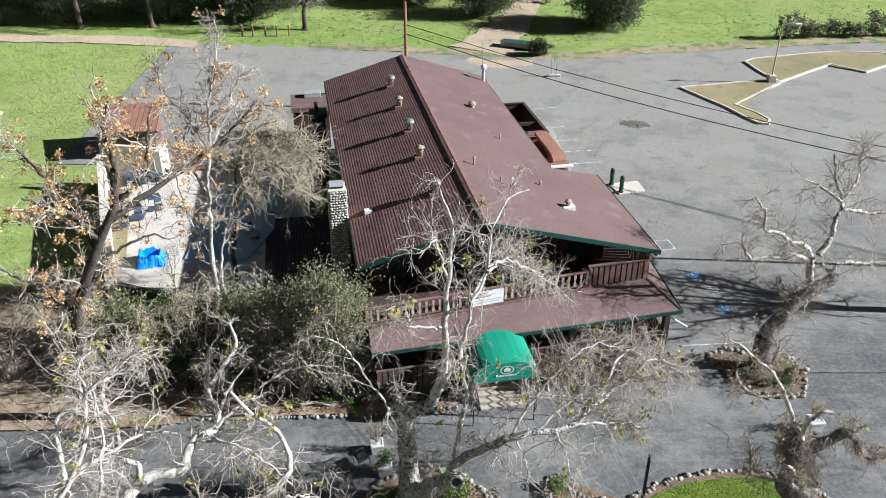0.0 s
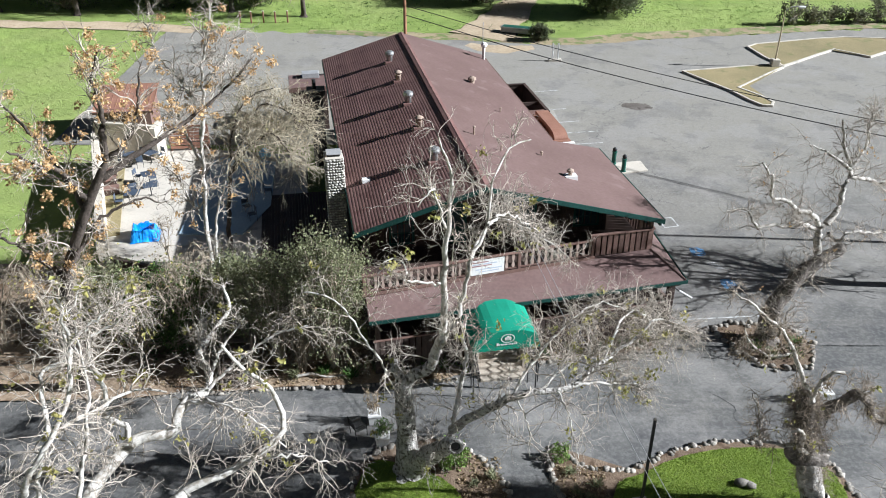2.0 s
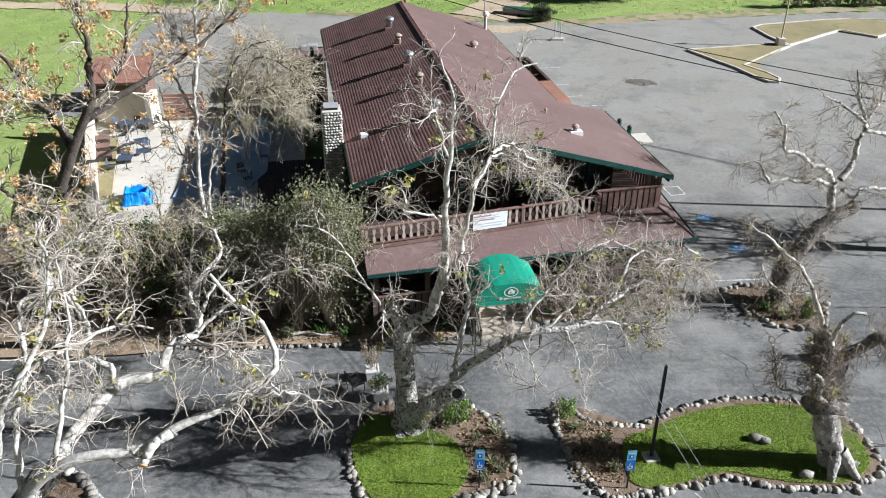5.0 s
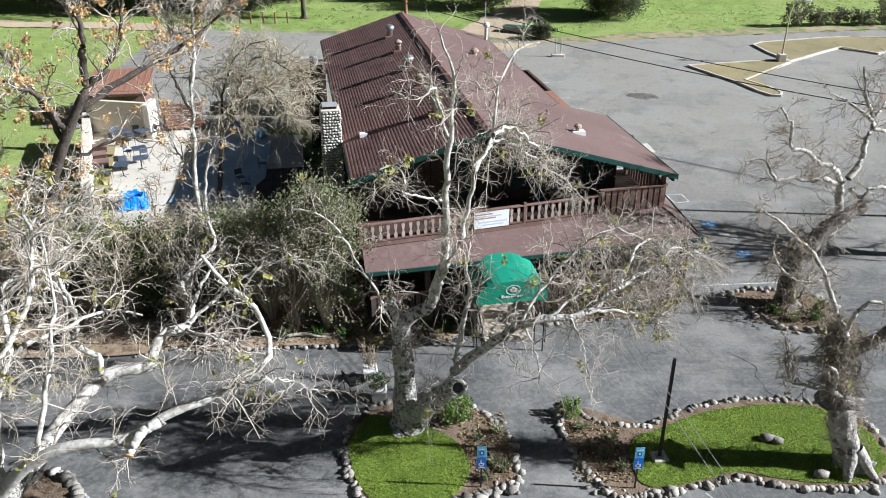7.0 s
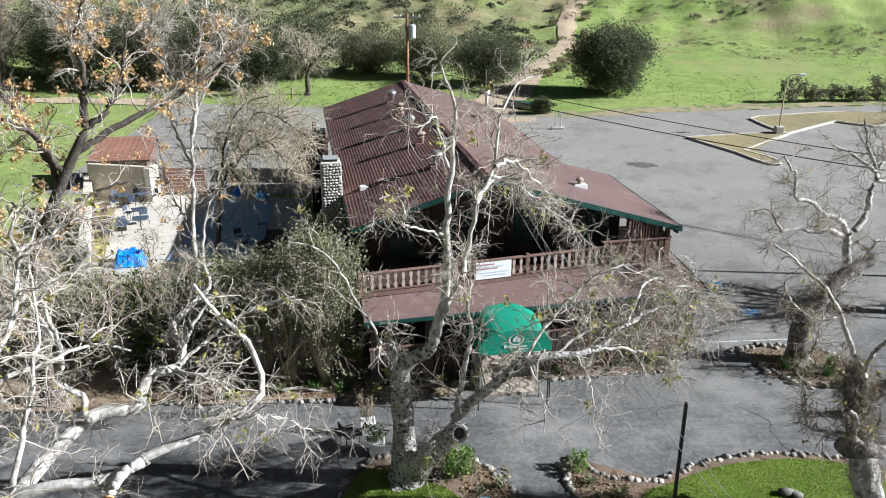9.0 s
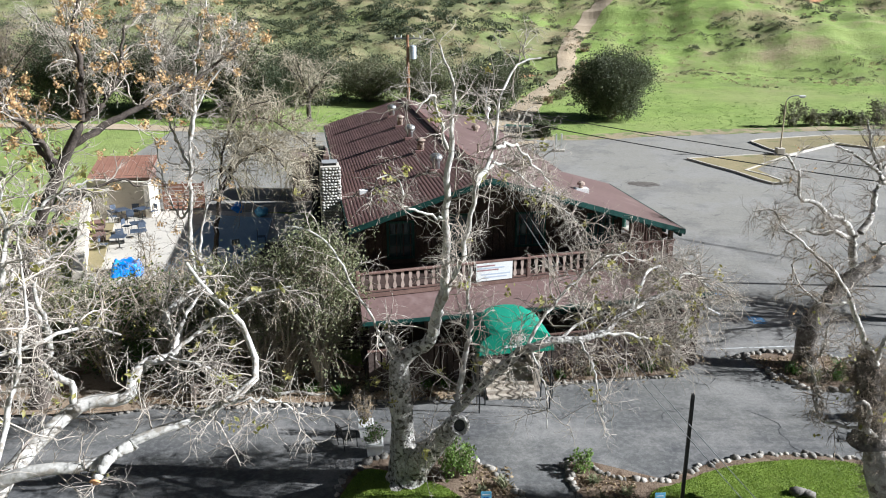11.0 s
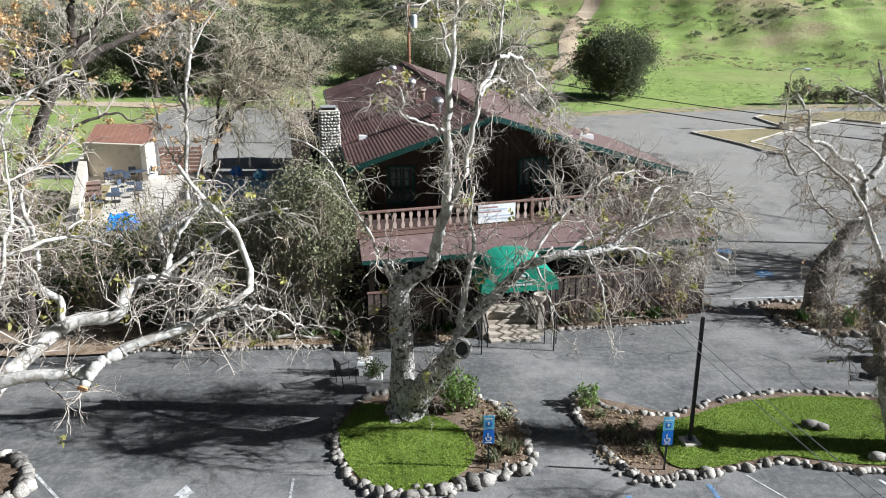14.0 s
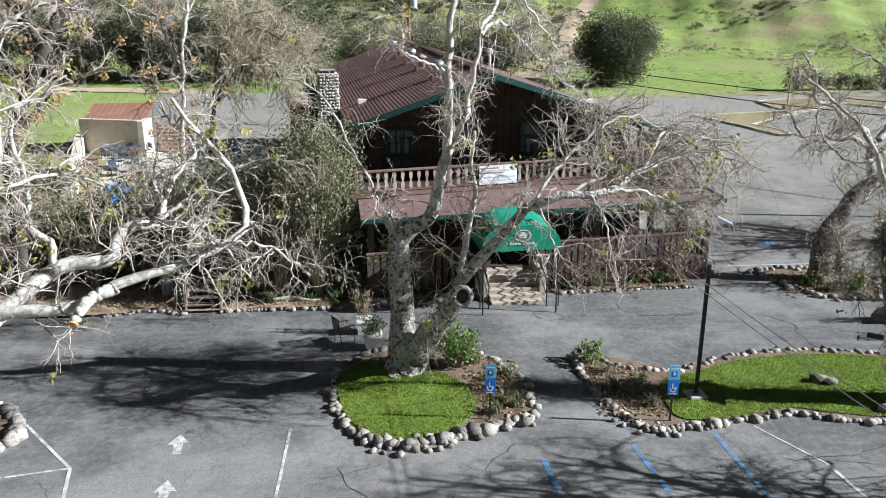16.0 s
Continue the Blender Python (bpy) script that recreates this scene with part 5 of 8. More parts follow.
def planter(x, y, s, h, turn, seed, label, dry):
    t = thing("planter", (x, y, zat(x, y)), turn, label, "planter", "white planters")
    bm = bmesh.new()
    lo = [bm.verts.new((a * s * 0.42, b * s * 0.42, 0)) for a, b in ((-1, -1), (1, -1), (1, 1), (-1, 1))]
    hi = [bm.verts.new((a * s * 0.5, b * s * 0.5, h)) for a, b in ((-1, -1), (1, -1), (1, 1), (-1, 1))]
    inn = [bm.verts.new((a * s * 0.42, b * s * 0.42, h)) for a, b in ((-1, -1), (1, -1), (1, 1), (-1, 1))]
    dn = [bm.verts.new((a * s * 0.40, b * s * 0.40, h - 0.08)) for a, b in ((-1, -1), (1, -1), (1, 1), (-1, 1))]
    bm.faces.new(lo[::-1])
    for i in range(4):
        j = (i + 1) % 4
        bm.faces.new((lo[i], lo[j], hi[j], hi[i])); bm.faces.new((hi[i], hi[j], inn[j], inn[i])); bm.faces.new((inn[i], inn[j], dn[j], dn[i]))
    part("tub", bm, WHITE, t)
    part("rim", box(-s * 0.53, s * 0.53, -s * 0.53, s * 0.53, h - 0.09, h - 0.03), WHITE, t)
    part("soil", box(-s * 0.41, s * 0.41, -s * 0.41, s * 0.41, h - 0.1, h - 0.05), DIRT, t)
    rng = np.random.default_rng(seed)
    n = 26
    p0 = np.column_stack([rng.uniform(-s * .3, s * .3, (n, 2)), np.full(n, h - 0.06)])
    tip = p0 + np.column_stack([rng.normal(0, 0.16, (n, 2)), rng.uniform(0.5, 1.25, n) if dry else rng.uniform(0.15, 0.45, n)])
    S = np.stack([p0 + (tip - p0) * k / 4 + rng.normal(0, 0.015, p0.shape) for k in range(5)], 1)
    tubes("stem_mass", S, np.full((n, 5), 0.006), 3, TWIG_DARK, t, "", True)
    A, B = sprout(S, np.full((n, 5), 0.006), 6, (0.1, 0.35), 4, 0.004, rng, 0.6, 0.4)
    tubes("twig_mass", A, B, 3, TWIG_DARK, t, "", True)
    pts = A[rng.integers(0, len(A), 500 if not dry else 250), rng.integers(1, 4)] + rng.normal(0, 0.04, (500 if not dry else 250, 3))
    leaves("foliage", pts, 0.05, LEAF_DRY if dry else LEAF_GREEN, t, rng)


def garden_chair(x, y, turn, label):
    t = thing("garden_chair", (x, y, zat(x, y)), turn, label, "chair", "black garden chairs")
    for a, b, top in ((-.24, -.24, .42), (.24, -.24, .42), (-.24, .24, .95), (.24, .24, .95)):
        part("leg", rod((a, b, 0), (a, b + (0.1 if top > .5 else 0), top), 0.016), BLACK, t)
    seat = part("seat", box(-0.26, 0.26, -0.26, -0.235, 0.40, 0.43), BLACK, t)
    for k in range(7):
        part("slat", box(-0.26, 0.26, -0.205 + k * 0.065, -0.155 + k * 0.065, 0.41, 0.425), BLACK, seat)
    back = part("backrest", rod((-.24, .335, .93), (.24, .335, .93), 0.016), BLACK, t)
    for k in range(9):
        part("bar", rod((-.21 + k * .0525, .26, .45), (-.21 + k * .0525, .332, .92), 0.011, 4), BLACK, back)
    for a in (-.25, .25):
        part("armrest", box(a - .025, a + .025, -.25, .27, .62, .645), BLACK, t)
        part("arm_support", rod((a, -.22, .42), (a, -.22, .62), 0.012), BLACK, t)


planter(-2.78, 25.05, 0.52, 0.5, 8, 3, "white tapered planter with dry ornamental grass", True)
planter(-2.36, 23.8, 0.56, 0.52, 5, 4, "white square planter with green plant beside the chair", False)
garden_chair(-3.35, 24.3, 125, "black slatted metal garden chair beside planters")
garden_chair(15.6, 25.2, -120, "black slatted metal garden chair near the long island")
planter(16.3, 26.6, 0.6, 0.6, 5, 5, "white planter with dry stems near the long island", True)


def handrail(u, v0, v1, z0, z1, label):
    t = thing("handrail", W(u, v0, 0), TURN_L, label, "handrail", "entrance handrails")
    d = v1 - v0
    part("post", rod((0, 0, zat(*W(u, v0)[:2]) - 0.02), (0, 0, z0), 0.025, 8), BLACK, t)
    part("post", rod((0, d, 0.9), (0, d, z1), 0.025, 8), BLACK, t)
    part("rail", rod((0, -0.12, z0), (0, d, z1), 0.028, 8), BLACK, t)
    part("lower_rail", rod((0, 0, z0 - 0.45), (0, d, z1 - 0.45), 0.02, 8), BLACK, t)


for u in (6.2, 6.52, 8.74, 9.2):
    handrail(u, 26.55, 28.3, 1.0, 1.95, "black tubular handrail beside the entrance steps")
lantern = thing("porch_lantern", W(16.55, 28.75, 2.6), TURN_L, "white tube lamp fixed under the porch corner", "lamp")
part("tube", rod((0, 0, 0), (0.5, -0.35, -0.25), 0.06, 10), WHITE, lantern)
part("bracket", rod((0, 0, 0), (-0.35, 0.05, 0.3), 0.03, 6), BLACK, lantern)
part("arm", rod((-0.35, 0.05, 0.3), (-0.42, 0.05, 0.9), 0.03, 6), BLACK, lantern)

# wooden side stair up to the patio
stair = thing("wooden_stair", (-8.95, 27.25, 0.1), 6, "weathered brown open wooden stair up to the patio", "stair")
for k in range(9):
    part("tread", box(-0.6, 0.6, k * 0.3, k * 0.3 + 0.27, 0.14 + k * 0.17, 0.18 + k * 0.17), STAIRWOOD, stair)
for s in (-0.63, 0.63):
    bm = bmesh.new()
    q = [(s - .03, -0.05, -0.05), (s - .03, 2.7, 1.5), (s - .03, 2.7, 1.75), (s - .03, -0.05, 0.2)]
    a = [bm.verts.new(v) for v in q]; b = [bm.verts.new((v[0] + .06, v[1], v[2])) for v in q]
    bm.faces.new(a); bm.faces.new(b[::-1])
    for i in range(4):
        bm.faces.new((a[i], a[(i + 1) % 4], b[(i + 1) % 4], b[i]))
    bmesh.ops.recalc_face_normals(bm, faces=bm.faces)
    part("stringer", bm, STAIRWOOD, stair)
    for y in (0.05, 1.4, 2.6):
        part("post", box(s - .045, s + .045, y - .045, y + .045, -0.05, 1.15 + y * 0.57), STAIRWOOD, stair)
    part("handrail", rod((s, 0.05, 1.15), (s, 2.6, 2.63), 0.035, 6), STAIRWOOD, stair)

# ---- patio ----
PZ = 1.5
PAT = [(-18.3, 36.8), (-13.4, 35.0), (-8.7, 33.2), (-7.2, 33.0), (-6.8, 36), (-8.6, 46), (-9.3, 50.2), (-17.6, 51.6), (-23.6, 51.5), (-20.9, 44)]
patio = thing("patio", (-15, 43, 0), 0, "raised pale concrete patio behind a low stucco wall", "patio", kind="structure")
part("slab", prism([(x + 15, y - 43) for x, y in PAT], -0.2, PZ), CONCRETE, patio)


def wall_run(pts, thick, z0, z1, material, parent, name, ox, oy):
    for a, b in zip(pts, pts[1:]):
        d = Vector((b[0] - a[0], b[1] - a[1]))
        mm = Matrix.Translation((a[0] - ox, a[1] - oy, 0)) @ Matrix.Rotation(math.atan2(d.y, d.x), 4, "Z")
        part(name, box(-thick / 2, d.length + thick / 2, -thick / 2, thick / 2, z0, z1, None, mm, 0.02), material, parent)


pwall = thing("patio_wall", (-20, 43, 0), 0, "cream stucco low wall along the patio edge", "wall", kind="structure")
wall_run([(-17.7, 36.0), (-24.0, 51.6)], 0.5, 0, 2.55, STUCCO, pwall, "low_wall", -20, 43)
wall_run([(-17.7, 36.4), (-13.4, 35.0), (-8.6, 33.2)], 0.2, 0, 1.46, WOOD_MID, pwall, "edge_wall", -20, 43)
wall_run([(-23.4, 50.9), (-19.2, 50.1)], 0.3, 1.5, 3.7, STUCCO, pwall, "back_wall", -20, 43)
part("corner_pier", box(-19.35 + 20, -18.95 + 20, 49.4 - 43, 51.0 - 43, 1.5, 3.75, None, None, 0.03), STUCCO, pwall)
patch_b = thing("low_platform", (-13.7, 44.4, PZ), 0, "pale blue low platform on the patio", "platform")
part("deck", prism([(-0.9, -5.6), (2.6, -5.6), (3.5, -2.0), (2.6, 4.6), (-1.6, 5.4)], 0.004, 0.10), POOLBLUE, patch_b)
strip = thing("planting_strip", (-19.2, 43, PZ), 0, "dry planted strip along the patio wall", "bed", kind="structure")
part("soil", prism([(0.2, -4.6), (1.3, -4.2), (-1.6, 4.9), (-3.0, 4.9)], 0.004, 0.08), DRY, strip)

tarp = thing("covered_box", (-16.4, 38.6, PZ), 14, "crumpled bright blue tarpaulin over a low box", "tarpaulin")
bm = bmesh.new()
bmesh.ops.create_grid(bm, x_segments=34, y_segments=30, size=0.5)
for v in bm.verts:
    x, y = v.co.x * 2, v.co.y * 2
    r = max(abs(x), abs(y)) * 0.7 + math.hypot(x, y) * 0.3
    ridge = 0.62 * math.exp(-((r - 0.72) / 0.2) ** 2)
    sag = 0.22 if r < 0.7 else 0.0
    fold = noise.noise(Vector((x * 2.6, y * 2.6, 3))) * 0.30 + abs(noise.noise(Vector((x * 6, y * 6, 1)))) * 0.16
    skirt = max(0.0, 1 - max(0.0, r - 0.85) / 0.3)
    v.co = Vector((x * (0.78 + fold * 0.35), y * (0.7 + fold * 0.3), max(0.012, (max(ridge, sag) + fold * 0.6) * skirt)))
part("sheet", bm, TARP, tarp)


def cafe_table(x, y, turn, label):
    t = thing("patio_table", (x, y, PZ), turn, label, "table", "patio tables")
    part("tabletop", box(-0.42, 0.42, -0.42, 0.42, 0.72, 0.75, None, None, 0.01), TABLEMETAL, t)
    part("pedestal", cyl(0.03, 0.03, 0.03, 0.72, 8), BLACK, t)
    for k in range(4):
        a = k * math.pi / 2 + 0.78
        part("foot", rod((0, 0, 0.05), (0.33 * math.cos(a), 0.33 * math.sin(a), 0.015), 0.015), BLACK, t)


def patio_chair(x, y, turn):
    t = thing("patio_chair", (x, y, PZ), turn, "dark metal patio chair", "chair", "patio chairs")
    part("seat", box(-0.22, 0.22, -0.22, 0.22, 0.43, 0.46, None, None, 0.01), TABLEMETAL, t)
    part("backrest", box(-0.22, 0.22, 0.21, 0.235, 0.55, 0.88, None, None, 0.008), TABLEMETAL, t)
    for a, b, top in ((-.2, -.2, .43), (.2, -.2, .43), (-.2, .22, .88), (.2, .22, .88)):
        part("leg", rod((a, b, 0), (a, b, top), 0.012), BLACK, t)


for k, (x, y) in enumerate(((-18.45, 42.8), (-17.75, 43.9), (-18.4, 45.6), (-20.6, 48.7), (-19.4, 49.0))):
    cafe_table(x, y, 12 * k + 8, "dark blue-grey square metal patio table")
for k, (x, y, a) in enumerate(((-19.1, 42.3, 100), (-18.9, 44.0, -150), (-17.9, 45.0, 30), (-19.2, 45.9, 80), (-21.2, 49.2, 60), (-20.0, 49.4, 10), (-20.9, 48.1, 150), (-18.9, 49.5, -40), (-19.9, 48.3, 200), (-11.4, 41.6, 40), (-10.9, 40.6, -60), (-10.6, 43.8, 100))):
    patio_chair(x, y, a)
for x, y, w in ((-21.0, 45.4, 1.1), (-21.5, 46.8, 1.1), (-20.3, 44.1, 1.0)):
    b = thing("timber_planter", (x, y, PZ), 20, "low dark timber planter box by the wall", "planter", "timber planters")
    part("tub", box(-w / 2, w / 2, -0.35, 0.35, 0.0, 0.42, None, None, 0.02), WOOD_DARK, b)
    part("rim", box(-w / 2 - .04, w / 2 + .04, -0.39, 0.39, 0.42, 0.46), WOOD_BROWN, b)
for x, y, mt, lab in ((-13.7, 50.7, SIGNBLUE, "blue folded umbrella bundle by the wall"), (-12.0, 49.9, SIGNPALE, "pale blue bundled sheet on the patio")):
    b = thing("bundle", (x, y, PZ), 0, lab, "bundle")
    bm = bmesh.new(); bmesh.ops.create_icosphere(bm, subdivisions=3, radius=0.5)
    for v in bm.verts:
        v.co *= 0.85 + 0.35 * noise.noise(v.co * 2.2 + Vector((x, 0, 0)))
        v.co.z = max(0.0, v.co.z * 0.8 + 0.3)
    part("cloth", bm, mt, b)

# dark timber deck between patio and lodge
sdeck = thing("side_deck", W(-0.2, 39.0, 0), TURN_L, "dark timber deck in the lodge's shade", "deck", kind="structure")
for k in range(30):
    part("plank", box(-2.6 + k * 0.175, -2.6 + k * 0.175 + 0.165, -6.2, 6.0, 1.40, 1.56 + 0.006 * (k % 3)), WOOD_DARK, sdeck)
part("skirt", box(-2.6, 2.6, -6.15, -6.0, 0, 1.39), WOOD_DARK, sdeck)
annex = thing("rear_annex", W(0.65, 60.2, zat(*W(0.65, 60.2)[:2])), TURN_L, "low brown annex with flat roof beside the lodge", "annex")
part("wall_body", box(-1.35, 1.35, -1.55, 1.55, -0.1, 3.2), WOOD_DARK, annex)
part("roof", box(-1.45, 1.42, -1.65, 1.65, 3.2, 3.34, None, None, 0.02), ROOF_R, annex)
part("parapet", box(-1.46, 1.43, -1.7, -1.655, 3.0, 3.36), WOOD_BROWN, annex)
part("rooftop_unit", box(-0.4, 0.9, 0.5, 1.3, 3.34, 3.75, None, None, 0.03), GREYMETAL, annex)
part("rooftop_pipe", rod((-0.9, 1.0, 3.44), (1.3, 1.15, 3.44), 0.05), BLACK, annex)
flue = thing("exhaust_tower", W(1.05, 52.7, zat(*W(1.05, 52.7)[:2])), TURN_L, "black boxed kitchen exhaust beside the lodge wall", "exhaust duct")
part("duct", box(-0.45, 0.45, -0.5, 0.5, -0.1, 5.0, None, None, 0.02), BLACK, flue)
part("hood", box(-0.62, 0.6, -0.62, 0.62, 5.0, 5.35, None, None, 0.03), BLACK, flue)
part("side_arm", box(-1.05, -0.63, -0.1, 0.1, 5.08, 5.25), BLACK, flue)
part("flue_pipe", cyl(0.13, 0.13, 5.35, 6.0, 10, None, Matrix.Translation((-0.1, 0, 0))), BLACK, flue)

# stone chimney
chim = thing("chimney", W(1.28, 35.0, 0), TURN_L, "tall river-stone chimney with flat dark flue lid", "chimney")
CH = 7.98
core = part("core", box(-0.42, 0.42, -0.5, 0.5, 0, CH), MORTAR, chim)
part("cap", box(-0.43, 0.43, -0.51, 0.51, CH, CH + 0.05, None, None, 0.015), CONCRETE, chim)
part("flue_box", box(-0.3, 0.3, -0.3, 0.36, CH + 0.05, CH + 0.16, None, None, 0.02), BLACK, chim)
part("flue_lid", box(-0.34, 0.34, -0.34, 0.4, CH + 0.16, CH + 0.19, None, None, 0.01), GREYMETAL, chim)
rs = random.Random(77)
PEB = [stone_mesh(s, 0.85) for s in (21, 22, 23, 24)]
for me in PEB:
    me.materials.append(STONE)
z = CH - 0.06
row = 0
while z > 3.9:
    x = -0.44 + rs.uniform(0.03, 0.1)
    while x < 0.42:
        s = rs.uniform(0.055, 0.095)
        o = new("stone", rs.choice(PEB)); o.parent = core
        o.location = (min(x + s * 0.5, 0.4), -0.5, z + rs.uniform(-.02, .02)); o.scale = (s * 1.12, 0.055, s * rs.uniform(0.7, 0.95)); o.rotation_euler = (0, rs.uniform(-.5, .5), 0)
        x += s * 1.85
    for side in (-1, 1):
        for k in range(4 if side < 0 else 2):
            o = new("stone", rs.choice(PEB)); o.parent = core
            s = rs.uniform(0.08, 0.115)
            o.location = (side * 0.42, -0.4 + k * 0.24 + rs.uniform(-.03, .03), z); o.scale = (0.05, s, s * 0.75)
    z -= 0.135
    row += 1

# rear shed with rusty roof
shed = thing("shed", (-23.8, 57.6, zat(-23.8, 57.6)), 8, "small timber shed with rusty red metal roof", "shed")
part("wall_body", box(-1.9, 1.9, -1.6, 1.6, 0, 2.3), WOOD_BROWN, shed)
mm = Matrix.Translation((0, 0, 2.62)) @ Matrix.Rotation(radians(13), 4, "X")
part("roof_panel", box(-2.15, 2.15, -2.0, 2.0, -0.03, 0.03, None, mm), WOOD_RED, shed, "rusty red metal lean-to roof")
for k in range(12):
    part("roof_rib", box(-2.15 + k * 0.388, -2.11 + k * 0.388, -2.0, 2.0, 0.031, 0.055, None, mm), WOOD_RED, shed)
part("barge_board", box(-2.2, 2.2, -2.05, -1.99, -0.14, 0.04, None, mm), WOOD_BROWN, shed)
fen = thing("slat_fence", (-17.4, 51.2, PZ), 6, "dark red slatted fence behind the patio", "fence")
for k in range(7):
    part("slat", box(-1.3, 1.3, -0.02, 0.02, 0.15 + k * 0.25, 0.34 + k * 0.25), WOOD_RED, fen)
for x in (-1.3, 0, 1.3):
    part("post", box(x - .05, x + .05, 0.021, 0.12, 0.0, 1.95), WOOD_RED, fen)

# ---- timber yards on the lot side ----
def yard(u0, u1, v0, v1, h, mt, label):
    t = thing("timber_enclosure", W((u0 + u1) / 2, (v0 + v1) / 2, zat(*W((u0 + u1) / 2, (v0 + v1) / 2)[:2])), TURN_L, label, "enclosure", "timber enclosures")
    a, b = (u1 - u0) / 2, (v1 - v0) / 2
    for x0, x1, y0, y1 in ((-a, a, -b, -b + .12), (-a, a, b - .12, b), (a - .12, a, -b + .12, b - .12), (-a, -a + .12, -b + .12, b - .12)):
        part("wall", box(x0, x1, y0, y1, -0.2, h), mt, t)
    for x0, x1, y0, y1 in ((-a - .04, a + .04, -b - .04, -b + .18), (-a - .04, a + .04, b - .18, b + .04), (a - .18, a + .04, -b + .18, b - .18)):
        part("coping", box(x0, x1, y0, y1, h, h + .08), mt, t)
    n = int(2 * b / 0.3)
    for k in range(n):
        part("batten", box(a + .001, a + .03, -b + .1 + k * .3, -b + .15 + k * .3, 0, h), mt, t)
    return t


y1 = yard(14.0, 17.4, 52.0, 58.6, 2.7, WOOD_DARK, "dark open-topped timber service yard")
part("cross_beam", box(-1.6, 1.6, -1.0, -0.85, 2.45, 2.68), WOOD_DARK, y1)
part("machine", box(-1.0, 0.2, -2.6, -1.4, 0, 1.6, None, None, 0.04), GREYMETAL, y1)
y2 = yard(14.0, 17.0, 46.2, 51.2, 3.0, WOOD_RED, "reddish open-topped timber stair enclosure")
part("stair_flight", box(-1.2, 0.1, -2.2, 1.6, 0, 2.0), WOOD_DARK, y2)
part("ledge", box(-1.5, 1.75, -2.85, -2.51, 2.9, 3.0), WHITE, y2)
bm = bmesh.new()
arcs = []
for i in range(9):
    a = math.pi / 2 * i / 8
    yy, zz = -2.3 + 2.6 * (1 - math.cos(a)) * 0.4, 3.1 + 0.42 * math.sin(a)
    arcs.append([bm.verts.new((x, yy, z_)) for x, z_ in ((0.5, zz), (1.42, zz), (1.42, 2.0), (0.5, 2.0))])
for A_, B_ in zip(arcs, arcs[1:]):
    for i in range(4):
        bm.faces.new((A_[i], A_[(i + 1) % 4], B_[(i + 1) % 4], B_[i]))
bm.faces.new(arcs[0][::-1]); bm.faces.new(arcs[-1])
bmesh.ops.recalc_face_normals(bm, faces=bm.faces)
part("curved_parapet", bm, WOOD_RED, y2)
part("parapet_top", box(0.5, 1.42, -1.26, 2.2, 3.3, 3.52, None, None, 0.02), WOOD_RED, y2)
part("inner_rail", rod((-0.6, -2.2, 3.2), (-0.6, 2.0, 3.35), 0.05), WOOD_DARK, y2)
part("crate", box(-1.2, -0.3, -1.9, -1.0, 2.0, 2.5, None, None, 0.03), GREYMETAL, y2)
lk = thing("stair_landing", W(15.5, 51.6, 0.3), TURN_L, "brown roofed landing between the timber yards", "landing")
part("deck_roof", box(-1.6, 1.5, -0.38, 0.38, 3.0, 3.12, None, None, 0.02), WOOD_BROWN, lk)
part("hatch", cyl(0.28, 0.28, 3.12, 3.2, 14), BLACK, lk)
for a in (-1.5, 1.4):
    part("leg", box(a - .08, a + .08, -.1, .1, -0.1, 3.0), WOOD_BROWN, lk)

# ---- parking lot ----
slab = tagged(link("concrete_pad", prism([(12.3, 50.1), (14.2, 50.6), (14.0, 52.1), (11.8, 51.7)], 0.1, lambda x, y: zat(x, y) + 0.08), CONCRETE), "pale concrete pad in the lot", "pad", kind="structure")
for x, y in ((12.45, 50.4), (12.0, 51.6)):
    b = thing("bollard_lamp", (x, y, zat(x, y) + 0.08), 0, "green cylindrical bollard lamp with black cap", "bollard", "green bollard lamps")
    part("body", lathe([(0.19, 0), (0.19, 0.06), (0.15, 0.08), (0.15, 0.85), (0.18, 0.87), (0.18, 0.92)], 14), GREENMETAL, b)
    part("globe", lathe([(0.08, 0.92), (0.13, 0.99), (0.17, 1.1), (0.1, 1.2), (0.03, 1.24)], 14), BLACK, b, "", True)
for (a, b) in (((19.8, 63.5), (21.9, 63.5)), ((19.6, 56.6), (21.4, 56.6)), ((19.2, 54.5), (22.2, 54.4)), ((18.9, 52.4), (21.8, 52.3)), ((18.6, 59.3), (21.2, 59.3)), ((18.2, 48.5), (20.6, 48.4)), ((18.0, 45.0), (20.4, 45)), ((17.6, 41.5), (20.2, 41.5))):
    paint("painted_line", W(*a)[:2], W(*b)[:2], 0.10, PAINT_WHITE, "faded white stall line", 0.016)
for (a, b) in (((21.0, 39.4), (21.9, 39.45)), ((21.9, 39.45), (21.95, 40.6)), ((21.95, 40.6), (21.0, 40.6)), ((21.0, 40.6), (21.0, 39.4))):
    paint("painted_line", W(*a)[:2], W(*b)[:2], 0.09, PAINT_WHITE, "white painted square outline", 0.016)
paint("painted_line", (12.2, 32.75), (16.3, 33.1), 0.09, PAINT_WHITE, "white stall line", 0.014)
for x, y in ((14.6, 39.6), (15.3, 36.1)):
    patch("painted_square", [(x - .35, y - .45), (x + .35, y - .45), (x + .35, y + .45), (x - .35, y + .45)], 0.014, PAINT_BLUE, "faded blue accessible bay square", "road marking", fine=2, rings=2)
    for dx, dy, w_, h_ in ((-.05, .12, .1, .3), (.05, -.1, .3, .1), (-.05, -.2, .24, .08)):
        paint("painted_symbol", (x + dx - w_ / 2, y + dy), (x + dx + w_ / 2, y + dy), h_, PAINT_WHITE, "white symbol in the blue square", 0.019)
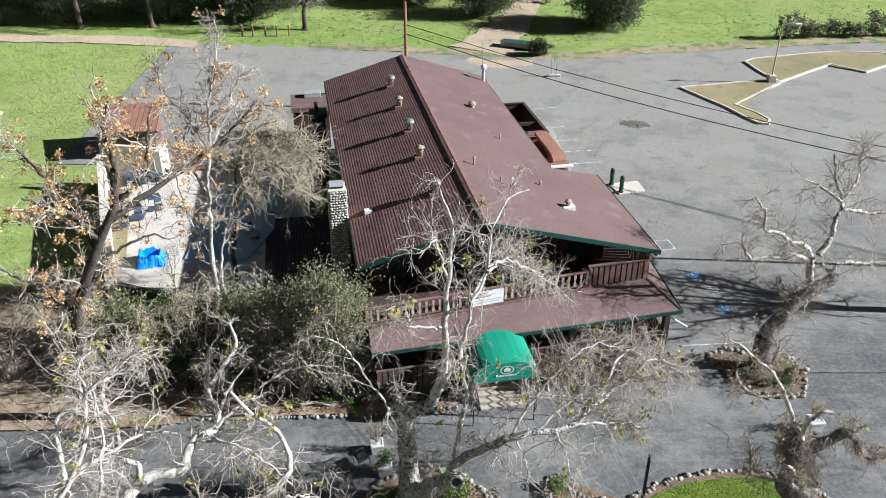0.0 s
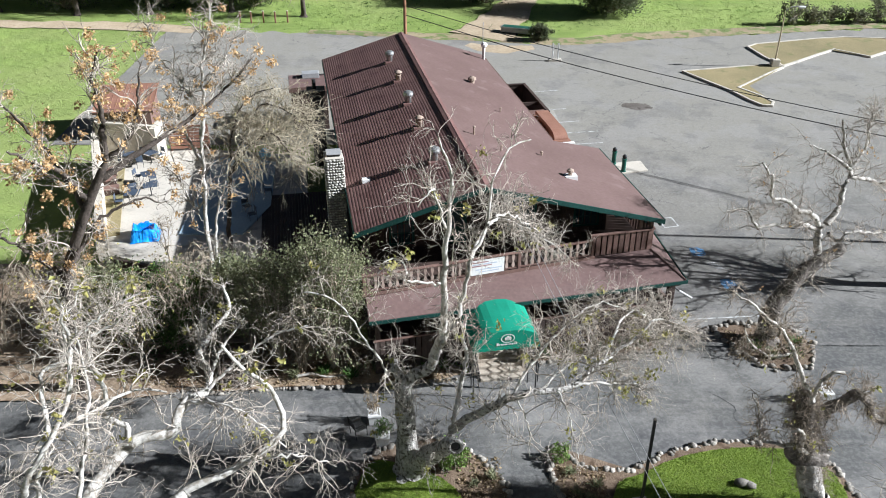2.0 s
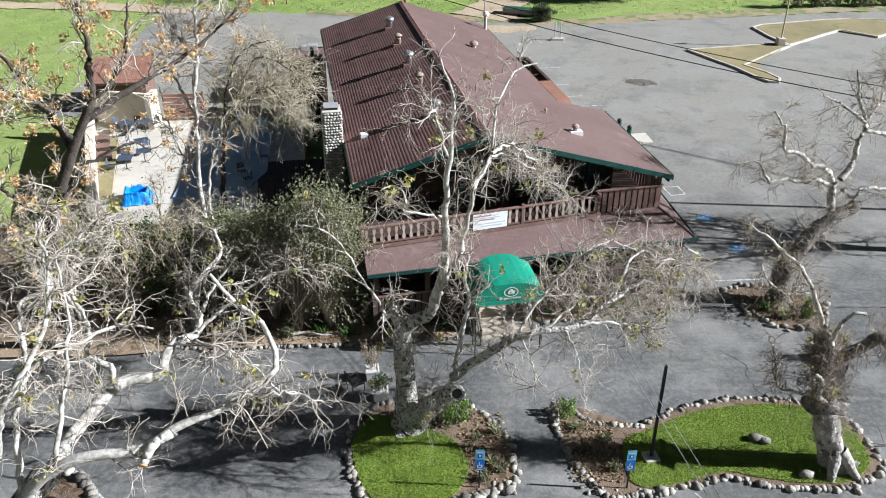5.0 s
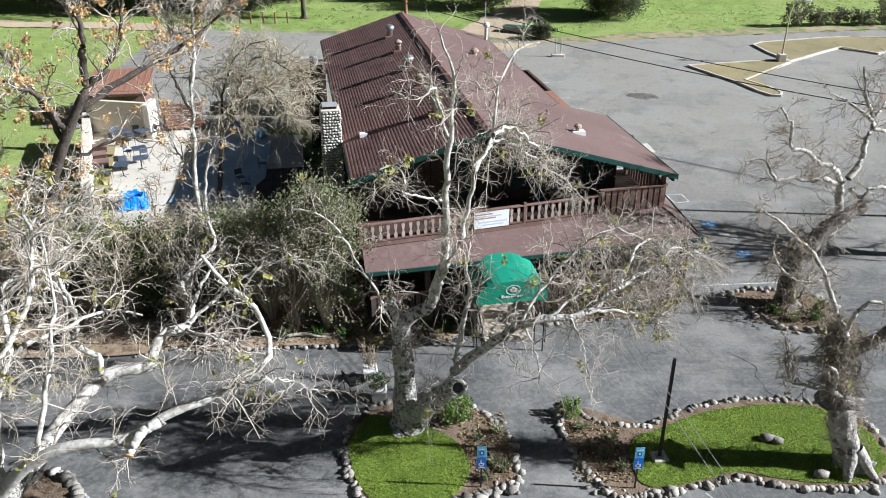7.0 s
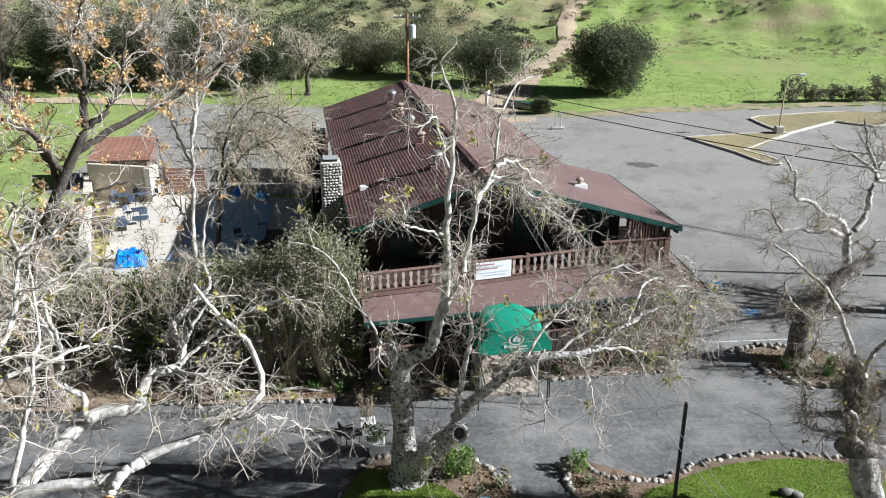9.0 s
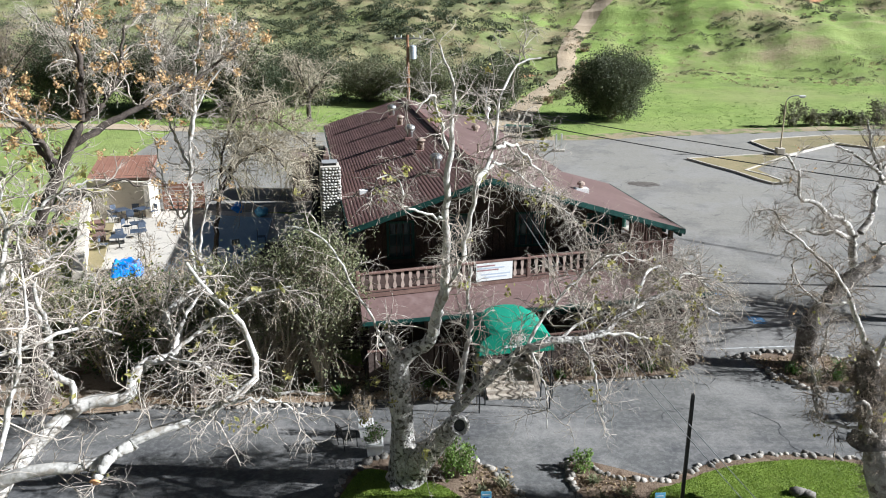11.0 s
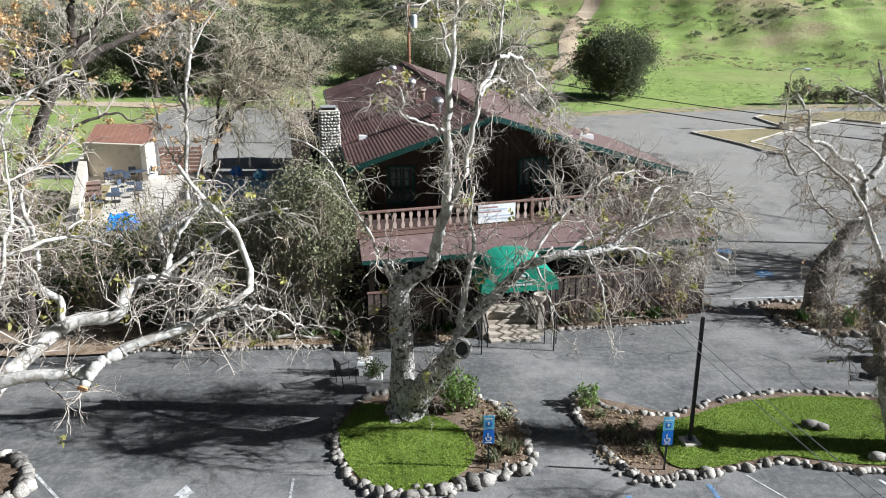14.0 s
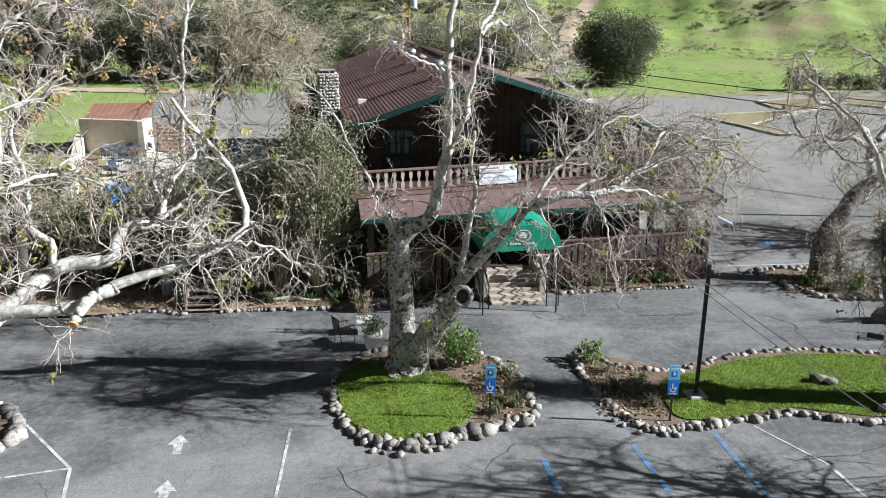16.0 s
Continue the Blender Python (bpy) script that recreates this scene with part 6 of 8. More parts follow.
for k in range(5):
    paint("painted_symbol", (14.75 + k * .09, 38.3 - k * .16), (15.25 + k * .09, 38.35 - k * .16), 0.09, PAINT_WHITE, "worn white painted bars", 0.015)
patch("oil_stain", [(14.6, 62.7), (15.8, 61.9), (17.2, 62.4), (16.6, 63.3), (15.2, 63.4)], 0.012, STAIN, "brown stain on the bleached asphalt", "stain", edge=0.12)


def kerb_island(outline, label):
    c = np.array(outline).mean(axis=0)
    t = thing("kerb_island", (c[0], c[1], zat(*c)), 0, label, "kerbed island", "kerbed islands", "structure")
    o = np.array(outline, float)
    m_ = len(o)
    pts = [(c[0], c[1], zat(*c) + 0.13)] + [(x, y, zat(x, y) + 0.12) for x, y in o]
    F = [(0, 1 + i, 1 + (i + 1) % m_) for i in range(m_)]
    ob = raw("turf", np.array(pts) - np.array([c[0], c[1], zat(*c)]), F, DRY, t)
    bm = bmesh.new(); bm.from_mesh(ob.data); bmesh.ops.recalc_face_normals(bm, faces=bm.faces)
    if sum(f.normal.z for f in bm.faces) < 0:
        bmesh.ops.reverse_faces(bm, faces=bm.faces)
    bm.to_mesh(ob.data); bm.free()
    for a, b in zip(o, np.roll(o, -1, axis=0)):
        d = b - a
        ln_ = np.linalg.norm(d)
        mm = Matrix.Translation((a[0] - c[0], a[1] - c[1], 0)) @ Matrix.Rotation(math.atan2(d[1], d[0]), 4, "Z")
        bm = bmesh.new()
        za, zb = zat(*a) - zat(*c), zat(*b) - zat(*c)
        vs = [bm.verts.new(mm @ Vector((x, y, (za if x < ln_ / 2 else zb) + z_))) for x in (-0.06, ln_ + 0.06) for y, z_ in ((-.11, -.1), (-.09, .17), (.09, .17), (.11, -.1))]
        for q in ((0, 1, 2, 3), (4, 7, 6, 5), (0, 4, 5, 1), (1, 5, 6, 2), (2, 6, 7, 3)):
            bm.faces.new([vs[i] for i in q])
        bmesh.ops.recalc_face_normals(bm, faces=bm.faces)
        part("kerb", bm, CONCRETE, t)


kerb_island([(21.9, 71.1), (23.3, 68.6), (24.7, 66.2), (25.6, 63.9), (26.3, 62.7), (27.0, 62.6), (27.4, 63.4), (26.9, 64.8), (25.6, 66.8), (29.9, 70.9), (31.5, 72.3), (30.2, 73.0)], "kerbed dry-turf island in the parking lot")
kerb_island([(31.6, 72.6), (33.5, 74.0), (36.0, 75.9), (38.4, 77.6), (40.9, 75.3), (43.7, 77.2), (47, 80), (45, 81.2), (41, 81.6), (38.0, 81.1), (34.0, 80.0), (31.3, 79.3), (30.2, 78.4), (30.7, 75.4)], "kerbed dry-turf island with a lamp post")
lamp = thing("street_lamp", (30.75, 72.6, zat(30.7, 72.6)), 0, "tall tan lamp post with curved arm on a concrete base", "street lamp")
part("footing", box(-0.35, 0.35, -0.35, 0.35, -0.1, 0.75, None, None, 0.03), CONCRETE, lamp)
part("mast", cyl(0.08, 0.05, 0.75, 5.0, 10), mat("tan_metal", (0.38, 0.31, 0.2), (0.48, 0.4, 0.28), rough=0.5), lamp)
S = smooth_line([(0, 0, 4.95), (0.2, 0, 5.3), (0.7, 0, 5.5), (1.2, 0, 5.48)], 10)
tubes("arm", S[None], np.full((1, 10), 0.045), 8, GREYMETAL, lamp)
part("lamp_head", box(1.1, 1.7, -0.14, 0.14, 5.36, 5.54, None, None, 0.05), WHITE, lamp)
part("lens", box(1.2, 1.6, -0.1, 0.1, 5.31, 5.359, None, None, 0.02), GREYMETAL, lamp)

# ---- utility pole and cables ----
up = thing("utility_pole", (-3.1, 66.0, zat(-3.1, 66)), 0, "brown wooden utility pole with transformer and crossarm", "utility pole")
zt = 12.2 - zat(-3.1, 66)
part("mast", cyl(0.17, 0.11, -0.1, zt, 10), POLEWOOD, up)
part("crossarm", box(-1.1, 1.1, -0.06, 0.06, zt - 0.35, zt - 0.22), GREYMETAL, up)
part("transformer", lathe([(0.24, zt - 1.9), (0.27, zt - 1.85), (0.27, zt - 0.95), (0.2, zt - 0.85)], 14), mat("transformer_grey", (0.5, 0.55, 0.6), (0.6, 0.65, 0.7), rough=0.5), up).location = (0.42, 0, 0)
for x in (-1.0, -0.5, 0.5, 1.0):
    part("insulator", cyl(0.05, 0.03, zt - 0.22, zt - 0.02, 8, None, Matrix.Translation((x, 0, 0))), WHITE, up)
ox, oy, oz = -3.1, 66.0, zat(-3.1, 66)
for dz, dy, r in ((0.0, 0.0, 0.03), (-0.75, -0.5, 0.035)):
    S = smooth_line([(-3.0 - ox, 65.9 - oy, 8.1 + dz - oz), (10 - ox, 57.7 + dy - oy, 6.4 + dz - oz), (27 - ox, 47.1 + dy - oy, 5.2 + dz - oz), (45 - ox, 36 + dy - oy, 5.4 + dz - oz), (62 - ox, 25.4 + dy - oy, 6.6 + dz - oz)], 40)
    tubes("cable", S[None], np.full((1, 40), r), 5, WIRE, up)
# unseen pole, added only to cast a straight shadow across the lot
shadow_pole = thing("utility_pole", (34.5, 40.2, 0), 0, "unseen wooden pole added to cast a shadow line on the lot", "utility pole")
part("mast", cyl(0.15, 0.10, -0.1, 12.3, 10), POLEWOOD, shadow_pole)
part("crossarm", box(-0.06, 0.06, -0.9, 0.9, 11.6, 11.75), GREYMETAL, shadow_pole)
drop = thing("service_cable", W(8.6, 32.4, 0), 0, "pair of pale service cables from the gable", "cable")
wx, wy, _ = W(8.6, 32.4, 0)
for dx in (0.0, 0.32):
    S = smooth_line([(wx + dx - wx, 0, 7.2), (4.6 + dx - wx, 26.5 - wy, 5.0), (6.0 + dx - wx, 20 - wy, 4.3), (7.8 + dx - wx, 10 - wy, 4.4), (9.6 + dx - wx, 0 - wy, 5.6)], 40)
    tubes("wire", S[None], np.full((1, 40), 0.012), 4, GREYMETAL, drop)

# the great sycamore in the planted island
tree("sycamore_tree", "bare white-barked sycamore with forked burled trunk in the lawn island", (-1.25, 22.5), [
    ([(-1.38, 22.3, -0.1), (-1.32, 22.32, 1.0), (-1.3, 22.35, 2.4), (-1.36, 22.45, 3.6), (-1.42, 22.5, 4.5)], 0.47, 0.28, 0.8),
    ([(-1.1, 22.25, 0.15), (-0.72, 21.9, 1.15), (-0.15, 21.2, 2.2), (0.42, 20.5, 3.35)], 0.42, 0.27, 0.8),
    ([(-1.42, 22.5, 4.25), (-1.62, 22.6, 4.7), (-1.72, 22.65, 5.15)], 0.21, 0.13, 0.2, BARK_OLD),
    ([(-1.35, 22.5, 4.2), (-0.95, 22.45, 4.68), (-0.5, 22.4, 4.95), (-0.3, 22.35, 5.4), (-0.22, 22.15, 5.95)], 0.25, 0.165, 0.5, BARK_OLD),
    ([(-1.7, 22.6, 4.9), (-1.9, 21.7, 5.2), (-1.9, 21.15, 5.9), (-2.3, 21.0, 6.8), (-3.07, 20.95, 8.4), (-3.5, 20.9, 8.9), (-4.3, 20.9, 9.1)], 0.05, 0.02, 0.5),
    ([(-0.3, 22.35, 5.3), (-0.2, 22.1, 6.0), (0.0, 21.5, 7.0), (0.1, 21.2, 8.3), (0.1, 21.2, 9.5), (0.2, 21.4, 11.1), (0.3, 21.5, 12.4), (0.1, 21.7, 13.3), (-0.1, 21.8, 13.9)], 0.17, 0.028, 0.6),
    ([(-0.2, 21.8, 5.9), (0.1, 21.3, 7.1), (0.5, 21.0, 8.1), (0.8, 20.9, 9.6), (0.9, 21.0, 10.3), (1.4, 21.4, 11.2), (1.5, 21.8, 12.5), (2.0, 22.2, 13.3), (2.7, 22.6, 13.5)], 0.095, 0.022, 0.9),
    ([(0.9, 21.1, 10.2), (1.4, 22.6, 10.5), (2.1, 24.2, 10.0), (3.2, 25.1, 9.0), (4.2, 25.5, 8.2), (4.8, 25.6, 7.5)], 0.06, 0.015, 1.8),
    ([(1.4, 21.4, 11.2), (2.0, 22.4, 11.1), (2.8, 23.4, 10.2), (3.6, 24.4, 9.2)], 0.05, 0.015, 1.6),
    ([(0.1, 21.2, 9.3), (-0.3, 20.9, 9.4), (-0.8, 20.6, 9.7), (-1.1, 20.4, 9.8), (-1.1, 20.3, 10.2), (-1.2, 20.3, 10.6), (-1.6, 20.2, 10.7), (-1.9, 20.0, 10.3)], 0.042, 0.015, 1.0),
    ([(0.1, 21.2, 11.2), (-0.2, 21.0, 12.4), (-0.3, 20.7, 12.7), (-0.7, 20.4, 12.3)], 0.05, 0.02, 1.5),
    ([(0.3, 20.9, 3.3), (0.45, 21.1, 4.0), (0.65, 21.6, 4.9), (0.84, 22.0, 5.7), (0.7, 21.9, 6.8), (0.8, 21.9, 7.6)], 0.11, 0.04, 1.0),
    ([(0.35, 20.95, 3.45), (0.9, 20.6, 4.25), (1.5, 20.0, 5.2), (2.1, 19.5, 6.0), (3.0, 19.4, 6.4), (4.1, 19.6, 6.45), (5.2, 20.4, 6.9), (6.4, 21.4, 7.0), (7.4, 22.6, 6.2)], 0.17, 0.03, 1.1, BARK_OLD),
    ([(2.1, 19.4, 6.05), (3.0, 20.3, 7.0), (4.2, 21.2, 7.8), (5.3, 22.0, 8.0), (6.6, 22.6, 7.2)], 0.05, 0.012, 2.0),
    ([(4.1, 19.6, 6.45), (5.2, 19.9, 6.3), (6.2, 20.5, 5.8), (7.0, 21.4, 4.8)], 0.05, 0.012, 2.0),
    ([(5.2, 20.4, 6.9), (6.0, 21.8, 7.6), (7.0, 22.8, 7.0), (7.7, 23.6, 5.6), (8.0, 23.9, 4.2)], 0.05, 0.012, 2.2),
    ([(6.4, 21.4, 7.0), (7.2, 21.9, 7.4), (8.0, 22.6, 6.6), (8.4, 23.4, 5.0)], 0.04, 0.012, 2.2),
    ([(3.0, 19.4, 6.4), (4.2, 20.6, 6.6), (5.4, 21.8, 6.2), (6.4, 22.8, 5.2)], 0.045, 0.012, 2.0),
    ([(2.3, 19.4, 6.15), (2.6, 19.3, 5.6), (2.8, 19.3, 4.8), (2.86, 19.3, 3.8)], 0.035, 0.012, 0.8),
    ([(3.6, 19.4, 6.4), (3.9, 19.0, 6.0), (4.05, 18.8, 5.4), (4.3, 18.6, 4.4)], 0.03, 0.012, 0.9),
], BARK_WHITE, TWIG, seed=3, per_m=3.3, l1=(0.7, 2.1), n2=7, n3=4, rad=(0.020, 0.012, 0.0085), trunk_bark=BARK_OLD, n_trunk=2, leaf=LEAF_YELLOW, nleaf=1000, lsize=0.10, clump=14, fall=-0.10, knots=1)
# open hollow on the burl
hollow = thing("tree_hollow", (0.47, 20.22, 3.36), 0, "dark round hollow ringed by pale bark on a trunk", "hollow")
bm = bmesh.new()
for i in range(20):
    for j in range(6):
        a, b = 2 * math.pi * i / 20, 2 * math.pi * j / 6
        bm.verts.new(((0.23 + 0.07 * math.cos(b)) * math.cos(a), 0.07 * math.sin(b), (0.27 + 0.07 * math.cos(b)) * math.sin(a)))
bm.verts.ensure_lookup_table()
for i in range(20):
    for j in range(6):
        bm.faces.new([bm.verts[k] for k in (i * 6 + j, ((i + 1) % 20) * 6 + j, ((i + 1) % 20) * 6 + (j + 1) % 6, i * 6 + (j + 1) % 6)])
bmesh.ops.recalc_face_normals(bm, faces=bm.faces)
part("bark_ring", bm, BARK_OLD, hollow, "", True)
# black plug that stands for the shade inside the hollow
bm = bmesh.new(); bmesh.ops.create_icosphere(bm, subdivisions=2, radius=0.24)
bmesh.ops.scale(bm, vec=(1, 0.5, 1.15), verts=bm.verts)
bmesh.ops.translate(bm, vec=(0, 0.09, 0), verts=bm.verts)
part("dark_wood", bm, BLACK, hollow, "", True)

# gnarled sycamore in the long island
tree("sycamore_tree", "gnarled sycamore with matted shoots and pale flaring trunk", (13.5, 20.5), [
    ([(13.55, 20.5, -0.1), (13.3, 20.5, 0.8), (12.9, 20.55, 2.0), (12.65, 20.6, 2.9)], 0.47, 0.36, 3.5, BARK_BASE),
    ([(12.7, 20.6, 2.7), (12.45, 20.6, 3.6), (12.2, 20.6, 4.6), (12.05, 20.65, 5.4)], 0.40, 0.30, 12.0, BARK_MID),
    ([(12.3, 20.65, 4.2), (12.8, 20.6, 4.6), (13.3, 20.6, 4.9), (13.82, 20.6, 5.3), (14.3, 20.6, 4.9), (14.45, 20.6, 4.5), (14.95, 20.6, 4.15), (15.6, 20.6, 4.3)], 0.24, 0.09, 3.0, BARK_MID),
    ([(12.2, 20.3, 5.2), (11.95, 20.45, 5.7), (11.4, 20.5, 6.8), (11.2, 20.5, 7.25), (10.6, 20.5, 8.0), (9.8, 20.6, 8.7), (9.0, 20.6, 9.3)], 0.095, 0.022, 0.9),
    ([(11.3, 20.5, 7.1), (10.4, 20.3, 7.1), (9.7, 20.2, 7.6), (9.3, 20.1, 8.3)], 0.05, 0.018, 1.2),
    ([(12.2, 20.4, 5.4), (12.35, 20.4, 6.0), (12.66, 20.4, 6.35), (13.0, 20.4, 6.35)], 0.075, 0.05, 0.5),
    ([(12.55, 20.3, 3.0), (12.15, 20.15, 3.3), (12.1, 20.1, 3.9), (11.85, 20.05, 4.25), (11.6, 20.05, 4.15)], 0.10, 0.05, 1.2),
    ([(12.4, 20.4, 3.1), (11.5, 20.4, 3.3), (10.95, 20.4, 3.45), (10.7, 20.4, 3.9), (10.55, 20.4, 4.7), (10.2, 20.4, 5.5)], 0.055, 0.018, 1.8),
    ([(13.5, 20.3, 0.9), (13.85, 20.0, 0.4), (14.15, 19.75, -0.05)], 0.24, 0.10, 0, BARK_BASE),
    ([(13.3, 20.3, 0.9), (13.2, 19.9, 0.4), (13.1, 19.65, -0.05)], 0.24, 0.10, 0, BARK_BASE),
], BARK_PALE, TWIG_DARK, seed=5, per_m=3.4, l1=(0.4, 1.2), l2=(0.3, 0.9), n2=7, n3=4, rad=(0.018, 0.010, 0.0065), trunk_bark=BARK_MID, n_trunk=2, leaf=LEAF_YELLOW, nleaf=160, lsize=0.10, clump=3, fall=-0.12, wig=0.45, knots=3)
# leaning sycamore in the stony island
tree("sycamore_tree", "leaning bare sycamore with white crooked limbs over the parking lot", (15.35, 31.0), [
    ([(15.4, 30.9, -0.1), (15.3, 31.0, 1.1), (15.5, 31.1, 1.9), (16.3, 31.4, 3.0), (17.2, 31.7, 3.8), (18.7, 32.1, 4.6)], 0.44, 0.27, 1.2),
    ([(16.9, 31.7, 3.1), (17.35, 31.9, 3.9), (17.3, 32.2, 5.2), (17.5, 32.3, 5.6)], 0.19, 0.16, 0.8),
    ([(17.4, 32.3, 5.4), (16.8, 32.2, 6.1), (16.0, 32.0, 6.4), (15.3, 31.8, 7.0), (14.5, 31.6, 7.3), (14.3, 31.4, 8.2), (13.6, 31.2, 9.1)], 0.14, 0.04, 1.0),
    ([(17.3, 32.3, 5.3), (16.4, 32.0, 5.7), (15.7, 31.8, 5.7), (14.7, 31.5, 6.0), (14.0, 31.3, 5.9), (13.4, 31.2, 6.8), (12.4, 31.0, 6.9)], 0.12, 0.03, 1.2),
    ([(17.6, 32.3, 5.6), (18.1, 32.6, 6.3), (18.2, 32.8, 7.3), (18.5, 33.0, 7.9), (18.0, 33.2, 9.0), (17.7, 33.4, 10.2)], 0.16, 0.04, 1.0),
    ([(18.4, 33.0, 8.0), (17.4, 33.0, 8.7), (16.3, 33.0, 9.2)], 0.08, 0.03, 0.6),
    ([(18.5, 33.0, 7.7), (20.0, 33.4, 7.2), (21.6, 34.0, 7.1)], 0.10, 0.05, 0.8),
    ([(17.8, 32.3, 5.1), (18.3, 32.2, 4.7), (18.7, 32.2, 5.2), (20.1, 32.4, 5.1), (22.0, 33.0, 4.9)], 0.10, 0.04, 0.8),
    ([(18.5, 33.0, 8.2), (19.1, 33.4, 9.2), (19.0, 33.6, 10.2), (19.8, 33.8, 11)], 0.07, 0.02, 1.4),
    ([(15.4, 30.75, 0.2), (15.8, 30.4, 1.0), (15.75, 30.2, 2.2)], 0.08, 0.04, 2.0),
], BARK_PALE, TWIG, seed=8, per_m=4.4, l1=(0.6, 2.0), n2=8, n3=5, rad=(0.018, 0.010, 0.0075), trunk_bark=BARK_MID, n_trunk=1, leaf=LEAF_ORANGE, nleaf=60, lsize=0.1, clump=3, fall=-0.03)
# spreading sycamore at the forecourt's edge
tree("sycamore_tree", "wide-spreading white sycamore with lopped limb over the forecourt", (-12.6, 15.4), [
    ([(-12.6, 15.4, -0.1), (-12.4, 15.6, 1.6), (-11.8, 16.2, 2.7), (-11.2, 17.0, 3.2)], 0.6, 0.30, 0.2),
    ([(-11.3, 16.9, 3.1), (-10.9, 18.0, 3.7), (-9.9, 19.2, 4.5), (-8.7, 19.5, 4.6), (-8.6, 19.8, 5.0), (-8.34, 20.3, 5.3), (-7.83, 20.9, 5.22), (-7.85, 21.3, 5.7), (-8.2, 21.75, 6.1), (-7.95, 22.9, 6.3), (-7.7, 24.0, 6.45), (-8.1, 24.8, 6.9)], 0.25, 0.05, 0.8),
    ([(-12.0, 16.0, 2.6), (-10.6, 16.0, 4.1), (-8.9, 16.2, 4.6), (-8.1, 16.4, 4.6), (-7.4, 16.7, 4.9), (-5.9, 17.4, 5.3), (-4.8, 18.2, 5.8), (-4.95, 18.6, 6.6), (-5.2, 18.5, 7.4), (-5.77, 18.3, 8.2), (-6.3, 18.4, 8.9)], 0.19, 0.045, 0.7),
    ([(-7.4, 16.7, 4.9), (-7.9, 16.3, 4.7), (-8.1, 16.05, 4.35)], 0.15, 0.119, 0),
    ([(-10.0, 19.2, 4.5), (-10.0, 19.2, 5.2), (-10.5, 19.1, 5.6), (-10.4, 19.2, 6.6), (-10.6, 19.3, 8.3), (-10.0, 19.4, 8.7), (-9.2, 19.6, 9.3)], 0.10, 0.025, 1.0),
    ([(-11.8, 16.2, 3.0), (-11.6, 16.6, 5.4), (-11.1, 17.0, 6.7), (-10.5, 17.5, 6.9), (-10.0, 18.0, 6.9), (-9.3, 18.6, 7.1), (-8.4, 19.0, 6.7)], 0.11, 0.03, 1.0),
    ([(-11.1, 17.0, 6.7), (-11.4, 18.0, 8.2), (-10.7, 18.5, 8.4), (-10.9, 18.8, 9.1), (-10.3, 19.4, 10.4)], 0.085, 0.02, 1.1),
    ([(-12.0, 16.0, 4.6), (-11.0, 15.2, 6.6), (-10.1, 15.6, 8.1), (-9.7, 16.2, 9.0), (-9.7, 16.8, 10.1), (-9.8, 17.0, 11.4)], 0.12, 0.03, 1.0),
    ([(-10.6, 16.0, 4.2), (-10.0, 17.0, 7.0), (-9.9, 17.5, 8.1), (-10.1, 18.0, 10.1)], 0.085, 0.02, 1.1),
    ([(-7.85, 21.0, 5.4), (-7.4, 21.4, 6.4), (-6.6, 22.0, 7.4)], 0.07, 0.02, 1.0),
    ([(-7.83, 20.9, 5.3), (-6.8, 21.6, 6.0), (-5.6, 22.2, 6.6), (-4.6, 22.4, 6.8)], 0.06, 0.03, 1.2),
    ([(-8.4, 20.2, 5.3), (-7.2, 19.8, 5.6), (-5.8, 19.3, 5.2), (-5.0, 19.2, 4.2)], 0.06, 0.02, 1.4),
    ([(-5.9, 17.4, 5.3), (-5.0, 17.2, 5.8), (-4.0, 17.4, 5.6), (-3.2, 17.8, 4.8)], 0.05, 0.015, 1.3),
    ([(-9.7, 16.8, 10.1), (-8.8, 17.2, 10.8), (-7.9, 17.6, 11.2)], 0.05, 0.02, 1.4),
    ([(-10.4, 19.2, 6.6), (-11.4, 20.2, 7.2), (-12.4, 21.2, 7.4)], 0.07, 0.02, 1.4),
], BARK_WHITE, TWIG, seed=11, per_m=2.7, l1=(0.8, 2.4), l2=(0.4, 1.3), n2=7, n3=5, rad=(0.024, 0.0135, 0.009), trunk_bark=BARK_OLD, leaf=LEAF_YELLOW, nleaf=650, lsize=0.11, clump=9, fall=-0.09)
cut = thing("limb_cut", (-8.13, 15.99, 4.29), 0, "fresh orange saw cut on a lopped sycamore limb", "cut")
bm = cyl(0.125, 0.12, -0.02, 0.02, 14, None, Matrix.Rotation(radians(125), 4, "X"))
part("cut_face", bm, mat("cut_wood", (0.45, 0.22, 0.09), (0.58, 0.34, 0.17), big=3, fine=20), cut)

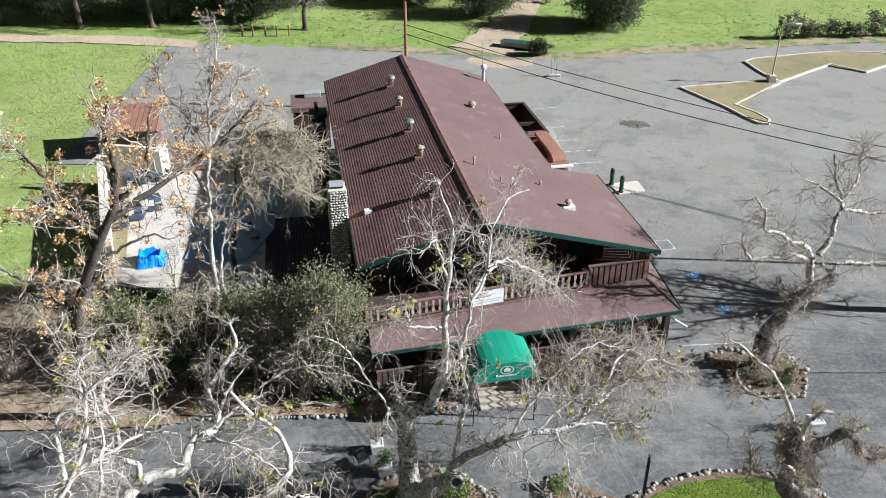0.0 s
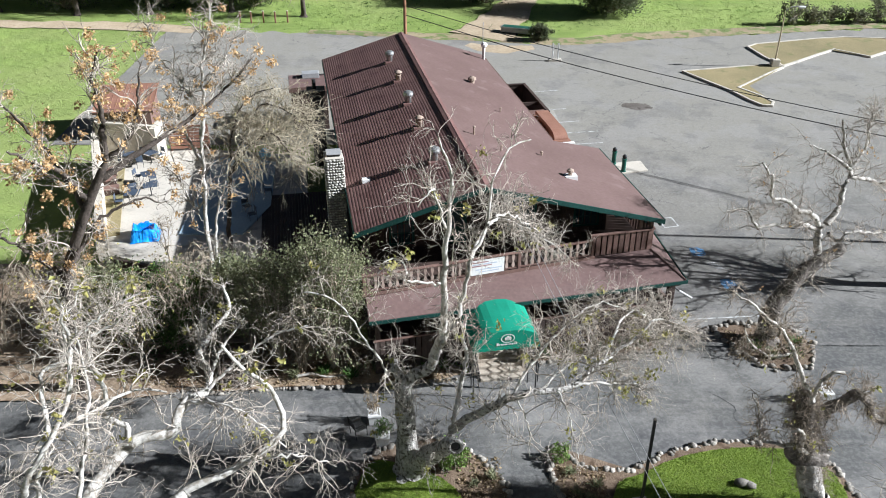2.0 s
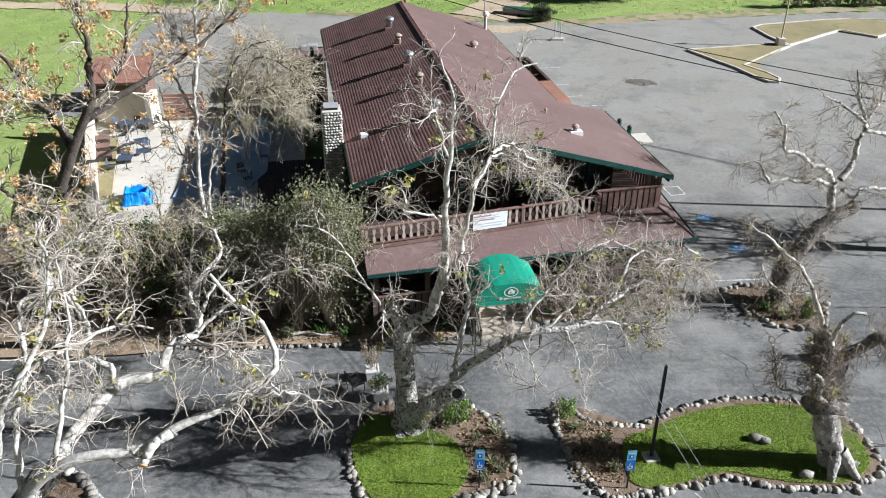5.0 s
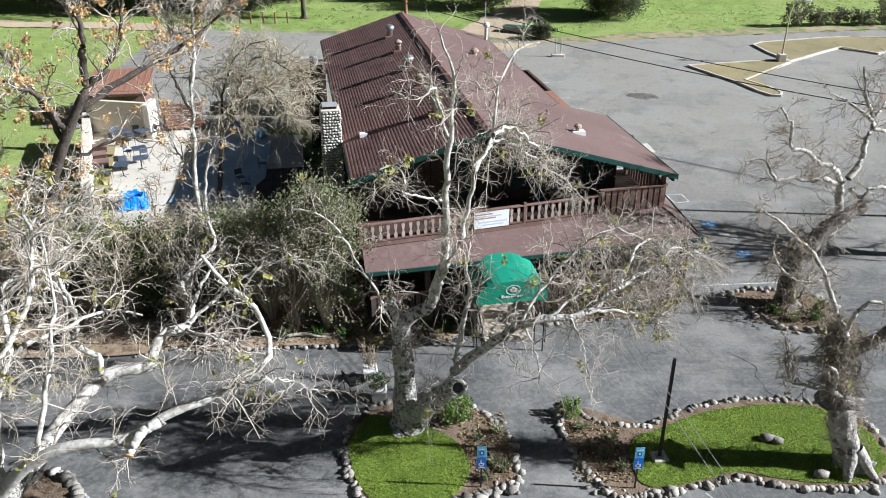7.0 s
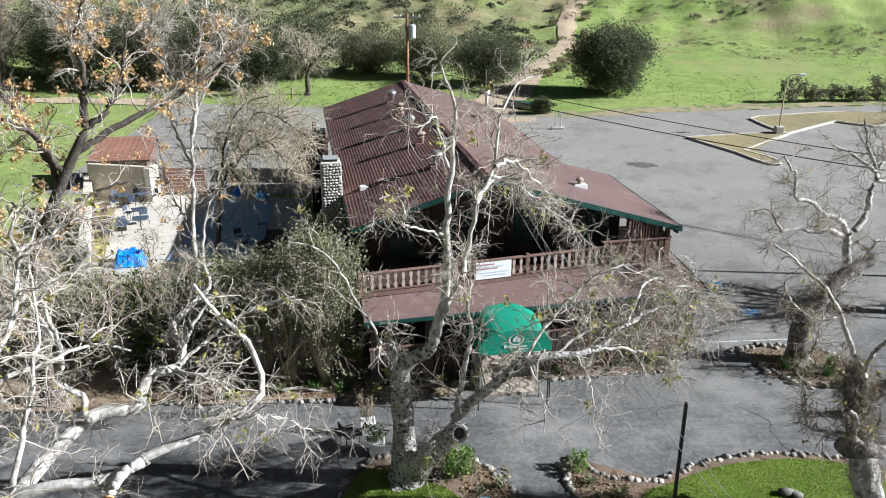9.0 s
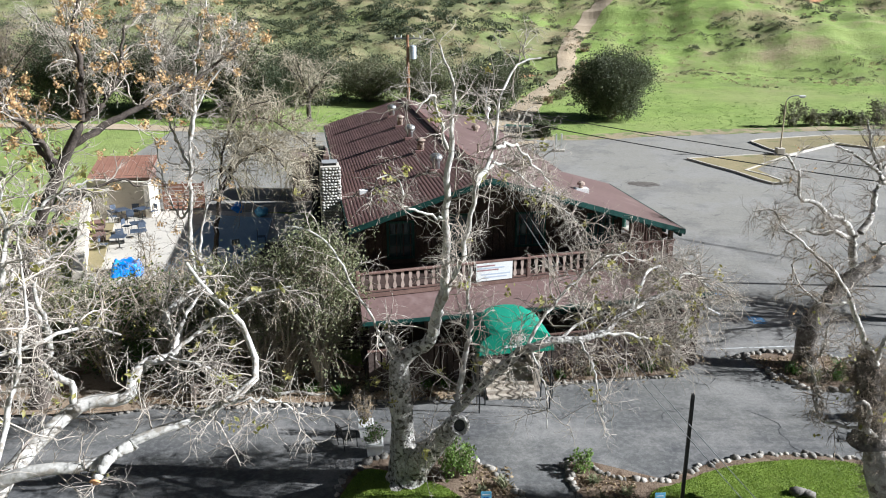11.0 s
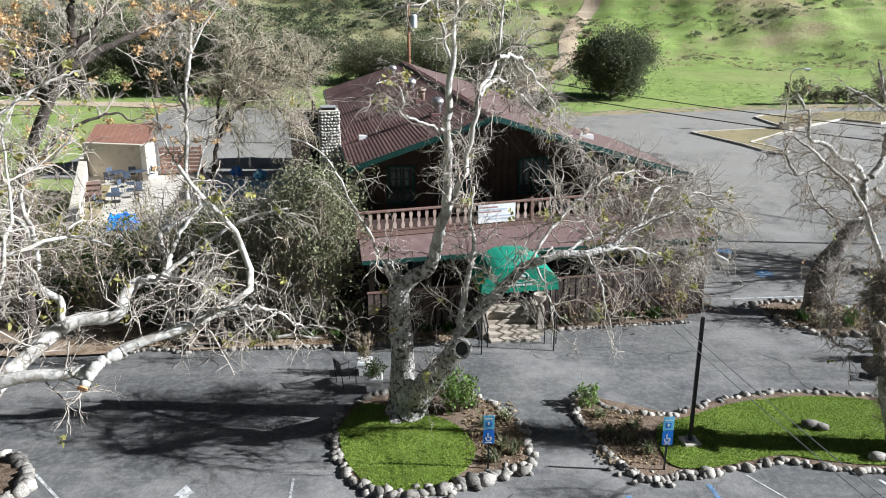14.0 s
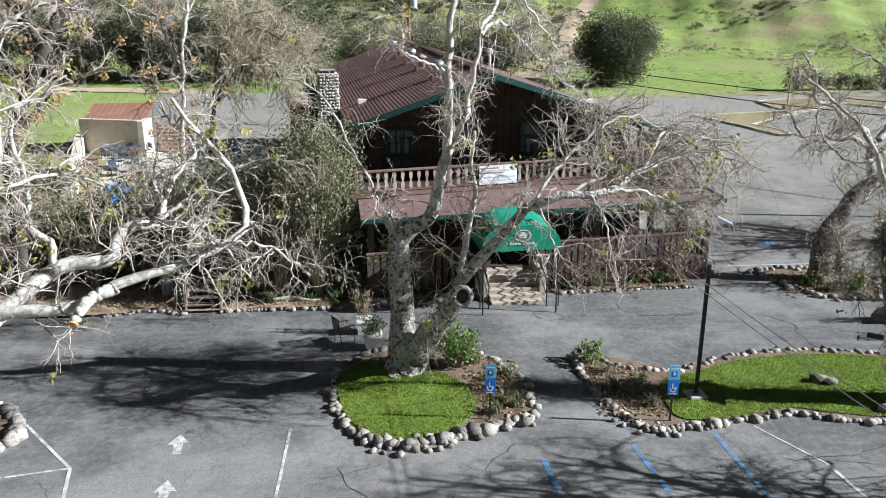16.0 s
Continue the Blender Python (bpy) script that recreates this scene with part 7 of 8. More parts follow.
# dark tree with orange seed clusters beside the patio
tree("tree", "dark-barked tree with dry orange seed clusters beside the patio wall", (-15.6, 27.3), [
    ([(-15.6, 27.3, -0.1), (-15.2, 26.9, 3.0), (-14.6, 26.4, 6.2), (-13.2, 26.4, 9.2), (-12.1, 26.5, 11.2)], 0.30, 0.14, 0.3),
    ([(-12.1, 26.5, 11.2), (-12.0, 26.4, 12.1), (-11.8, 26.3, 13.0), (-11.8, 26.2, 14.3), (-11.3, 26.0, 15.3)], 0.14, 0.03, 1.2),
    ([(-12.1, 26.5, 11.2), (-11.4, 26.7, 11.7), (-10.9, 26.9, 12.6), (-10.6, 27.2, 14.2)], 0.12, 0.03, 1.2),
    ([(-12.6, 26.5, 10.3), (-11.3, 27.2, 11.1), (-10.3, 28.0, 11.6), (-9.4, 29.0, 12.0), (-8.1, 30.0, 13.0), (-7.5, 30.5, 13.7)], 0.13, 0.03, 0.9),
    ([(-13.1, 26.4, 9.6), (-13.4, 25.6, 11.1), (-13.8, 25.0, 11.6), (-14.3, 24.3, 12.4)], 0.13, 0.04, 1.2),
    ([(-14.5, 26.5, 6.5), (-13.6, 27.7, 8.0), (-12.1, 28.4, 8.7), (-11.3, 28.7, 8.4)], 0.11, 0.03, 0.6),
    ([(-13.2, 26.4, 9.2), (-14.2, 27.0, 10.8), (-15.2, 27.4, 12.0), (-16.2, 27.6, 13.2)], 0.12, 0.03, 1.2),
    ([(-14.6, 26.4, 6.2), (-16.0, 26.0, 8.0), (-17.2, 25.6, 9.0)], 0.10, 0.03, 1.2),
], BARK_DARK, TWIG, seed=21, per_m=3.0, l1=(0.8, 2.0), n2=5, n3=4, leaf=LEAF_ORANGE, nleaf=6500, lsize=0.075, clump=32, fall=0.0, up=0.3)
# slender trees by the patio
tree("tree", "slender pale twin-stemmed tree with a few orange leaves", (-10.7, 32.4), [
    ([(-10.7, 32.4, -0.1), (-10.8, 32.5, 1.9), (-11.0, 32.8, 5.0), (-10.7, 33.0, 8.4), (-10.7, 33.2, 9.8), (-9.8, 33.5, 11.7), (-9.1, 33.7, 12.5)], 0.15, 0.03, 0.5),
    ([(-10.7, 32.45, 0.1), (-10.5, 32.6, 2.2), (-10.7, 32.8, 4.4), (-10.3, 33.0, 6.3), (-9.9, 33.2, 7.3)], 0.11, 0.03, 0.5),
    ([(-10.7, 33.0, 8.1), (-11.3, 33.2, 9.3), (-11.6, 33.3, 10.8), (-11.2, 33.5, 12.1)], 0.08, 0.02, 1.0),
    ([(-10.7, 33.1, 9.4), (-10.4, 33.1, 10.6), (-10.3, 33.3, 12.2), (-10.0, 33.4, 13.6), (-9.6, 33.5, 15.0), (-9.5, 33.5, 16.4)], 0.09, 0.02, 1.5),
    ([(-10.4, 33.1, 10.4), (-11.2, 33.3, 11.8), (-12.1, 33.5, 13.0), (-12.4, 33.5, 14.4)], 0.06, 0.02, 1.5),
    ([(-10.3, 33.3, 12.0), (-9.3, 33.6, 12.9), (-8.6, 33.8, 14.2)], 0.05, 0.018, 1.5),
    ([(-10.8, 32.9, 6.8), (-11.4, 33.0, 6.0), (-12.0, 33.2, 7.6), (-12.3, 33.4, 9.4)], 0.05, 0.02, 1.0),
], BARK_WHITE, TWIG, seed=31, per_m=3.4, l1=(0.6, 1.9), n2=6, n3=5, leaf=LEAF_ORANGE, nleaf=1000, lsize=0.09, clump=22, fall=-0.02, up=0.3)
tree("tree", "drooping straw-coloured bare tree between patio and lodge", (-10.6, 35.3), [
    ([(-10.6, 35.3, -0.1), (-10.7, 35.2, 3.5), (-10.4, 35.6, 6.5)], 0.14, 0.09, 0.1),
    ([(-10.4, 35.6, 6.4), (-9.4, 36.2, 7.9), (-8.6, 36.6, 8.2), (-6.8, 37.0, 7.2)], 0.08, 0.02, 2.6),
    ([(-10.4, 35.6, 6.4), (-9.1, 36.4, 9.3), (-8.2, 36.8, 9.7), (-6.3, 37.0, 8.4)], 0.08, 0.02, 2.6),
    ([(-10.4, 35.6, 6.4), (-10.1, 36.0, 8.6), (-9.3, 36.4, 10.1), (-8.0, 36.8, 10.6)], 0.07, 0.02, 2.4),
    ([(-9.4, 36.2, 7.9), (-8.2, 35.8, 8.6), (-7.5, 35.6, 8.0), (-6.9, 35.5, 7.0)], 0.06, 0.02, 2.6),
], BARK_DARK, TWIG_WILLOW, seed=41, per_m=3.0, l1=(1.3, 2.8), l2=(0.6, 1.6), l3=(0.3, 0.9), n2=7, n3=5, leaf=LEAF_YELLOW, nleaf=250, lsize=0.06, fall=-0.10, up=0.1, wig=0.2)

# ---- shrubs by the lodge and the thicket ----
shrub("evergreen_shrub", "tall dense olive-green evergreen draping over the porch end", (-4.9, 28.7), (1.9, 1.4, 7.0), LEAF_OLIVE, 11000, 0.07, 1, twigmat=TWIG_THATCH, clumps=150, lift=0.30, droop=-0.12)
shrub("evergreen_shrub", "olive-green evergreen shrub in the side bed", (-7.4, 29.4), (2.0, 1.5, 5.6), LEAF_OLIVE, 6500, 0.075, 2, twigmat=TWIG_THATCH, clumps=90, lift=0.34, droop=-0.1)
shrub("evergreen_shrub", "dark green shrub under the thicket", (-12.8, 30.6), (2.5, 1.8, 3.9), LEAF_GREEN, 8500, 0.09, 3, clumps=60)
shrub("evergreen_shrub", "dark green shrub under the thicket", (-9.8, 30.8), (2.2, 1.7, 4.4), LEAF_OLIVE, 8000, 0.09, 4, clumps=60)
shrub("evergreen_shrub", "green shrub near the patio corner", (-16.6, 32.6), (2.4, 1.8, 3.4), LEAF_OLIVE, 7000, 0.09, 5, clumps=60)


def thicket(x, y, h, spread, n, seed, label, dry=0, twig=TWIG, leafm=LEAF_DRY):
    """A bare many-stemmed shrub."""
    rng = np.random.default_rng(seed)
    limbs = []
    for k in range(n):
        a = rng.uniform(0, 6.28); s = spread * rng.uniform(0.4, 1.0)
        tx, ty, tz = x + s * math.cos(a), y + s * math.sin(a) * 0.8, h * rng.uniform(0.65, 1.05)
        z0 = zat(x, y)
        limbs.append(([(x + rng.normal(0, .12), y + rng.normal(0, .12), z0 - 0.05), (x + (tx - x) * .35 + rng.normal(0, .15), y + (ty - y) * .35, z0 + tz * .5), (tx, ty, z0 + tz), (tx + (tx - x) * .35, ty + (ty - y) * .35, z0 + tz * 0.92)], 0.05, 0.015, 1.0))
    return tree("bare_shrub", label, (x, y), limbs, twig, twig, seed=seed, per_m=2.0, l1=(0.5, 1.5), l2=(0.35, 1.0), l3=(0.2, 0.6), n2=5, n3=4, rad=(0.018, 0.011, 0.008), fall=-0.10, leaf=leafm, nleaf=dry, lsize=0.08, group="bare shrubs", category="shrub", n_trunk=0)


thicket(-6.3, 28.6, 5.4, 1.9, 9, 51, "bare tangled shrub in the side bed", 80, TWIG_THATCH)
thicket(-11.2, 29.7, 4.8, 2.2, 9, 52, "bare tangled grey shrub in the side bed", 120, TWIG_THATCH)
thicket(-13.8, 29.4, 5.2, 2.4, 9, 53, "bare tangled grey shrub near the patio corner", 420, TWIG_THATCH, LEAF_YELLOW)
thicket(-17.2, 29.8, 5.4, 2.6, 9, 54, "bare straw-coloured shrub by the lawn", 520, TWIG_THATCH, LEAF_YELLOW)
thicket(-13.2, 33.3, 5.0, 2.0, 7, 55, "bare shrub against the patio edge", 90, TWIG_THATCH)
thicket(-8.8, 32.6, 4.6, 1.8, 7, 56, "bare shrub against the patio edge", 60, TWIG)
thicket(-20.8, 30.2, 5.0, 2.6, 8, 57, "bare straw-coloured shrub by the lawn", 300, TWIG_THATCH)
thicket(7.2, 29.9, 1.6, 1.2, 4, 58, "bare shrub with brown leaves in the porch bed", 260, TWIG_BROWN)
thicket(9.6, 30.5, 1.6, 0.9, 4, 59, "bare shrub with brown leaves at the porch corner", 220, TWIG_BROWN)
thicket(5.3, 29.5, 1.3, 0.8, 4, 60, "bare shrub by the entrance steps", 120, TWIG_BROWN)
thicket(16.1, 29.7, 0.9, 0.8, 4, 61, "dry brown shrub in the stony island", 300, TWIG_BROWN)
stump = thing("pale_trunk", (-10.8, 28.9, 0.1), 0, "pale lopped tree trunk in the side bed", "tree trunk")
tubes("trunk", limb_path([(0, 0, -0.1), (0.02, 0, 0.8), (0.12, 0, 1.7), (0.35, -0.05, 2.5)], 0.2, 0.15, 12, np.random.default_rng(4))[0][None], np.linspace(0.24, 0.15, 12)[None], 10, BARK_WHITE, stump)
arch = thing("fallen_limb", (-5.6, 27.9, 0.1), 0, "pale fallen limb lying in the front bed", "limb")
S = smooth_line([(-0.9, 0, 0.15), (-0.2, 0.1, 0.22), (0.5, 0.0, 0.14), (1.2, 0.15, 0.12)], 12)
tubes("wood", S[None], np.linspace(0.07, 0.04, 12)[None], 8, BARK_WHITE, arch)


def tuft(x, y, h, n, seed, label, m_=LEAF_GREEN, r=0.25):
    rng = np.random.default_rng(seed)
    t = thing("plant_tuft", (x, y, zat(x, y) + 0.09), 0, label, "plant", "small bed plants")
    a = rng.uniform(0, 6.28, n)
    p0 = rng.normal(0, r * 0.3, (n, 2))
    out = np.stack([np.cos(a), np.sin(a)], 1) * rng.uniform(0.3, 1, (n, 1)) * r
    hh = h * rng.uniform(0.5, 1.1, n)
    V = []
    for k, w in ((0, 0.018), (1, 0.022), (2, 0.003)):
        f = k / 2
        c = p0 + out * f ** 1.6 * 1.4
        z_ = hh * (f if f < 1 else 0.85)
        s = np.stack([-np.sin(a), np.cos(a)], 1) * w
        V += [np.column_stack([c - s, z_]), np.column_stack([c + s, z_])]
    V = np.stack(V, 1).reshape(-1, 3)
    i = np.arange(n)[:, None] * 6
    raw("tuft_foliage", V, np.concatenate([i + np.array([[0, 1, 3, 2]]), i + np.array([[2, 3, 5, 4]])]), m_, t)["kind"] = "stuff"


rt = random.Random(9)
for k, (x, y) in enumerate(((-6.6, 28.0), (-5.2, 28.3), (-4.0, 28.0), (-3.0, 28.4), (-1.9, 28.2), (-0.7, 28.6), (6.0, 29.95), (7.6, 30.3), (8.6, 30.4), (9.4, 30.6), (4.8, 29.7), (14.6, 30.2), (15.2, 29.5), (16.2, 29.6), (16.6, 30.3), (-8.0, 28.2), (0.1, 28.6))):
    tuft(x, y, rt.uniform(0.4, 0.75), 60, 100 + k, "green strap-leaved plant in the bed", LEAF_GREEN if k % 3 else LEAF_OLIVE, 0.35)
for k, (x, y) in enumerate(((1.2, 21.6), (1.7, 20.4), (0.9, 22.6), (1.9, 21.9), (2.0, 20.1), (4.9, 22.2), (5.4, 20.8), (5.8, 21.6), (5.0, 21.2), (5.9, 20.2), (1.4, 19.7), (0.6, 23.2))):
    tuft(x, y, rt.uniform(0.25, 0.5), 36, 140 + k, "small dry-green plant in the island soil", LEAF_OLIVE if k % 2 else LEAF_SCRUB, 0.25)
shrub("leafy_shrub", "leafy green shrub at the sycamore's foot", (0.45, 22.4), (0.75, 0.6, 1.6), LEAF_FRESH, 1000, 0.075, 71, clumps=26)
shrub("leafy_shrub", "small leafy shrub at the long island's tip", (4.6, 22.9), (0.45, 0.4, 0.8), LEAF_FRESH, 420, 0.06, 72, clumps=14)
# litter of leaves on beds
rl = np.random.default_rng(3)
n_ = 2600
lp = np.column_stack([rl.uniform(-13, 0.5, n_), rl.uniform(27.4, 31, n_)])
pts = np.column_stack([lp, lay(lp[:, 0], lp[:, 1]) + 0.115])
lt = leaves("leaf_litter", pts, 0.09, LEAF_DRY, None, rl)
tagged(lt, "dry brown fallen leaves on the bed", "leaf litter", kind="stuff")
n_ = 500
lp = np.concatenate([np.column_stack([rl.uniform(4.4, 6.2, n_), rl.uniform(19.6, 22.6, n_)]), np.column_stack([rl.uniform(0.6, 2.3, n_), rl.uniform(19.6, 23, n_)]), np.column_stack([rl.uniform(13.6, 16.8, n_), rl.uniform(29.4, 31.8, n_)])])
pts = np.column_stack([lp, lay(lp[:, 0], lp[:, 1]) + 0.085])
tagged(leaves("leaf_litter", pts, 0.08, LEAF_DRY, None, rl), "dry brown leaves on the island soil", "leaf litter", kind="stuff")

# ---- the land behind ----
def strip_path(name, line, width, material, label, lift=0.05, n=50, seed=1):
    rng = np.random.default_rng(seed)
    c = smooth_line(line, n)
    d = np.gradient(c, axis=0); d /= np.linalg.norm(d, axis=1, keepdims=True)
    nn = np.column_stack([-d[:, 1], d[:, 0]])
    w = np.interp(np.linspace(0, 1, n), np.linspace(0, 1, len(width)), width)[:, None] / 2
    V = []
    cols = 5
    jl, jr = rng.normal(0, 0.11, (n, 1)), rng.normal(0, 0.11, (n, 1))
    for k in range(cols):
        s = -1 + 2 * k / (cols - 1)
        p = c + nn * w * s * (1 + (jl if s < 0 else jr))
        V.append(np.column_stack([p, lay(p[:, 0], p[:, 1]) + lift - 0.045 * abs(s)]))
    V = np.stack(V, 1).reshape(-1, 3)
    F = [(i * cols + k, i * cols + k + 1, (i + 1) * cols + k + 1, (i + 1) * cols + k) for i in range(n - 1) for k in range(cols - 1)]
    ob = raw(name, V, F, material)
    bm = bmesh.new(); bm.from_mesh(ob.data)
    if sum(f.normal.z for f in bm.faces) < 0:
        bmesh.ops.reverse_faces(bm, faces=bm.faces)
    bm.to_mesh(ob.data); bm.free()
    return tagged(ob, label, "path", kind="structure")


strip_path("dirt_path", [(3.5, 82), (5.6, 86), (9.5, 98), (12.2, 108), (16.5, 121), (19.5, 131), (20.8, 142), (23.5, 153), (29, 169), (36, 180)], (6.5, 3.6, 2.6, 2.8, 3.2, 3.6, 4.4), PATH, "pale dirt track climbing the hillside", 0.10)
strip_path("dirt_shoulder", [(-14, 83.9), (0, 82.2), (12, 80.5), (22, 82.6), (37, 84.9), (50, 86.5), (75, 88)], (1.6, 2.4, 2.6, 1.6, 1.4), VERGE, "tan earth and thin turf verge along the lot", 0.06, 60, 3)
strip_path("side_road", [(-100, 88), (-60, 86.5), (-38, 86.2), (-26, 84.5)], (2.6, 2.6, 2.8), PATH, "pale side road beyond the lawn", 0.07, 40, 4)
strip_path("dirt_patch", [(2.5, 79.5), (5, 78), (9, 78.5)], (2, 4, 2), PATH, "spilled dirt at the end of the track", 0.03, 16, 5)
for k, (line, w) in enumerate(((((8.5, 124), (10.5, 128), (13.5, 131)), (2, 5, 3)), (((70, 168), (84, 176), (96, 178)), (2, 4, 2)))):
    strip_path("clay_bank", list(line), w, CLAY, "bare orange clay bank on the hill", 0.12, 18, 10 + k)

far = np.random.default_rng(12)
BIG = (("dark rounded evergreen bush at the field's edge", 18.9, 91.5, 4.4, 3.6, 7.4, LEAF_BUSH, 16000), ("dark evergreen bush behind the lodge", 5.0, 96, 5.0, 3.5, 6.0, LEAF_BUSH, 6000),
       ("olive evergreen bush behind the lodge", -2.5, 101, 4.5, 3.5, 6.5, LEAF_OLIVE, 5000), ("dark evergreen thicket across the lane", -18, 100, 5.5, 4, 7.5, LEAF_DARK, 6000),
       ("dark evergreen thicket across the lane", -27, 99, 5.5, 4, 8.5, LEAF_DARK, 6000), ("dark evergreen thicket across the lane", -37, 98, 6, 4, 9, LEAF_DARK, 6000),
       ("dark evergreen thicket across the lane", -48, 99, 6, 4, 9.5, LEAF_DARK, 6000), ("dark evergreen thicket across the lane", -60, 98, 7, 5, 10, LEAF_DARK, 6000),
       ("dark evergreen thicket across the lane", -22, 94, 4, 3, 6, LEAF_DARK, 6000), ("dark evergreen thicket across the lane", -32, 94, 4.5, 3, 7, LEAF_DARK, 6000), ("dark evergreen thicket across the lane", -43, 93, 5, 3, 7.5, LEAF_DARK, 6000), ("dark evergreen thicket across the lane", -54, 93, 5, 3, 8, LEAF_DARK, 6000), 
       ("grey-green scrub behind the lane", -10, 104, 5, 4, 5.5, LEAF_SCRUB, 4500))
for k, (lab, x, y, a, b, h, m_, n) in enumerate(BIG):
    shrub("evergreen_bush", lab, (x, y), (a, b, h), m_, int(n * 2.6), 0.13, 200 + k, clumps=170, group="evergreen bushes", category="bush")
for k, x in enumerate(np.linspace(37.5, 62, 11)):
    shrub("verge_bush", "grey bare scrub along the lot's verge", (x, 86.6 + 0.10 * (x - 37) + far.normal(0, 0.4)), (1.5, 1.0, far.uniform(1.6, 2.8)), LEAF_SCRUB, 700, 0.16, 240 + k, clumps=26, group="verge scrub", category="bush", twigmat=TWIG)
# scrub over the hillside: low clumps of leaves, uneven and thick in places
def hillscrub(name, n, xr, yr, dens, size, m_, seed, label, per=60):
    rng = np.random.default_rng(seed)
    c = np.column_stack([rng.uniform(*xr, n * 4), rng.uniform(*yr, n * 4)])
    keep = np.array([noise.noise(Vector((x * 0.045, y * 0.06, seed))) > dens for x, y in c])
    c = c[keep][:n]
    s = size * rng.uniform(0.5, 1.6, len(c))
    q = np.repeat(np.arange(len(c)), per)
    off = rng.normal(0, 1, (len(q), 3)); off /= np.linalg.norm(off, axis=1, keepdims=True)
    off *= rng.uniform(0.3, 1, (len(q), 1)) ** 0.5 * (s[q, None]) * np.array([1.1, 1.1, 0.75])
    off[:, 2] = np.abs(off[:, 2]) - 0.05
    p = np.column_stack([c[q] + off[:, :2], lay(c[q, 0] + off[:, 0], c[q, 1] + off[:, 1]) + off[:, 2]])
    ob = leaves(name, p, size * 0.22, m_, None, rng, 1.3)
    return tagged(ob, label, "scrub", kind="stuff")


hillscrub("hillside_scrub", 700, (-100, 14), (108, 200), -0.15, 1.25, LEAF_DARK, 301, "dark scrub over the wooded hillside", 90)
hillscrub("hillside_scrub", 1100, (-100, 24), (100, 200), -0.25, 0.8, LEAF_SCRUB, 302, "grey-green scrub over the hillside", 60)
hillscrub("hillside_scrub", 500, (-60, 26), (100, 190), -0.2, 0.6, LEAF_DRY, 307, "dry tan brush over the hillside", 40)
hillscrub("hillside_scrub", 1300, (24, 120), (116, 215), -0.02, 0.5, LEAF_SCRUB, 303, "low scrub on the green slope", 50)
hillscrub("hillside_scrub", 420, (24, 125), (138, 225), 0.0, 0.8, LEAF_BUSH, 304, "dark bushes high on the slope", 70)
hillscrub("hillside_scrub", 620, (22, 115), (116, 205), 0.0, 0.42, LEAF_DRY, 308, "dry brush on the green slope", 40)
hillscrub("field_weeds", 2600, (20, 95), (84, 135), -0.1, 0.22, LEAF_FRESH, 305, "low green weeds in the field", 14)
hillscrub("field_weeds", 500, (-40, 18), (84, 112), -0.05, 0.32, LEAF_GREEN, 306, "low green weeds behind the lane", 14)


def far_tree(x, y, h, seed, label, twig, leafm=None, n=0, stout=1.0):
    rng = np.random.default_rng(seed)
    z0 = zat(x, y)
    limbs = [([(x, y, z0 - .1), (x + rng.normal(0, .2), y, z0 + h * .25), (x + rng.normal(0, .3), y, z0 + h * .45)], 0.3 * stout, 0.18 * stout, 0.3)]
    for k in range(8):
        a = rng.uniform(0, 6.28); s = h * rng.uniform(0.2, 0.42)
        zz = h * rng.uniform(0.65, 1.0)
        limbs.append(([(x, y, z0 + h * rng.uniform(.25, .42)), (x + s * .5 * math.cos(a), y + s * .5 * math.sin(a), z0 + zz * .72), (x + s * math.cos(a), y + s * math.sin(a), z0 + zz)], 0.13 * stout, 0.03 * stout, 1.0))
    return tree("bare_tree", label, (x, y), limbs, BARK_DARK, twig, seed=seed, per_m=1.8, l1=(1.2, 3.0), l2=(0.8, 1.8), l3=(0.5, 1.2), n2=6, n3=5, rad=(0.045, 0.025, 0.016), fall=-0.08, leaf=leafm, nleaf=n, lsize=0.2, group="bare lane trees")


far_tree(-33, 91, 13, 401, "tall bare tan tree beyond the lawn", TWIG)
far_tree(-41, 90.5, 14, 402, "tall bare tan tree beyond the lawn", TWIG)
far_tree(-50, 91, 13, 403, "tall bare tree beyond the lawn", TWIG_DARK)
far_tree(-24, 92, 11, 404, "bare tan tree across the lane", TWIG_WILLOW, LEAF_SCRUB, 1500)
far_tree(-15.5, 90, 8, 405, "straw-coloured bare tree across the lane", TWIG_WILLOW)
far_tree(-34, 50, 11, 407, "bare pale tree on the lawn", TWIG, LEAF_ORANGE, 900)
far_tree(-30, 42, 12, 408, "bare pale tree at the lawn's edge", TWIG, LEAF_ORANGE, 700)
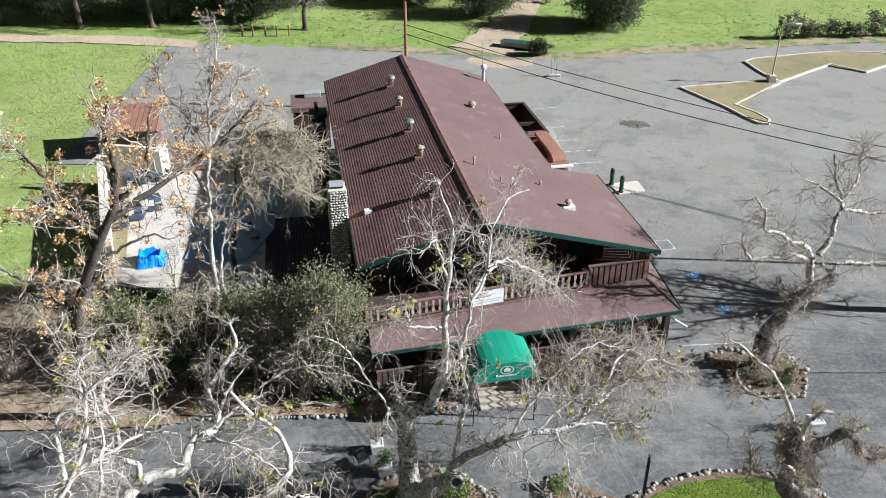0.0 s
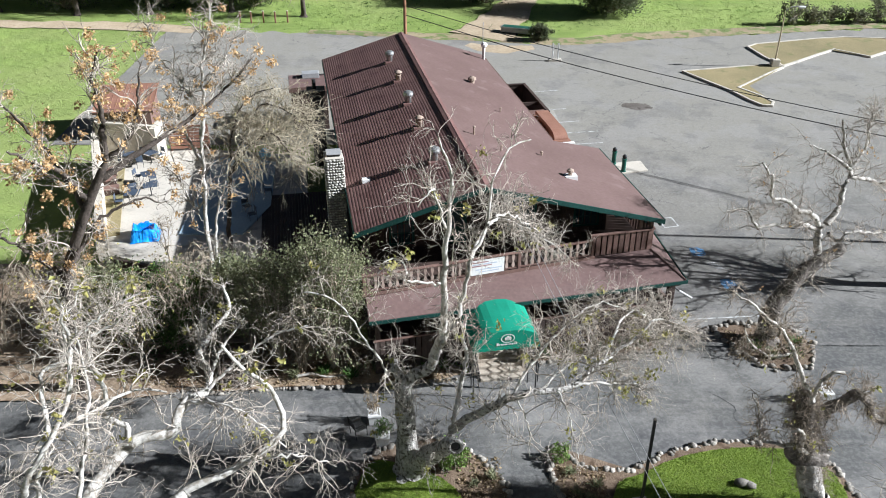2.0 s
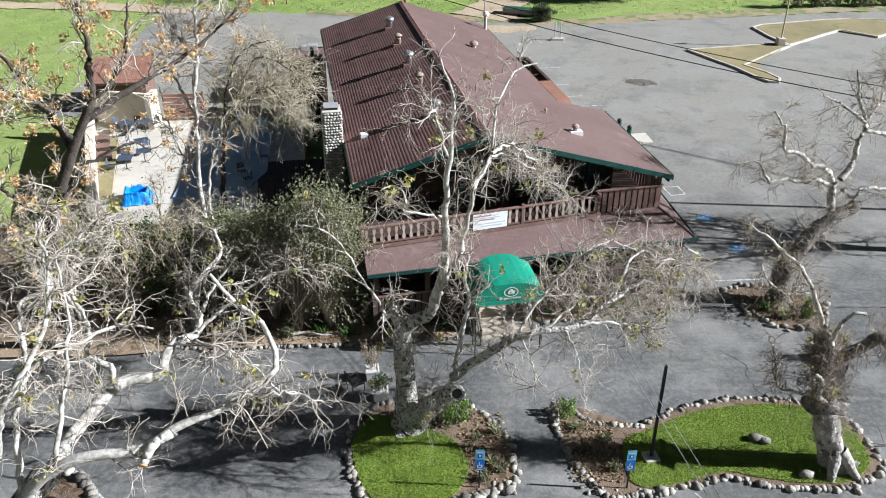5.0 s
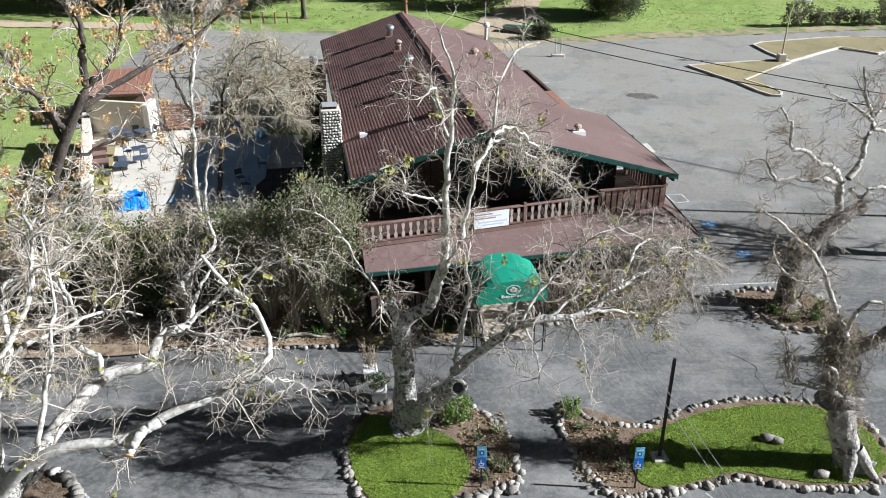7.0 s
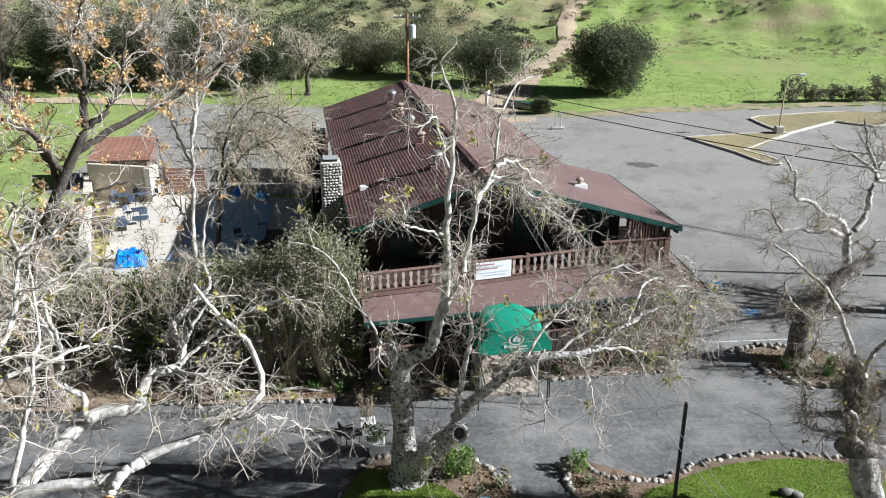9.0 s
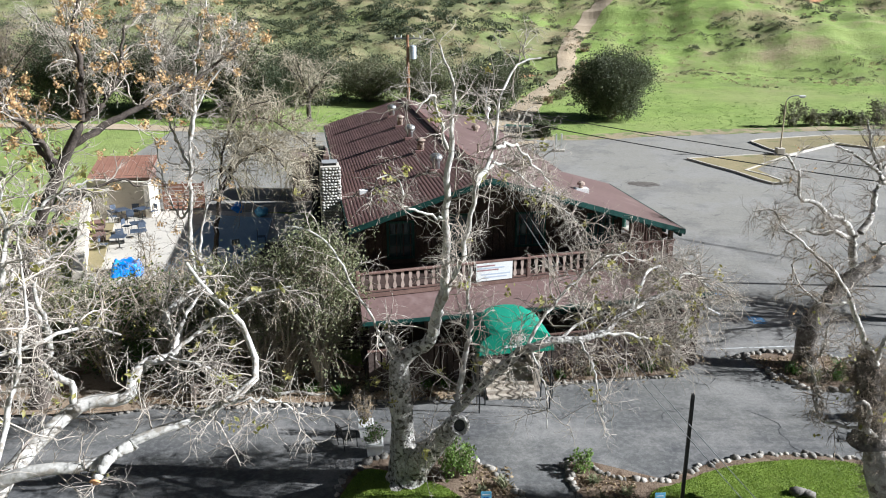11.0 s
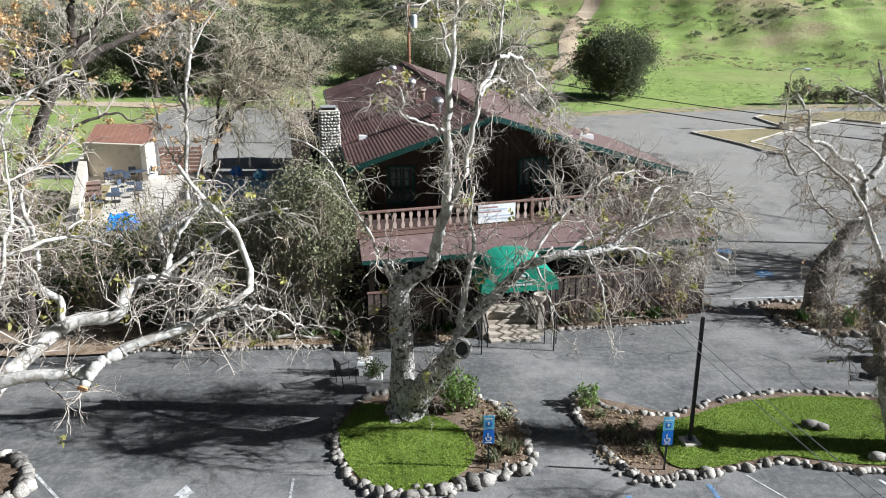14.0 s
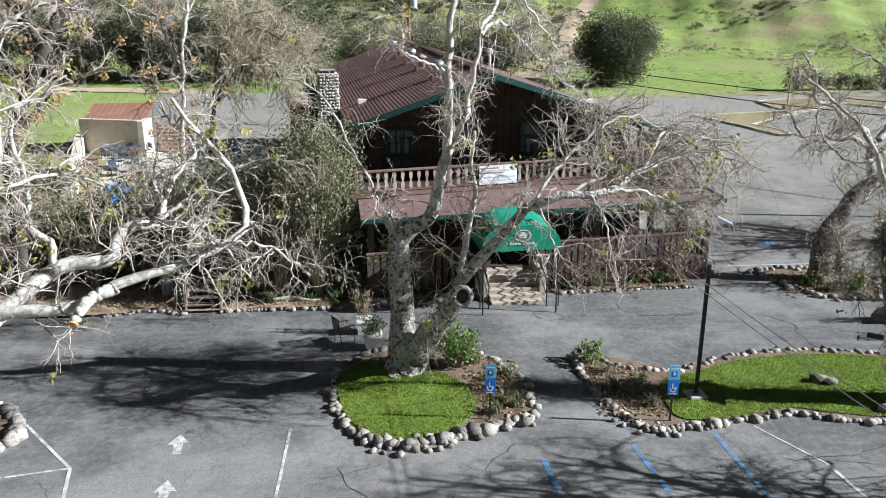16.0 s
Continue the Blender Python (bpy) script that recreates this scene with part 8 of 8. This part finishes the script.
for k, (x, y) in enumerate(((-19.5, 87.5), (-18.2, 87.4), (-16.9, 87.6), (-22, 87.4), (-20.8, 87.3))):
    p = thing("fence_post", (x, y, zat(x, y)), 0, "pale wooden post of a low lane fence", "post", "lane fence posts")
    part("shaft", box(-.08, .08, -.08, .08, -0.1, 1.15, None, None, 0.02), WOOD_RED, p)
    part("cap", box(-.1, .1, -.1, .1, 1.15, 1.2), CONCRETE, p)


# trees beyond the lot's side, whose shadows lie over the asphalt
for k, (x, y, h) in enumerate(((27.5, 35.8, 9.5), (15.4, 14.5, 7.9))):
    far_tree(x, y, h, 500 + k, "bare sycamore standing beside the lot", TWIG, stout=1.2 if k == 0 else 1.0)

rb = random.Random(4)
for k in range(16):
    f = k / 15
    line = smooth_line([(9.5, 98), (12.2, 108), (16.5, 121), (19.5, 131), (20.8, 142), (23.5, 153)], 16)[k]
    shrub("track_bush", "dry brown brush beside the dirt track", (line[0] + (2.7 if k % 3 else -2.8) + rb.uniform(-.4, .4), line[1]), (rb.uniform(0.6, 1.4), 0.8, rb.uniform(0.6, 1.6)), (LEAF_SCRUB, LEAF_DRY, LEAF_OLIVE)[k % 3], 420, 0.13, 600 + k, clumps=18, group="track brush", category="bush")

# things at the foot of the track
trough = thing("steel_trough", (7.8, 83.2, zat(7.8, 83.2)), -20, "long grey-green steel trough beside the dirt track", "trough")
part("tub", box(-1.7, 1.7, -0.5, 0.5, 0.12, 0.62, None, None, 0.05), GREYMETAL, trough)
part("rim", box(-1.78, 1.78, -0.58, 0.58, 0.62, 0.70, None, None, 0.02), GALV, trough)
part("bed", box(-1.6, 1.6, -0.46, 0.46, 0.701, 0.72), GREENMETAL, trough)
for x in (-1.4, 0.0, 1.4):
    part("skid", box(x - 0.08, x + 0.08, -0.55, 0.55, -0.05, 0.12), BLACK, trough)
shrub("verge_bush", "round leafy green bush beside the steel trough", (9.8, 80.6), (1.2, 0.9, 1.7), LEAF_BUSH, 2600, 0.12, 650, clumps=40, category="bush")
marker = thing("marker_posts", (10.6, 74.3, zat(10.6, 74.3)), 0, "pair of thin white posts on a pale block", "marker posts")
part("block", box(-0.6, 0.6, -0.22, 0.22, -0.05, 0.22, None, None, 0.03), CONCRETE, marker)
for x in (-0.25, 0.25):
    part("post", box(x - 0.07, x + 0.07, -0.05, 0.05, 0.22, 1.7, None, None, 0.01), WHITE, marker)
